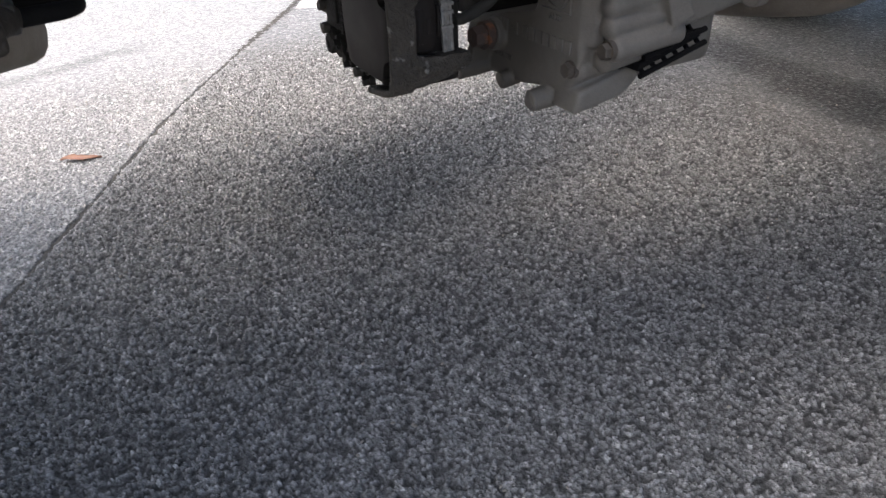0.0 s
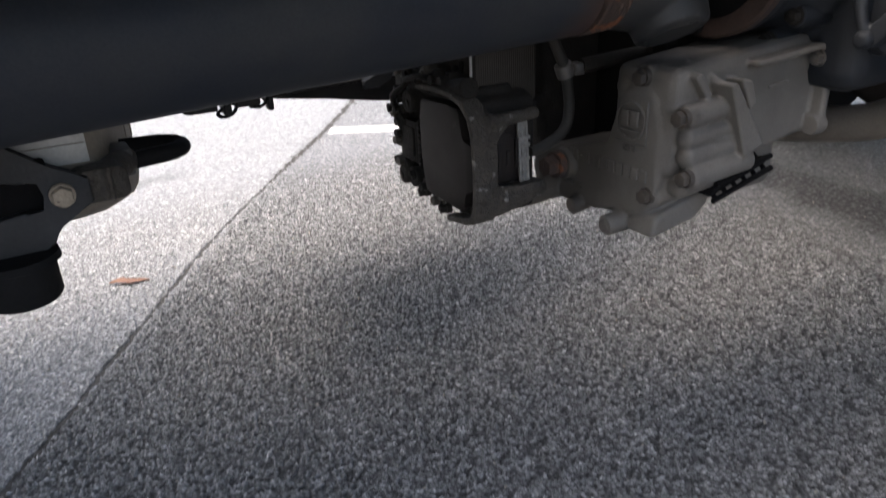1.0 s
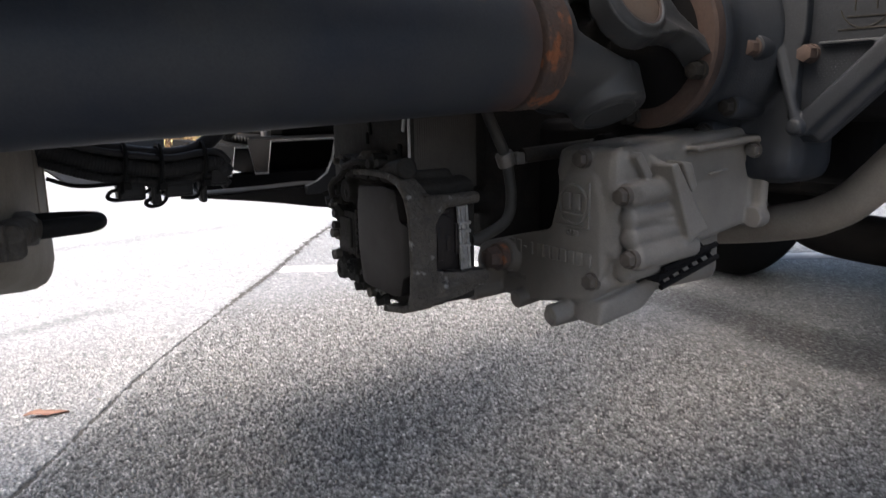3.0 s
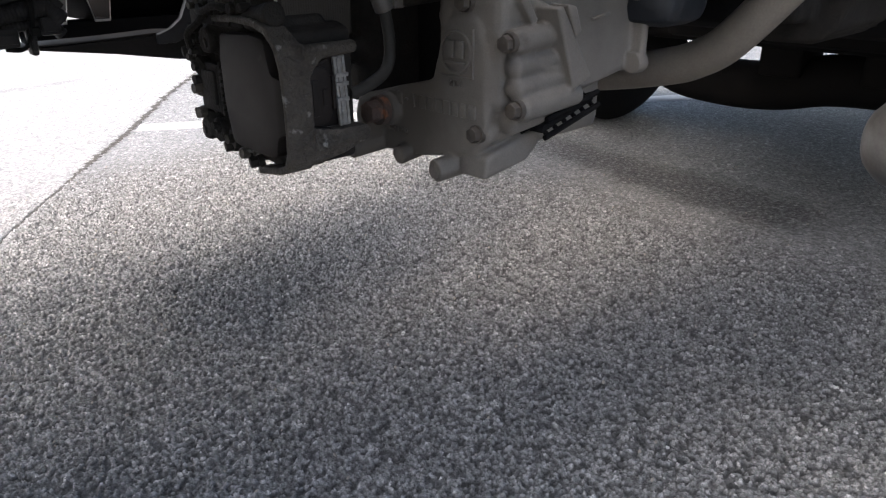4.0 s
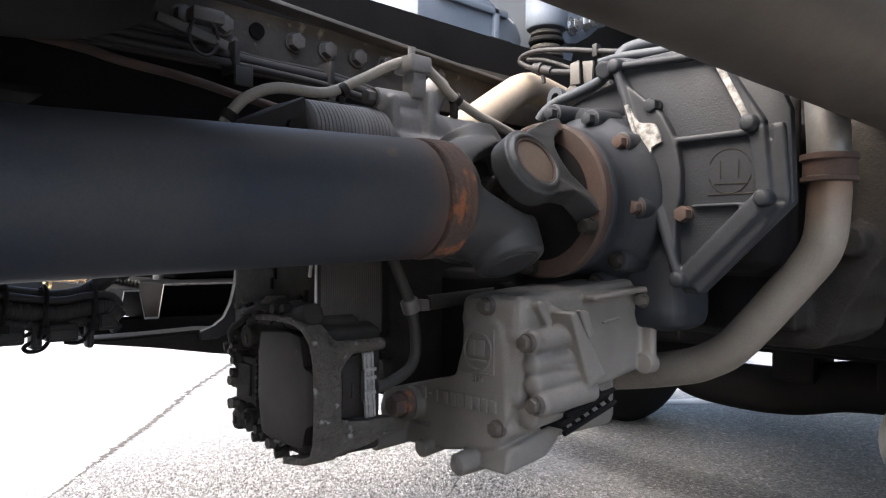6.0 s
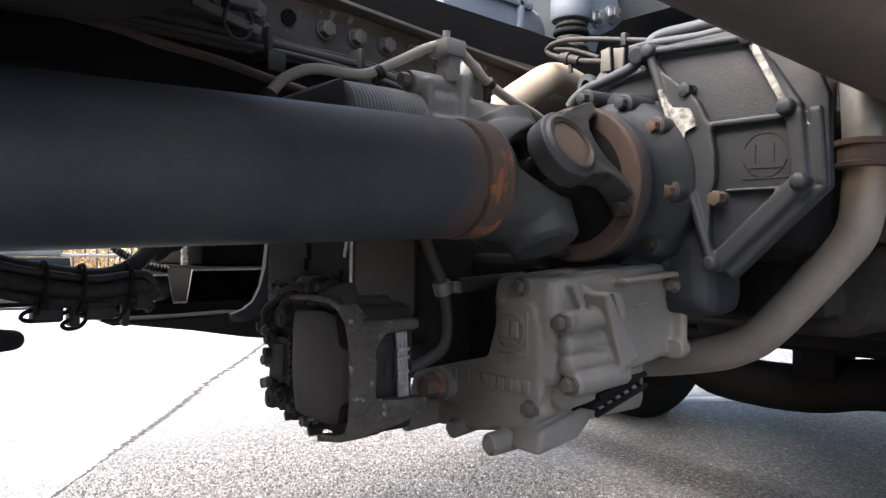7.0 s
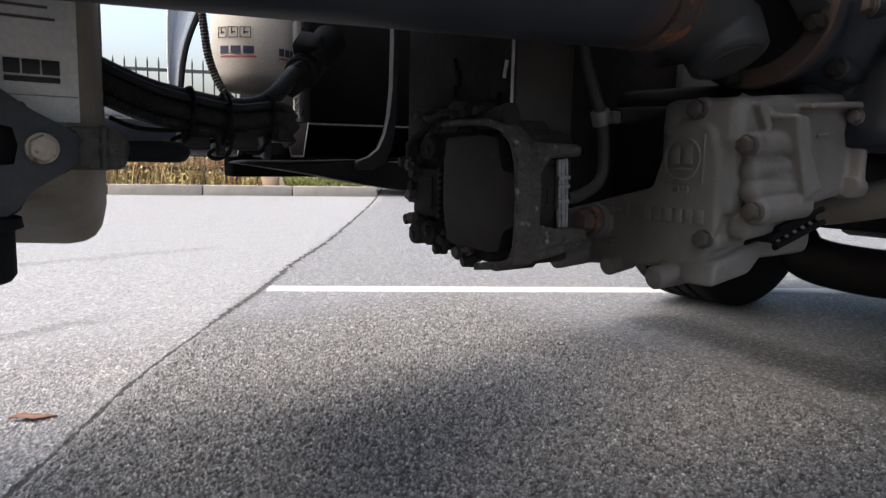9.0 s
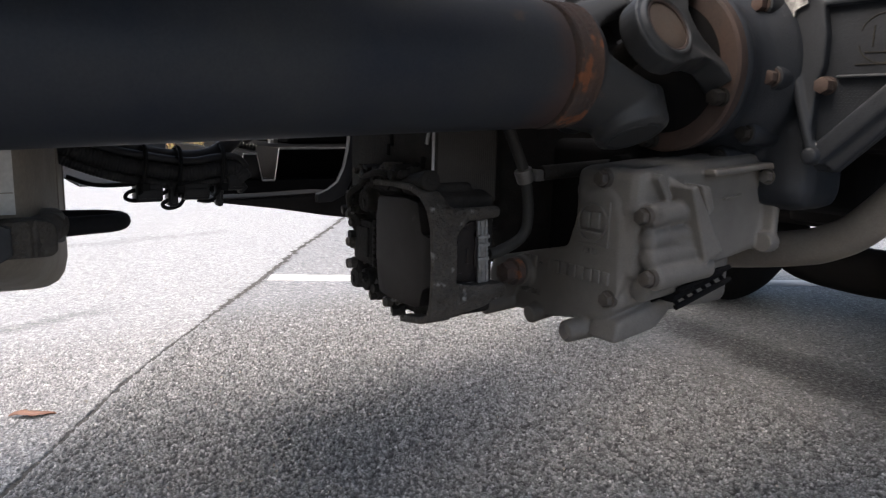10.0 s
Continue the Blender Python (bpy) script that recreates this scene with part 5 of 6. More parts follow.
cream = thing("breather_hose", (0.0, 0.1, 0.76), "cream rubber breather hose clipped over the actuator", "hose")
bm = B()
sweep(bm, smooth_line([(-0.158, 0.115, 0.755), (-0.150, 0.112, 0.768), (-0.136, 0.11, 0.782), (-0.107, 0.11, 0.794), (-0.055, 0.11, 0.798), (-0.014, 0.106, 0.818), (0.015, 0.095, 0.835), (0.036, 0.082, 0.840), (0.061, 0.08, 0.827), (0.087, 0.08, 0.810), (0.122, 0.08, 0.797), (0.165, 0.085, 0.789), (0.21, 0.10, 0.785)], 10), 0.0052, 16)
part("tube", bm, M_CREAM, cream)
for p, q in (((-0.040, 0.108, 0.800), (-0.034, 0.107, 0.804)), ((0.088, 0.08, 0.8095), (0.094, 0.08, 0.806)), ((-0.156, 0.113, 0.758), (-0.152, 0.112, 0.765))):
    bm = B()
    put_rod(bm, p, q, 0.0075, n=16)
    put_box(bm, (p[0] - 0.003, p[1] - 0.004, p[2] - 0.022), (p[0] + 0.003, p[1] + 0.004, p[2] - 0.004), 0.001)
    part("clip", bm, M_RAIL, cream, "dark clip")

# ---------------------------------------------------------------- chassis
rail = thing("chassis_rail", (0.3, 0.42, 0.80), "black painted steel chassis rail with a row of bolts", "chassis rail", "chassis rails")
bm = B()
put_box(bm, (-3.5, 0.400, 0.80), (3.0, 0.408, 1.030), 0.002)
put_box(bm, (-3.5, 0.405, 1.022), (3.0, 0.490, 1.030), 0.002)
put_box(bm, (-3.5, 0.330, 0.80), (-0.25, 0.402, 0.808), 0.002)
put_box(bm, (0.9, 0.330, 0.80), (3.0, 0.402, 0.808), 0.002)
part("channel", bm, M_BLACK, rail)
bm = B()
put_box(bm, (-0.35, 0.392, 0.878), (0.80, 0.3995, 0.965), 0.002)
part("joint_plate", bm, M_DUSTRAIL, rail, "dusty brown joint plate")
bm = B()
put_prism(bm, [(-0.20, 0.992), (0.50, 0.944), (0.50, 0.939), (-0.20, 0.986)], "y", 0.362, 0.392, 0.001)
part("ledge", bm, M_GREYARM, rail, "dusty pressed ledge")
for k in range(9):
    x = -0.084 + 0.0527 * k
    if k == 2:
        bm = B()
        # no opening: a black disc paints the hole's dark inside
        put_rod(bm, (x - 0.004, 0.388, 0.937), (x - 0.004, 0.3925, 0.937), 0.011, n=20)
        part("hole", bm, M_BLACK, rail, "black disc drawn as a shaded empty bolt hole")
    else:
        bolt(rail, (x, 0.391, 0.934 - 0.0005 * k), (0, -1, 0), 0.022, M_BOLT, 1.35, 0.5)
bm = B()
put_box(bm, (-3.5, -0.428, 1.00), (3.0, -0.420, 1.230), 0.002)
put_box(bm, (-3.5, -0.422, 1.222), (3.0, -0.350, 1.230), 0.002)
put_box(bm, (-3.5, -0.422, 1.00), (3.0, -0.350, 1.008), 0.002)
solid("chassis_rail", bm, M_RAIL, "black painted steel chassis rail above the exhaust", "chassis rail", "chassis rails")
for i, (r, dz, dy, mt) in enumerate(((0.0075, 0.0, 0.0, M_CONDUIT), (0.005, -0.012, 0.008, M_CONDUIT), (0.0045, -0.008, -0.012, M_GREYARM), (0.004, 0.010, -0.006, M_CONDUIT))):
    bm = B()
    sweep(bm, smooth_line([(-0.6, 0.375 - dy, 0.893 + dz), (-0.086, 0.37 - dy, 0.892 + dz), (-0.041, 0.37 - dy, 0.890 + dz), (0.016, 0.365 - dy, 0.886 + dz * 0.8), (0.124, 0.36 - dy, 0.882 + dz), (0.22, 0.34 - dy, 0.86 + dz)]), r, 12)
    solid("rail_cable", bm, mt, "grey cable clipped along the chassis rail" if mt is M_GREYARM else "black cable clipped along the chassis rail", "cable", "cables on the rail")
for x in (-0.03, 0.11):
    bm = B()
    put_box(bm, (x - 0.004, 0.348, 0.868), (x + 0.004, 0.388, 0.906), 0.002)
    put_box(bm, (x - 0.004, 0.345, 0.85), (x + 0.02, 0.350, 0.874), 0.001)
    solid("cable_clip", bm, M_CONDUIT, "dark plastic cable clip on the rail", "clip", "cable clips")

# overhead: bellows, deck and rods towards the rear
bellows = thing("air_bellows", (-0.33, 0.16, 0.83), "black rubber air bellows under the deck", "air spring")
bm = B()
lathe(bm, (-0.33, 0.18, 0.835), (-0.33, 0.18, 1.0), [(0, 0.05), (0.004, 0.105), (0.015, 0.125), (0.03, 0.130), (0.045, 0.122), (0.052, 0.112), (0.06, 0.122), (0.078, 0.132), (0.10, 0.128), (0.12, 0.11)], 48)
part("rubber", bm, M_RUBBER, bellows)
bm = B()
lathe(bm, (-0.33, 0.18, 0.955), (-0.33, 0.18, 1.1), [(0, 0.12), (0.006, 0.122), (0.03, 0.122)], 40)
part("top_plate", bm, M_BLACK, bellows)
bm = B()
# forward reach and the near strip are added to shade the shaft's top
put_box(bm, (-3.5, -0.120, 0.985), (-0.07, 0.395, 1.000), 0.003)
put_box(bm, (-3.5, -0.270, 0.985), (-0.30, -0.120, 1.000), 0.003)
for k in range(8):
    put_box(bm, (-3.3 + 0.42 * k, -0.395, 0.93), (-3.27 + 0.42 * k, 0.395, 0.985), 0.002)
solid("deck_plate", bm, M_BLACK, "matt black chassis deck plate between the rails", "chassis plate")
bm = B()
sweep(bm, smooth_line([(-0.9, 0.30, 0.80), (-0.45, 0.30, 0.855), (-0.25, 0.30, 0.850), (-0.187, 0.30, 0.842), (-0.12, 0.30, 0.836), (-0.062, 0.30, 0.827), (0.03, 0.30, 0.812), (0.12, 0.30, 0.78)], 8), 0.0052, 12)
solid("brake_line", bm, M_DULLRUST, "brownish curved steel brake line", "pipe")
ring = thing("hanging_ring", (-0.12, 0.30, 0.86), "dark wire ring hanging on a bolted lug", "ring")
bm = B()
sweep(bm, [Vector((-0.075 + 0.018 * math.cos(a), 0.345, 0.900 + 0.022 * math.sin(a))) for a in [k * math.tau / 28 for k in range(28)]], 0.0022, 8)
part("wire", bm, M_CONDUIT, ring)
bm = B()
put_box(bm, (-0.09, 0.34, 0.918), (-0.05, 0.365, 0.935), 0.003)
put_box(bm, (-0.13, 0.35, 0.90), (-0.04, 0.36, 0.912), 0.002, pose(0, 0, 0, 0, 12))
part("lug", bm, M_GREYARM, ring)

airtank = thing("air_tank", (-0.7, 0.56, 0.75), "black air tank slung beside the chassis rail", "air tank")
bm = B()
lathe(bm, (-1.7, 0.56, 0.885), (-0.1, 0.56, 0.885), [(0, 0.02), (0.01, 0.08), (0.04, 0.13), (0.08, 0.14), (1.45, 0.14), (1.50, 0.13), (1.53, 0.08), (1.54, 0.02)], 48)
part("shell", bm, M_BLACK, airtank)

# engine and cab over the front
engine = thing("engine_block", (1.7, 0, 0.4), "dark engine and sump above the front axle", "engine")
bm = B()
put_box(bm, (0.98, -0.33, 0.62), (2.6, 0.33, 1.35), 0.05)
part("block", bm, M_BLACK, engine)
bm = B()
put_box(bm, (1.50, -0.36, 0.392), (1.86, 0.62, 0.68), 0.02)
put_box(bm, (1.05, -0.36, 0.47), (1.55, 0.62, 0.68), 0.03)
sump = part("sump", bm, M_BLACK, engine)
for k in range(6):
    bm = B()
    put_box(bm, (1.06 + 0.11 * k, -0.375, 0.485), (1.075 + 0.11 * k, 0.635, 0.66), 0.006)
    part("rib", bm, M_BLACK, sump)
bm = B()
put_box(bm, (0.85, -1.22, 1.12), (3.3, 1.22, 3.2), 0.08)
solid("cab", bm, M_BLUEBEAM, "dark blue truck cab over the engine", "truck cab")

# rubber mount and bracket high behind the rail
mount = thing("cab_mount", (0.716, 0.47, 1.035), "blue-grey cab damper with dusty rubber rings above the rail", "cab mount")
bm = B()
lathe(bm, (0.716, 0.47, 1.108), (0.716, 0.47, 1.4), [(0, 0.030), (0.001, 0.040), (0.006, 0.043), (0.030, 0.043), (0.17, 0.043)], 40)
part("cylinder", bm, M_PALEBLUE, mount, "pale blue-grey cylinder")
for k, r in enumerate((0.030, 0.036, 0.033, 0.037, 0.032)):
    bm = B()
    z = 1.031 + 0.0155 * k
    lathe(bm, (0.716, 0.47, z), (0.716, 0.47, 1.4), [(0, r * 0.7), (0.001, r - 0.003), (0.004, r), (0.009, r), (0.012, r - 0.003), (0.013, r * 0.7)], 36)
    part("ring", bm, M_DUSTRAIL if k % 3 else M_RUBBER, mount, "dusty rubber ring")
bm = B()
put_rod(bm, (0.716, 0.47, 1.03), (0.716, 0.47, 1.11), 0.020, n=24)
part("stem", bm, M_RUBBER, mount)
plate = thing("mount_bracket", (0.80, 0.46, 1.04), "pale blue-grey steel bracket with two bright bolts", "bracket")
bm = B()
put_prism(bm, [(0.752, 1.091), (0.768, 1.088), (0.805, 1.098), (0.840, 1.117), (0.882, 1.148), (0.930, 1.205), (0.945, 1.25), (0.752, 1.25)], "y", 0.455, 0.465, 0.002)
put_prism(bm, [(0.748, 1.090), (0.812, 1.100), (0.786, 1.030), (0.730, 1.030)], "y", 0.466, 0.474, 0.002)
part("plate", bm, M_PALEBLUE, plate)
for x, z in ((0.777, 1.126), (0.830, 1.147)):
    bolt(plate, (x, 0.453, z), (0, -1, 0), 0.028, M_CHROME, 1.4, 0.5, "bright bolt")
box = thing("grey_box", (0.62, 0.57, 1.03), "pale blue-grey moulded box beyond the rail", "box")
bm = B()
put_prism(bm, [(0.45, 1.035), (0.750, 1.035), (0.756, 1.125), (0.735, 1.155), (0.655, 1.165), (0.62, 1.20), (0.45, 1.20)], "y", 0.57, 0.80, 0.010)
part("shell", bm, M_PALEBLUE, box)
bm = B()
put_box(bm, (0.655, 0.560, 1.035), (0.672, 0.572, 1.165), 0.003)
put_box(bm, (0.50, 0.560, 1.150), (0.70, 0.572, 1.165), 0.003)
part("rib", bm, M_PALEBLUE, box)
bm = B()
put_box(bm, (0.48, 0.404, 1.0), (0.54, 0.66, 1.034), 0.004)
part("foot", bm, M_RAIL, box, "black foot on the rail")
loop = thing("loose_wire", (0.55, 0.30, 0.97), "dark looped wire above the gearbox", "wire")
bm = B()
sweep(bm, smooth_line([(0.48, -0.03, 0.915), (0.45, 0.02, 0.921), (0.45, 0.07, 0.927), (0.45, 0.113, 0.938), (0.45, 0.156, 0.948), (0.45, 0.215, 0.962), (0.45, 0.268, 0.971), (0.45, 0.299, 0.969), (0.45, 0.306, 0.960), (0.45, 0.288, 0.949), (0.45, 0.264, 0.940), (0.45, 0.246, 0.934)]), 0.0042, 10)
sweep(bm, smooth_line([(0.452, 0.292, 0.962), (0.455, 0.262, 0.956), (0.455, 0.236, 0.946), (0.455, 0.205, 0.932)]), 0.0036, 10)
part("cable", bm, M_CONDUIT, loop)
bm = B()
put_rod(bm, (0.446, 0.272, 0.943), (0.446, 0.236, 0.931), 0.0085, 0.0075, 14)
put_rod(bm, (0.446, 0.262, 0.940), (0.446, 0.255, 0.938), 0.0105, n=14)
put_rod(bm, (0.446, 0.238, 0.931), (0.446, 0.188, 0.921), 0.0048, n=12)
put_rod(bm, (0.446, 0.254, 0.930), (0.446, 0.252, 0.916), 0.0035, n=10)
part("plug", bm, M_CONDUIT, loop)
bm = B()
put_box(bm, (0.444, 0.150, 0.938), (0.456, 0.159, 0.958), 0.002)
part("clip", bm, M_CONDUIT, loop)
bm = B()
sweep(bm, smooth_line([(0.30, 0.10, 0.835), (0.34, 0.09, 0.86), (0.38, 0.06, 0.875), (0.44, 0.03, 0.89), (0.55, 0.02, 0.90)]), 0.007, 12)
solid("vent_line", bm, M_GREYARM, "grey vent line over the gearbox", "pipe")

# exhaust along the near rail
exhaust = thing("exhaust_pipe", (0.3, -0.30, 0.73), "long dusty exhaust pipe under the chassis rail", "exhaust pipe")
bm = B()
lathe(bm, (-1.2, -0.270, 0.832), (2.0, -0.270, 0.832), [(0, 0.066), (0.8, 0.066), (1.6, 0.066), (2.6, 0.066)], 72)
part("tube", bm, M_EXHAUST, exhaust)
bm = B()
prof = [(0, 0.004), (0.003, 0.022), (0.010, 0.036), (0.022, 0.047), (0.034, 0.052)]
for k in range(16):
    prof.append((0.038 + 0.0035 * k, 0.0530 + 0.0014 * math.sin(k * 3.14)))
    prof.append((0.0398 + 0.0035 * k, 0.0552))
prof += [(0.098, 0.057), (0.102, 0.061), (0.112, 0.061), (0.116, 0.057), (0.18, 0.055), (0.19, 0.03)]
lathe(bm, (0.258, -0.285, 0.485), (0.375, -0.402, 0.468), [(d * 0.85, r * 0.8) for d, r in prof], 56)
part("flex_joint", bm, M_DULLSTEEL, exhaust, "silvery braided flex joint")
bm = B()
sweep(bm, smooth_line([(0.365, -0.39, 0.470), (0.46, -0.45, 0.48), (0.55, -0.44, 0.58), (0.60, -0.36, 0.74), (0.62, -0.29, 0.82)], 8), 0.045, 24)
part("down_pipe", bm, M_PIPE, exhaust)

# front axle and far wheel
axle = thing("front_axle", (2.0, 0.5, 0.13), "black forged front axle with a wheel on the white line", "axle")
bm = B()
line = smooth_line([(2.02, 1.05, 0.44), (2.02, 0.92, 0.30), (2.02, 0.84, 0.215), (2.02, 0.66, 0.192), (2.02, 0.48, 0.20), (2.02, 0.30, 0.238), (2.02, 0.0, 0.25), (2.02, -0.5, 0.25), (2.02, -0.9, 0.30)], 8)
sweep(bm, line, 0.080, 24)
part("beam", bm, M_BLACK, axle)
bm = B()
put_box(bm, (1.93, 0.385, 0.24), (2.11, 0.52, 0.46), 0.012)
put_box(bm, (1.93, -0.45, 0.24), (2.11, 0.215, 0.46), 0.012)
part("spring_seat", bm, M_BLACK, axle)
tie = B()
put_rod(tie, (1.86, 1.0, 0.36), (1.86, -0.9, 0.36), 0.022, n=16)
part("tie_rod", tie, M_BLACK, axle)


def wheel(parent, centre, r, width, hub=M_GREYARM):
    """A dished rim with a ribbed tyre on it, its axle along y, as parts of an axle."""
    c = Vector(centre)
    w = width / 2
    bm = B()
    lathe(bm, c, c + Vector((0, 1, 0)), [(-w * 0.94, r * 0.585), (-w * 0.99, r * 0.565), (-w * 0.6, r * 0.54), (-w * 0.5, r * 0.3), (-w * 0.9, r * 0.22), (-w * 0.95, 0.02)], 64)
    rim = part("wheel", bm, hub, parent, "steel wheel with a black tyre")
    prof = [(-w * 0.92, r * 0.58), (-w, r * 0.66), (-w * 1.02, r * 0.80), (-w * 0.98, r * 0.93), (-w * 0.88, r * 0.985)]
    for k in range(4):
        a = -w * 0.80 + k * w * 0.42
        prof += [(a, r), (a + w * 0.30, r), (a + w * 0.31, r - 0.014), (a + w * 0.41, r - 0.014)]
    prof += [(w * 0.88, r * 0.985), (w * 0.98, r * 0.93), (w * 1.02, r * 0.80), (w, r * 0.66), (w * 0.92, r * 0.58)]
    bm = B()
    lathe(bm, c, c + Vector((0, 1, 0)), prof, 96)
    part("tyre", bm, M_RUBBER, rim, "black ribbed tyre")


wheel(axle, (2.02, 1.19, 0.50), 0.50, 0.30)
wheel(axle, (2.02, -1.19, 0.50), 0.50, 0.30)

# cab steps, bumper: boxes added to shut light out at the sides and front
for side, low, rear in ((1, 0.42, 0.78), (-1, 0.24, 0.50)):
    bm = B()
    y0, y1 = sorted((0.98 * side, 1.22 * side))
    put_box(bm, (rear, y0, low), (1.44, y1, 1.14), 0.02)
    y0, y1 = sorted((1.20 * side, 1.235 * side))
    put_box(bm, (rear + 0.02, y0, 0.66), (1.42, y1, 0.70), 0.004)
    solid("side_light_block", bm, M_BLACK, "black box under the cab side, added to block light", "step", "cab steps")
bm = B()
put_box(bm, (3.05, -1.22, 0.205), (3.30, 1.22, 1.14), 0.04)
solid("front_light_block", bm, M_BLACK, "dark block under the cab, added to close off the front", "bumper")

# rear axle, far behind the eye
rear = thing("rear_axle", (-2.6, 0, 0.3), "dark rear axle with dual wheels", "axle")
bm = B()
put_rod(bm, (-2.6, -1.0, 0.5), (-2.6, 1.0, 0.5), 0.10, n=24)
put_ball(bm, (-2.6, 0, 0.52), 0.24, (1, 0.9, 1), 24, 16)
part("casing", bm, M_BLACK, rear)
for s in (-1, 1):
    bm = B()
    lathe(bm, (-2.6, s * 0.56, 0.5), (-2.6, s * 1.2, 0.5), [(0, 0.30), (0.0, 0.46), (0.03, 0.5), (0.27, 0.5), (0.30, 0.46), (0.34, 0.46), (0.37, 0.5), (0.60, 0.5), (0.63, 0.46), (0.63, 0.3)], 64)
    part("tyre", bm, M_RUBBER, rear)
# unseen panels added over and beside the rear to hold back light
bm = B()
put_box(bm, (-3.4, -1.22, 1.06), (-1.85, 1.22, 1.10), 0.01)
put_box(bm, (-1.86, -0.12, 1.06), (-0.75, 1.22, 1.10), 0.01)
put_box(bm, (-1.80, 1.21, 0.62), (-0.80, 1.23, 1.08), 0.008)
put_box(bm, (-1.80, 0.5, 0.45), (-1.75, 1.22, 1.08), 0.01)
part("shade_panels", bm, M_BLACK, rear)

# ---------------------------------------------------------------- rear left: tank, bracket, rod
tank = thing("reservoir", (-0.55, 0.32, 0.45), "dusty tan plastic reservoir with a pale sticker", "reservoir")
PLAN = [(-0.80, 0.145), (-0.424, 0.145), (-0.415, 0.147), (-0.408, 0.153), (-0.385, 0.235), (-0.358, 0.355), (-0.353, 0.385), (-0.354, 0.42), (-0.37, 0.50), (-0.80, 0.50)]
bm = B()
rings = []
for z, inset in ((0.449, 0.060), (0.4505, 0.035), (0.456, 0.017), (0.466, 0.006), (0.482, 0.0), (0.60, 0.0), (0.69, 0.0), (0.715, 0.012), (0.725, 0.04)):
    rings.append([bm.verts.new((x - inset * 0.6 if x > -0.5 else x, y + (inset * 0.3 if y < 0.2 else -inset * 0.4 if y > 0.45 else 0), z + (0.062 * min(1.0, max(0.0, (0.40 - y) / 0.255)) if z < 0.5 else 0))) for x, y in PLAN])
for p, q in zip(rings, rings[1:]):
    for k in range(len(PLAN)):
        n2 = (k + 1) % len(PLAN)
        bm.faces.new((p[k], p[n2], q[n2], q[k]))
bm.faces.new(rings[0][::-1])
bm.faces.new(rings[-1])
part("body", bm, M_TANK, tank, sharp=50)
for x0, y0, r in ((-0.3965, 0.197, 0.0016), (-0.3675, 0.315, 0.0030), (-0.3560, 0.370, 0.0035)):
    bm = B()
    put_rod(bm, (x0 - 0.0015, y0, 0.53), (x0 - 0.0015, y0, 0.705), r, n=10)
    part("ridge", bm, M_TANK, tank)
bm = B()
put_box(bm, (-0.60, 0.1420, 0.5635), (-0.4155, 0.1446, 0.685), 0.0005)
sticker = part("sticker", bm, M_LABEL, tank, "pale paper sticker")
bm = B()
for lo, hi in ((-0.4580, -0.4490), (-0.4478, -0.4378), (-0.4366, -0.4265)):
    put_box(bm, (lo, 0.1404, 0.5930), (hi, 0.1422, 0.6022), 0.0004)
put_box(bm, (-0.4580, 0.1404, 0.5880), (-0.4265, 0.1422, 0.5915), 0.0003)
mark = part("print", bm, M_INK, sticker, "black maker's mark as plain bars")
bm = B()
put_box(bm, (-0.60, 0.1408, 0.5795), (-0.4165, 0.1420, 0.5801), 0.0001)
part("crease", bm, M_TANK, sticker, "dusty crease")
bm = B()
for k, (lo, hi) in enumerate(((-0.500, -0.428), (-0.496, -0.432), (-0.500, -0.440), (-0.490, -0.428), (-0.500, -0.452))):
    put_box(bm, (lo, 0.1412, 0.6270 + 0.0072 * k), (hi, 0.1421, 0.6288 + 0.0072 * k))
part("small_print", bm, M_BOLT, sticker, "faded grey small print drawn as bars")

stay = thing("support_bracket", (-0.47, 0.12, 0.50), "dark blue-grey steel bracket with a large tan bolt", "bracket")
bm = B()
put_prism(bm, [(-0.60, 0.700), (-0.466, 0.584), (-0.447, 0.568), (-0.432, 0.560), (-0.421, 0.5575), (-0.421, 0.536), (-0.434, 0.529), (-0.449, 0.522), (-0.455, 0.508), (-0.475, 0.496), (-0.60, 0.440), (-0.60, 0.52), (-0.470, 0.537), (-0.456, 0.5345), (-0.453, 0.548), (-0.456, 0.5605), (-0.470, 0.560), (-0.60, 0.60)], "y", 0.118, 0.132, 0.0018)
part("plate", bm, M_STAY, stay)
# black box behind the slot, its colour replaces the shade inside
bm = B()
put_box(bm, (-0.60, 0.126, 0.525), (-0.448, 0.136, 0.575), 0.003)
part("slot_back", bm, M_BLACK, stay, "black backing that gives the slot its shade")
bolt(stay, (-0.442, 0.117, 0.5465), (0, -1, 0), 0.0155, M_TAN, 1.30, 0.40, "large tan dusty bolt")
bm = B()
put_prism(bm, [(-0.434, 0.557), (-0.425, 0.561), (-0.396, 0.5605), (-0.391, 0.556), (-0.391, 0.537), (-0.396, 0.533), (-0.434, 0.533)], "y", 0.122, 0.150, 0.002)
put_rod(bm, (-0.412, 0.14, 0.5475), (-0.384, 0.195, 0.5465), 0.0125, n=18)
put_box(bm, (-0.408, 0.117, 0.534), (-0.4045, 0.125, 0.562), 0.0008)
part("block", bm, M_BRACKET, stay, "grimy clamp block", cast=0.0016, soft=2)
bm = B()
put_box(bm, (-0.396, 0.180, 0.5335), (-0.378, 0.215, 0.5595), 0.004)
part("clamp", bm, M_GREYARM, stay, "grey clamp sleeve")
bm = B()
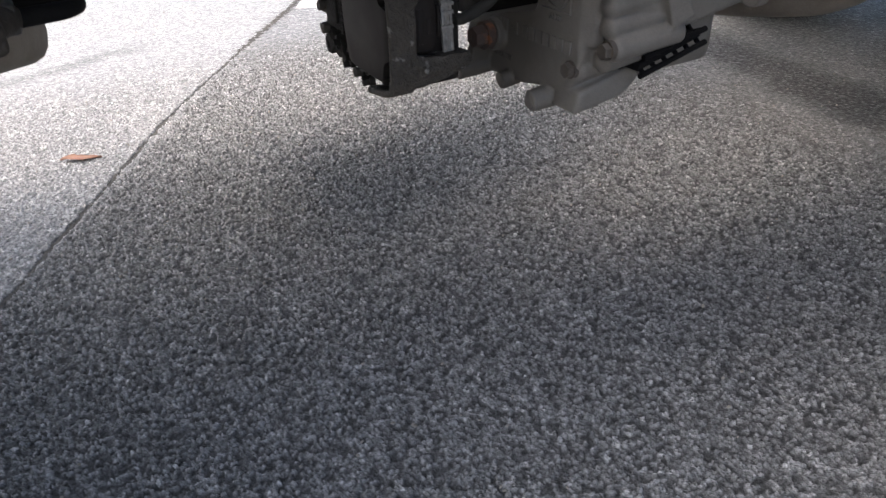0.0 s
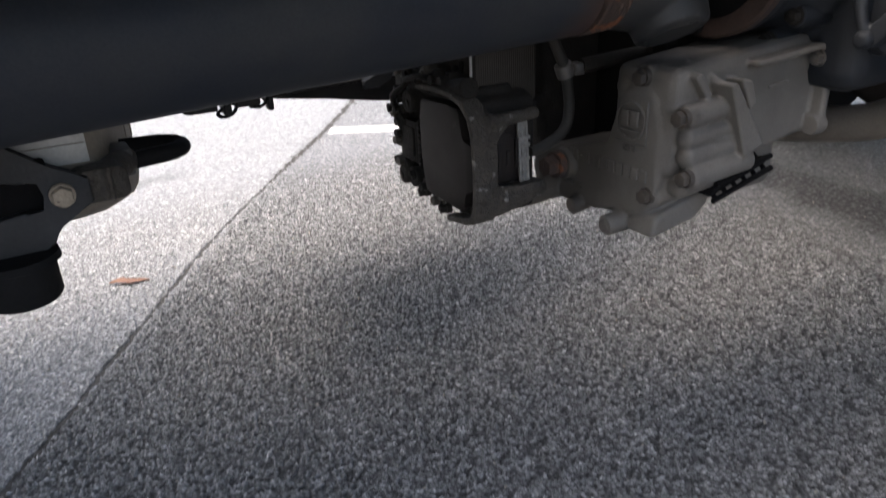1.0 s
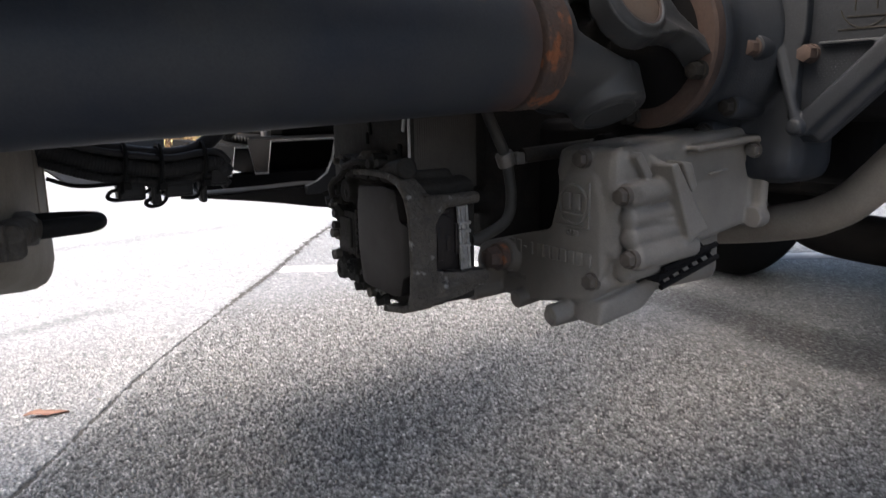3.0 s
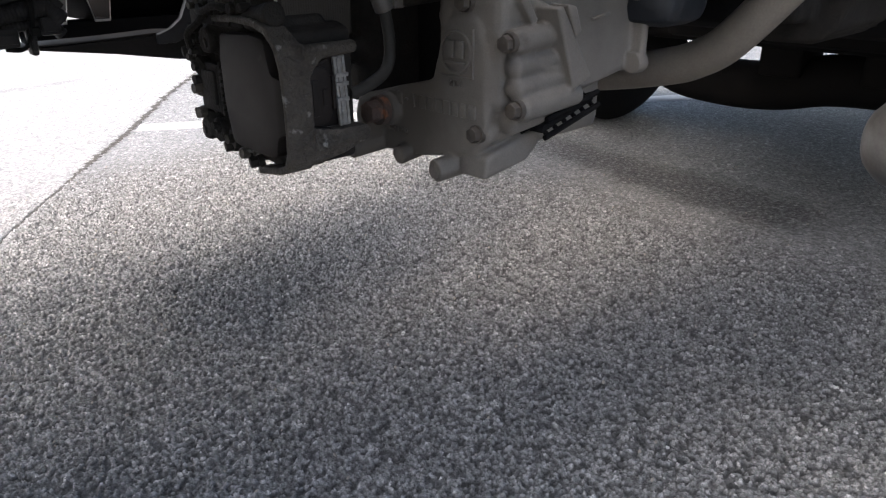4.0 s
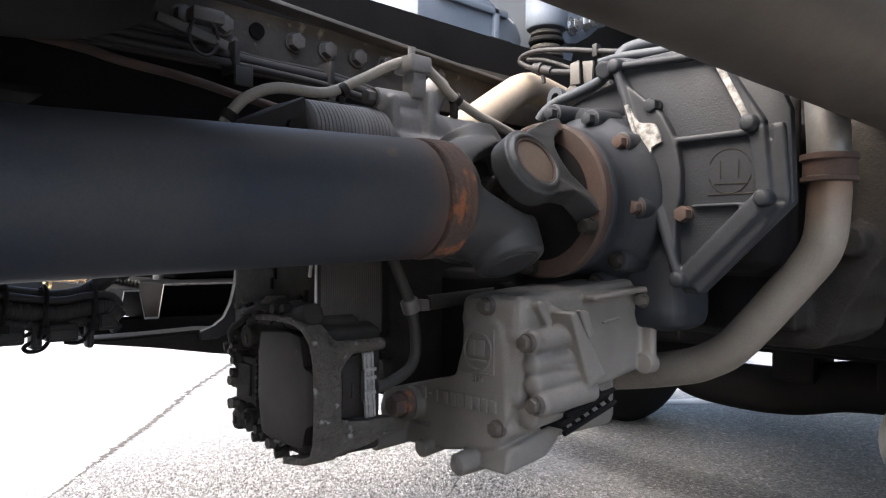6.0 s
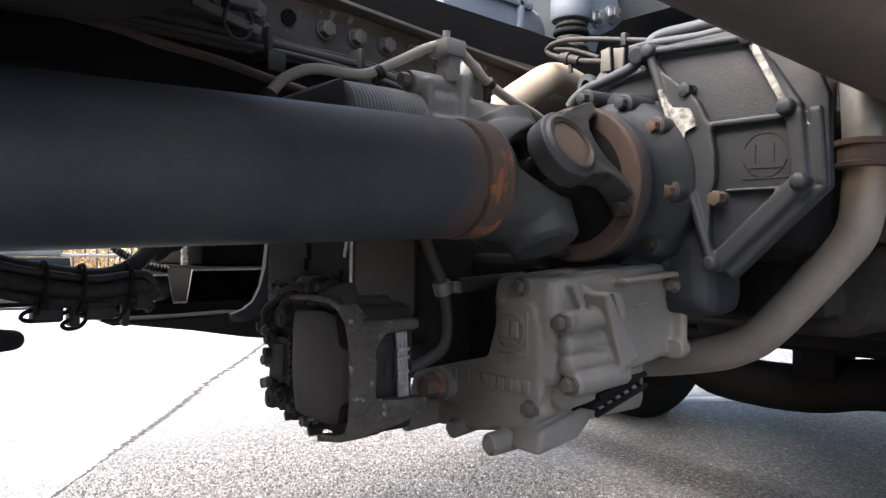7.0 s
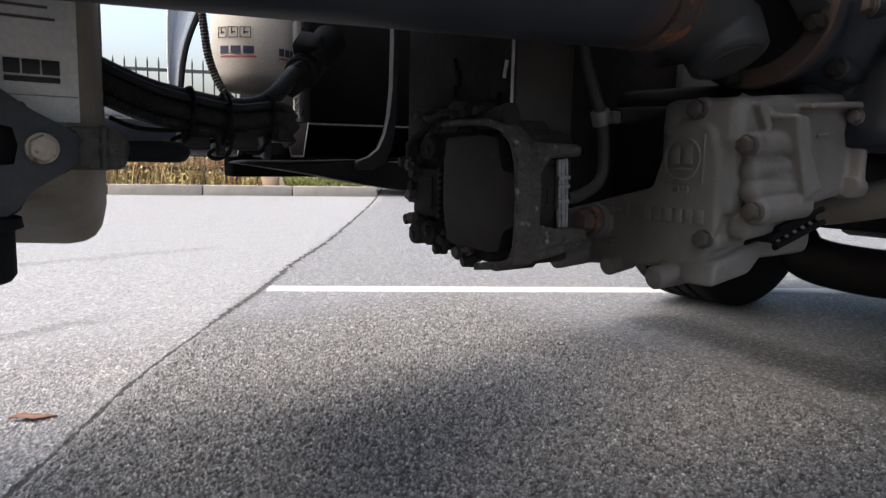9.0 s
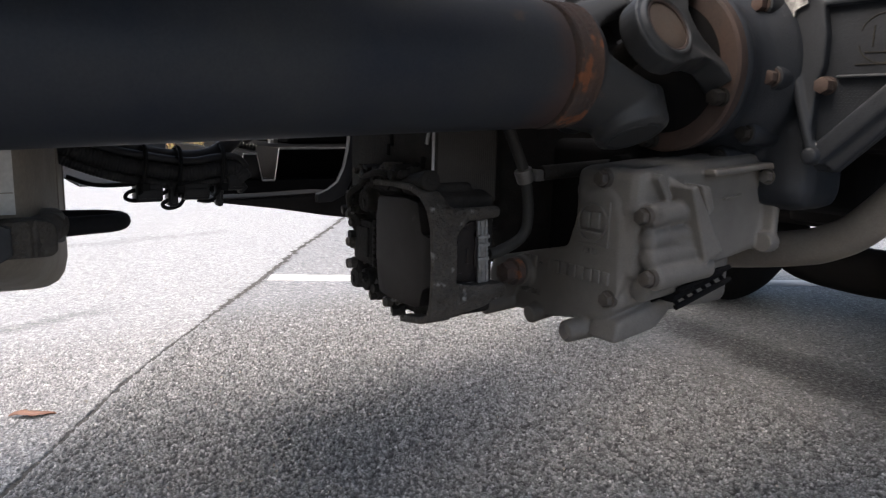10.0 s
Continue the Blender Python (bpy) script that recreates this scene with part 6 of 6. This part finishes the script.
sweep(bm, smooth_line([(-0.388, 0.192, 0.5445), (-0.360, 0.194, 0.5455), (-0.342, 0.199, 0.5455), (-0.331, 0.212, 0.5450), (-0.3285, 0.227, 0.5440), (-0.334, 0.243, 0.5435), (-0.350, 0.253, 0.5435), (-0.388, 0.256, 0.544)], 8), 0.0080, 14)
part("loop", bm, M_RUBBER, stay, "black rubber-coated loop")
bm = B()
lathe(bm, (-0.487, 0.125, 0.505), (-0.487, 0.125, 0.40), [(0, 0.02), (0.001, 0.033), (0.007, 0.034), (0.009, 0.029), (0.036, 0.029), (0.04, 0.026), (0.041, 0.005)], 36)
part("buffer", bm, M_RUBBER, stay, "black rubber buffer")

# ---------------------------------------------------------------- wiring harness
loom = thing("wiring_harness", (-0.24, 0.35, 0.55), "black corrugated wiring loom with cable ties", "wiring loom")
MAIN = [(-0.50, 0.33, 0.69), (-0.42, 0.345, 0.650), (-0.383, 0.35, 0.628), (-0.355, 0.35, 0.614), (-0.318, 0.35, 0.600), (-0.280, 0.35, 0.592), (-0.235, 0.35, 0.586), (-0.205, 0.35, 0.590), (-0.182, 0.355, 0.603), (-0.160, 0.37, 0.622), (-0.150, 0.38, 0.630)]
for off, r, rib in (((0, 0.004, 0.006), 0.0092, 0.0), ((0, -0.010, -0.009), 0.0096, 0.0006), ((0.004, 0.012, -0.011), 0.0082, 0.0006), ((0, -0.006, -0.0225), 0.0062, 0.0006), ((0.002, 0.006, -0.024), 0.0055, 0.0), ((0.001, -0.012, 0.004), 0.0042, 0.0)):
    pts = [Vector(p) + Vector(off) for p in (MAIN if off[2] > 0.005 else MAIN[:8] + [Vector((-0.182, 0.352, 0.590)), Vector((-0.170, 0.352, 0.578))])]
    bm = B()
    sweep(bm, smooth_line(pts, 8), r, 14, rib, 0.0030)
    part("conduit", bm, M_CONDUIT, loom)
for p in ((-0.283, 0.35, 0.580), (-0.247, 0.35, 0.577), (-0.200, 0.35, 0.578)):
    bm = B()
    c = Vector(p)
    sweep(bm, [c + Vector((0.004 * math.sin(a), 0.025 * math.cos(a), 0.028 * math.sin(a))) for a in [k * math.tau / 24 for k in range(25)]], 0.0022, 6)
    put_box(bm, (p[0] - 0.004, p[1] - 0.028, p[2] - 0.020), (p[0] + 0.004, p[1] - 0.02, p[2] - 0.012), 0.001)
    part("cable_tie", bm, M_RUBBER, loom)
for pts in ([(-0.285, 0.345, 0.560), (-0.297, 0.342, 0.557), (-0.300, 0.342, 0.551), (-0.290, 0.342, 0.548), (-0.270, 0.345, 0.551), (-0.250, 0.345, 0.560)],
            [(-0.235, 0.345, 0.556), (-0.256, 0.345, 0.547), (-0.262, 0.345, 0.542), (-0.256, 0.345, 0.538), (-0.244, 0.345, 0.541), (-0.236, 0.345, 0.553)],
            [(-0.355, 0.345, 0.575), (-0.33, 0.345, 0.566), (-0.30, 0.345, 0.565), (-0.27, 0.345, 0.568)],
            [(-0.225, 0.342, 0.546), (-0.210, 0.342, 0.545), (-0.195, 0.345, 0.556)]):
    bm = B()
    sweep(bm, smooth_line(pts, 6), 0.0022, 8)
    part("wire", bm, M_RUBBER, loom)
for lo, hi in (((-0.290, 0.338, 0.546), (-0.262, 0.362, 0.566)), ((-0.256, 0.338, 0.540), (-0.246, 0.360, 0.566)), ((-0.242, 0.336, 0.547), (-0.212, 0.362, 0.566)), ((-0.204, 0.338, 0.538), (-0.196, 0.352, 0.572)), ((-0.192, 0.338, 0.556), (-0.172, 0.362, 0.580))):
    bm = B()
    put_box(bm, lo, hi, 0.003)
    put_box(bm, (lo[0] + 0.002, lo[1] - 0.002, lo[2] + 0.004), (hi[0] - 0.002, lo[1] + 0.004, hi[2] - 0.006), 0.001)
    part("connector", bm, M_CONDUIT, loom, "grimy plug connector")

# ---------------------------------------------------------------- far side of the truck
tray = thing("battery_tray", (0.05, 0.75, 0.53), "black pressed steel tray with a bare front edge", "tray")
LINE = [(-0.30, 0.539), (-0.117, 0.539), (-0.112, 0.560), (-0.098, 0.560), (-0.092, 0.539), (-0.070, 0.539), (-0.062, 0.583), (-0.040, 0.583), (-0.031, 0.540), (-0.010, 0.540), (-0.002, 0.591), (0.30, 0.594)]
bm = B()
put_prism(bm, LINE + [(x, z - 0.0035) for x, z in LINE[::-1]], "y", 0.652, 1.05)
put_box(bm, (-0.002, 0.70, 0.535), (0.30, 1.05, 0.590), 0.004)
put_box(bm, (-0.12, 0.660, 0.506), (0.30, 0.70, 0.5385), 0.003)
part("pressing", bm, M_BLACK, tray)
bm = B()
put_prism(bm, LINE + [(x, z - 0.0028) for x, z in LINE[::-1]], "y", 0.649, 0.6518)
part("edge", bm, M_SCRAPED, tray, "bare bright edge")
bm = B()
put_box(bm, (0.075, 0.80, 0.592), (0.55, 1.15, 0.88), 0.01)
box = thing("battery_box", (0.3, 0.97, 0.595), "matt black battery box on the tray", "battery box")
part("body", bm, M_BLACK, box)
bm = B()
put_box(bm, (0.068, 0.793, 0.882), (0.557, 1.157, 0.93), 0.008)
part("lid", bm, M_BLACK, box)
arm = thing("step_support", (0.03, 0.5, 0.49), "dark grey tapered support arm under the tray", "support arm")
bm = B()
put_prism(bm, [(-0.189, 0.5312), (-0.175, 0.5345), (-0.083, 0.5350), (-0.016, 0.5375), (0.039, 0.534), (0.14, 0.54), (0.14, 0.480), (0.039, 0.497), (-0.007, 0.503), (-0.083, 0.5165), (-0.153, 0.5265)], "y", 0.456, 0.50, 0.004)
part("beam", bm, M_RAIL, arm)
bm = B()
STRAP = [(0.0235, 0.90), (0.0235, 0.705), (0.0225, 0.635), (0.0190, 0.600), (0.0130, 0.572), (0.0030, 0.552), (-0.012, 0.541), (-0.03, 0.536)]
BACKS = [(-0.03, 0.524), (-0.008, 0.524), (0.012, 0.533), (0.0225, 0.552), (0.0275, 0.576), (0.0295, 0.605), (0.0300, 0.640), (0.0305, 0.705), (0.0305, 0.90)]
put_prism(bm, STRAP + BACKS, "y", 0.445, 0.455, 0.001)
part("strap", bm, M_STAY, arm, "grey curved strap")

can = thing("fuel_filter", (-0.045, 0.80, 0.64), "white fuel filter canister with printed label", "filter")
bm = B()
lathe(bm, (-0.022, 0.82, 0.643), (-0.022, 0.82, 1.0), [(0, 0.040), (0.003, 0.056), (0.012, 0.064), (0.022, 0.068), (0.03, 0.0695), (0.145, 0.0695), (0.150, 0.066)], 64)
part("canister", bm, M_FILTER, can, sharp=50)
bm = B()
lathe(bm, (-0.022, 0.82, 0.792), (-0.022, 0.82, 1.0), [(0, 0.060), (0.002, 0.072), (0.020, 0.072), (0.024, 0.060), (0.11, 0.058)], 48)
put_box(bm, (-0.075, 0.79, 0.83), (0.04, 0.90, 0.90), 0.01)
part("filter_head", bm, M_BLACK, can, "black filter head")
for dz, h, a0, a1, mt in ((0.0585, 0.012, 200, 252, M_INKBLUE), (0.0525, 0.0028, 200, 252, M_INKRED), (0.0585, 0.012, 284, 318, M_INKBLUE), (0.0525, 0.0028, 284, 318, M_INKRED)):
    bm = B()
    for k in range(3 if h > 0.005 else 1):
        lo = a0 + (a1 - a0) * k / 3 if h > 0.005 else a0
        hi = lo + (a1 - a0) / 3 * 0.82 if h > 0.005 else a1
        for i in range(6):
            p, q = radians(lo + (hi - lo) * i / 6), radians(lo + (hi - lo) * (i + 1) / 6)
            vs = [bm.verts.new((-0.022 + 0.0702 * math.cos(a), 0.82 + 0.0702 * math.sin(a), 0.643 + dz + d)) for a, d in ((p, 0), (q, 0), (q, h), (p, h))]
            bm.faces.new(vs)
    part("print", bm, mt, can)
for k in range(3):
    bm = B()
    a = radians(204 + 17 * k)
    c = Vector((-0.022 + 0.0702 * math.cos(a), 0.82 + 0.0702 * math.sin(a), 0.735))
    turn = Euler((0, 0, a)).to_matrix().to_4x4()
    for y, z, sy, sz in ((0, 0.008, 0.018, 0.001), (0, -0.008, 0.018, 0.001), (0.0085, 0, 0.001, 0.016), (-0.0085, 0, 0.001, 0.016), (0.001, 0, 0.007, 0.002), (-0.002, 0.002, 0.0018, 0.010)):
        bmesh.ops.create_cube(bm, size=1.0, matrix=Matrix.Translation(c) @ turn @ Matrix.Translation((0, y, z)) @ Matrix.Diagonal((0.0006, sy, sz, 1)))
    part("pictogram", bm, M_INK, can)
bm = B()
put_rod(bm, (0.021, 0.735, 0.5955), (0.021, 0.735, 0.80), 0.0085, n=24)
solid("bright_tube", bm, M_CHROME, "bright steel tube standing beside the filter", "tube")
bm = B()
sweep(bm, smooth_line([(-0.136, 0.76, 0.82), (-0.134, 0.74, 0.74), (-0.128, 0.73, 0.68), (-0.110, 0.71, 0.63), (-0.07, 0.69, 0.60), (-0.03, 0.68, 0.59)], 8), 0.0066, 14, 0.0011, 0.0045)
solid("filter_conduit", bm, M_CONDUIT, "black corrugated conduit hanging by the filter", "conduit")
fit_ = thing("hose_coupling", (-0.1, 0.41, 0.62), "oily black hose coupling on the loom", "coupling")
bm = B()
put_rod(bm, (-0.158, 0.378, 0.620), (-0.134, 0.398, 0.638), 0.0150, 0.0170, 6, 0.001)
put_rod(bm, (-0.136, 0.396, 0.636), (-0.110, 0.416, 0.657), 0.0205, 0.0190, 16, 0.002)
put_box(bm, (-0.132, 0.398, 0.638), (-0.100, 0.428, 0.684), 0.004, pose(0, 0, 0, 10, -38, 40))
put_rod(bm, (-0.126, 0.385, 0.652), (-0.112, 0.392, 0.664), 0.0070, n=12)
put_box(bm, (-0.150, 0.376, 0.634), (-0.136, 0.392, 0.648), 0.002, pose(0, 0, 0, 0, -38))
part("body", bm, M_GRIME, fit_)
bm = B()
put_rod(bm, (-0.118, 0.410, 0.650), (-0.076, 0.438, 0.684), 0.0185, 0.0215, 20)
part("stub", bm, M_RUBBER, fit_, "black hose stub")

panel = thing("side_fairing", (0.0, 1.15, 0.62), "white curved side fairing with a black rubber edge", "fairing")
bm = B()
EDGE = [(-0.054, 0.628), (-0.052, 0.66), (-0.046, 0.714), (-0.036, 0.76), (-0.018, 0.807), (0.010, 0.87), (0.05, 0.95)]
BACK = [(-0.066, 0.628), (-0.072, 0.66), (-0.073, 0.714), (-0.073, 0.76), (-0.072, 0.807), (-0.068, 0.87), (-0.06, 0.95)]
rows = [[bm.verts.new((a[0] + (c[0] - a[0]) * k / 6, 1.15 + 0.03 * math.sin(math.pi * k / 6), a[1])) for k in range(7)] for a, c in zip(EDGE, BACK)]
for p, q in zip(rows, rows[1:]):
    for k in range(6):
        bm.faces.new((p[k], p[k + 1], q[k + 1], q[k]))
shell = part("shell", bm, M_WHITE, panel)
shell.modifiers.new("thick", "SOLIDIFY").thickness = 0.004
bm = B()
sweep(bm, smooth_line([(x + 0.004, 1.146, z) for x, z in EDGE], 6), 0.0055, 10)
part("rubber_edge", bm, M_RUBBER, panel)
bm = B()
sweep(bm, smooth_line([(x + 0.030 + 0.02 * (z - 0.62), 1.30, z) for x, z in EDGE], 6), 0.010, 10)
part("inner_rib", bm, M_BLACK, panel, "black inner rib")
bm = B()
put_box(bm, (-1.6, 1.12, 0.545), (-0.062, 1.17, 0.602), 0.006)
part("guard_rail", bm, M_BLUEBEAM, panel, "dark blue guard rail")
bm = B()
put_box(bm, (-1.6, 1.14, 0.604), (-0.075, 1.17, 0.634), 0.006)
put_box(bm, (-0.09, 1.146, 0.603), (0.2, 1.168, 0.609), 0.001)
part("strip", bm, M_WHITE, panel)

# ---------------------------------------------------------------- kerb, planting and fence
KA, KD = Vector((1.228, 8.13, 0)), Vector((0.927, -0.375, 0))
KN = Vector((0.375, 0.927, 0))
kerb = thing("kerb", KA + KD * 0.5, "pale concrete kerb stones edging the planting bed", "kerb", kind="structure")
stone = None
for k in range(24):
    s = -10.0 + 1.0 * k - 0.0
    if s > 2.3:
        continue
    if stone is None:
        bm = B()
        put_box(bm, (0.006, 0.0, -0.05), (0.994, 0.12, 0.115), 0.012)
        stone = finish("kerb_stone", bm, M_KERB)
    ob = new("kerb_stone", stone)
    ob.parent = kerb
    ob.matrix_parent_inverse = Matrix.Translation(kerb.location).inverted()
    ob.matrix_basis = Matrix.Translation(KA + KD * s) @ pose(0, 0, 0, 0, 0, -22.0)
bm = B()
p0, p1 = KA - KD * 10 + KN * 0.12, KA + KD * 2.4 + KN * 0.12
vs = [bm.verts.new((v.x, v.y, z)) for v, z in ((p0, 0.09), (p1, 0.09), (p1 + KN * 6, 0.12), (p0 + KN * 6, 0.12))]
bm.faces.new(vs)
solid("planting_bed", bm, M_SOIL, "dry soil bed with litter behind the kerb", "soil", kind="structure")

fence = thing("fence", KA + KN * 0.6, "dark painted steel bar fence", "fence")
FO = KA + KN * 0.62
bar_me = None
bm = B()
put_rod(bm, (0, 0, 0.09), (0, 0, 1.52), 0.010, n=8)
put_rod(bm, (0, 0, 1.52), (0, 0, 1.58), 0.010, 0.001, 8)
bar_me = finish("bar", bm, M_FENCE)
for k in range(190):
    s = -6.2 + 0.124 * k
    if s > 5.6:
        break
    ob = new("bar", bar_me)
    ob.parent = fence
    ob.matrix_parent_inverse = Matrix.Translation(fence.location).inverted()
    ob.matrix_basis = Matrix.Translation(FO + KD * s)
for z in (0.28, 1.43):
    bm = B()
    a, c = FO - KD * 6.3, FO + KD * 5.7
    m = Matrix.Translation((a + c) / 2 + Vector((0, 0, z))) @ pose(0, 0, 0, 0, 0, -22.0)
    bmesh.ops.create_cube(bm, size=1.0, matrix=m @ Matrix.Diagonal((12.0, 0.012, 0.04, 1)))
    part("cross_bar", bm, M_FENCE, fence)


def blades(name, count, seed, along, depth, tall, mat, label, category):
    """Many thin bent stems and small leaves, uneven in height."""
    r = random.Random(seed)
    bm = B()
    for _ in range(count):
        p = KA + KD * r.uniform(*along) + KN * r.uniform(*depth)
        h = r.uniform(*tall) * (0.55 + 0.45 * noise.noise(Vector((p.x * 1.5, p.y * 1.5, seed))) + 0.25)
        lean = Vector((r.uniform(-0.35, 0.35), r.uniform(-0.35, 0.35), 1)).normalized()
        side = Vector((r.uniform(-1, 1), r.uniform(-1, 1), 0)).normalized() * r.uniform(0.003, 0.007)
        a = p + Vector((0, 0, 0.08))
        mid = a + lean * h * 0.6
        tip = mid + (lean + Vector((r.uniform(-0.5, 0.5), r.uniform(-0.5, 0.5), -0.1))) * h * 0.4
        q = [bm.verts.new(v) for v in (a - side, a + side, mid + side * 0.7, mid - side * 0.7, tip)]
        bm.faces.new((q[0], q[1], q[2], q[3]))
        bm.faces.new((q[3], q[2], q[4]))
        for _ in range(3):
            c = a.lerp(tip, r.uniform(0.35, 1.0)) + Vector((r.uniform(-0.03, 0.03), r.uniform(-0.03, 0.03), 0))
            u = Vector((r.uniform(-1, 1), r.uniform(-1, 1), r.uniform(-1, 1))).normalized() * r.uniform(0.012, 0.03)
            w = u.cross(Vector((r.uniform(-1, 1), r.uniform(-1, 1), r.uniform(-1, 1)))).normalized() * u.length * 0.5
            bm.faces.new([bm.verts.new(v) for v in (c - u, c + w, c + u, c - w)])
    return solid(name, bm, mat, label, category, kind="stuff", sharp=180)


blades("dry_shrubs", 2600, 1, (-4.5, 1.65), (0.45, 1.6), (0.25, 0.75), M_TWIG, "dry reddish-brown shrubs behind the fence", "shrubs")
blades("straw_grass", 2200, 2, (-4.5, 1.7), (0.15, 1.8), (0.12, 0.5), M_STRAW, "dry straw-coloured grass behind the kerb", "grass")
blades("green_weeds", 900, 3, (1.95, 3.4), (0.1, 1.4), (0.10, 0.35), M_LEAFY, "yellow-green weeds at the end of the kerb", "weeds")
blades("tall_hedge", 2500, 5, (-5.0, 1.2), (1.8, 3.2), (0.6, 1.25), M_STRAW, "tall dry yellowish hedge beyond the fence", "hedge")

pot = thing("planter", (2.98, 7.78, 0.1), "pale terracotta planter in the bed", "planter")
bm = B()
lathe(bm, (2.98, 7.78, 0.09), (2.98, 7.78, 1.0), [(0, 0.09), (0.02, 0.095), (0.19, 0.125), (0.195, 0.14), (0.235, 0.142), (0.236, 0.12), (0.20, 0.11)], 32)
part("pot", bm, M_TERRA, pot)

car = thing("parked_car", (5.4, 7.6, 0), "white parked car far across the yard", "car")
bm = B()
put_prism(bm, [(4.05, 0.30), (4.10, 0.22), (4.35, 0.17), (8.2, 0.17), (8.35, 0.5), (8.2, 0.8), (7.2, 0.95), (6.6, 1.42), (5.2, 1.45), (4.5, 0.98), (4.1, 0.85)], "y", 6.9, 8.6, 0.05)
part("body", bm, M_WHITE, car)
for x in (4.95, 7.5):
    bm = B()
    lathe(bm, (x, 6.88, 0.31), (x, 7.1, 0.31), [(0, 0.2), (0.0, 0.29), (0.02, 0.31), (0.18, 0.31), (0.2, 0.2)], 40)
    tyre = part("wheel", bm, M_RUBBER, car)
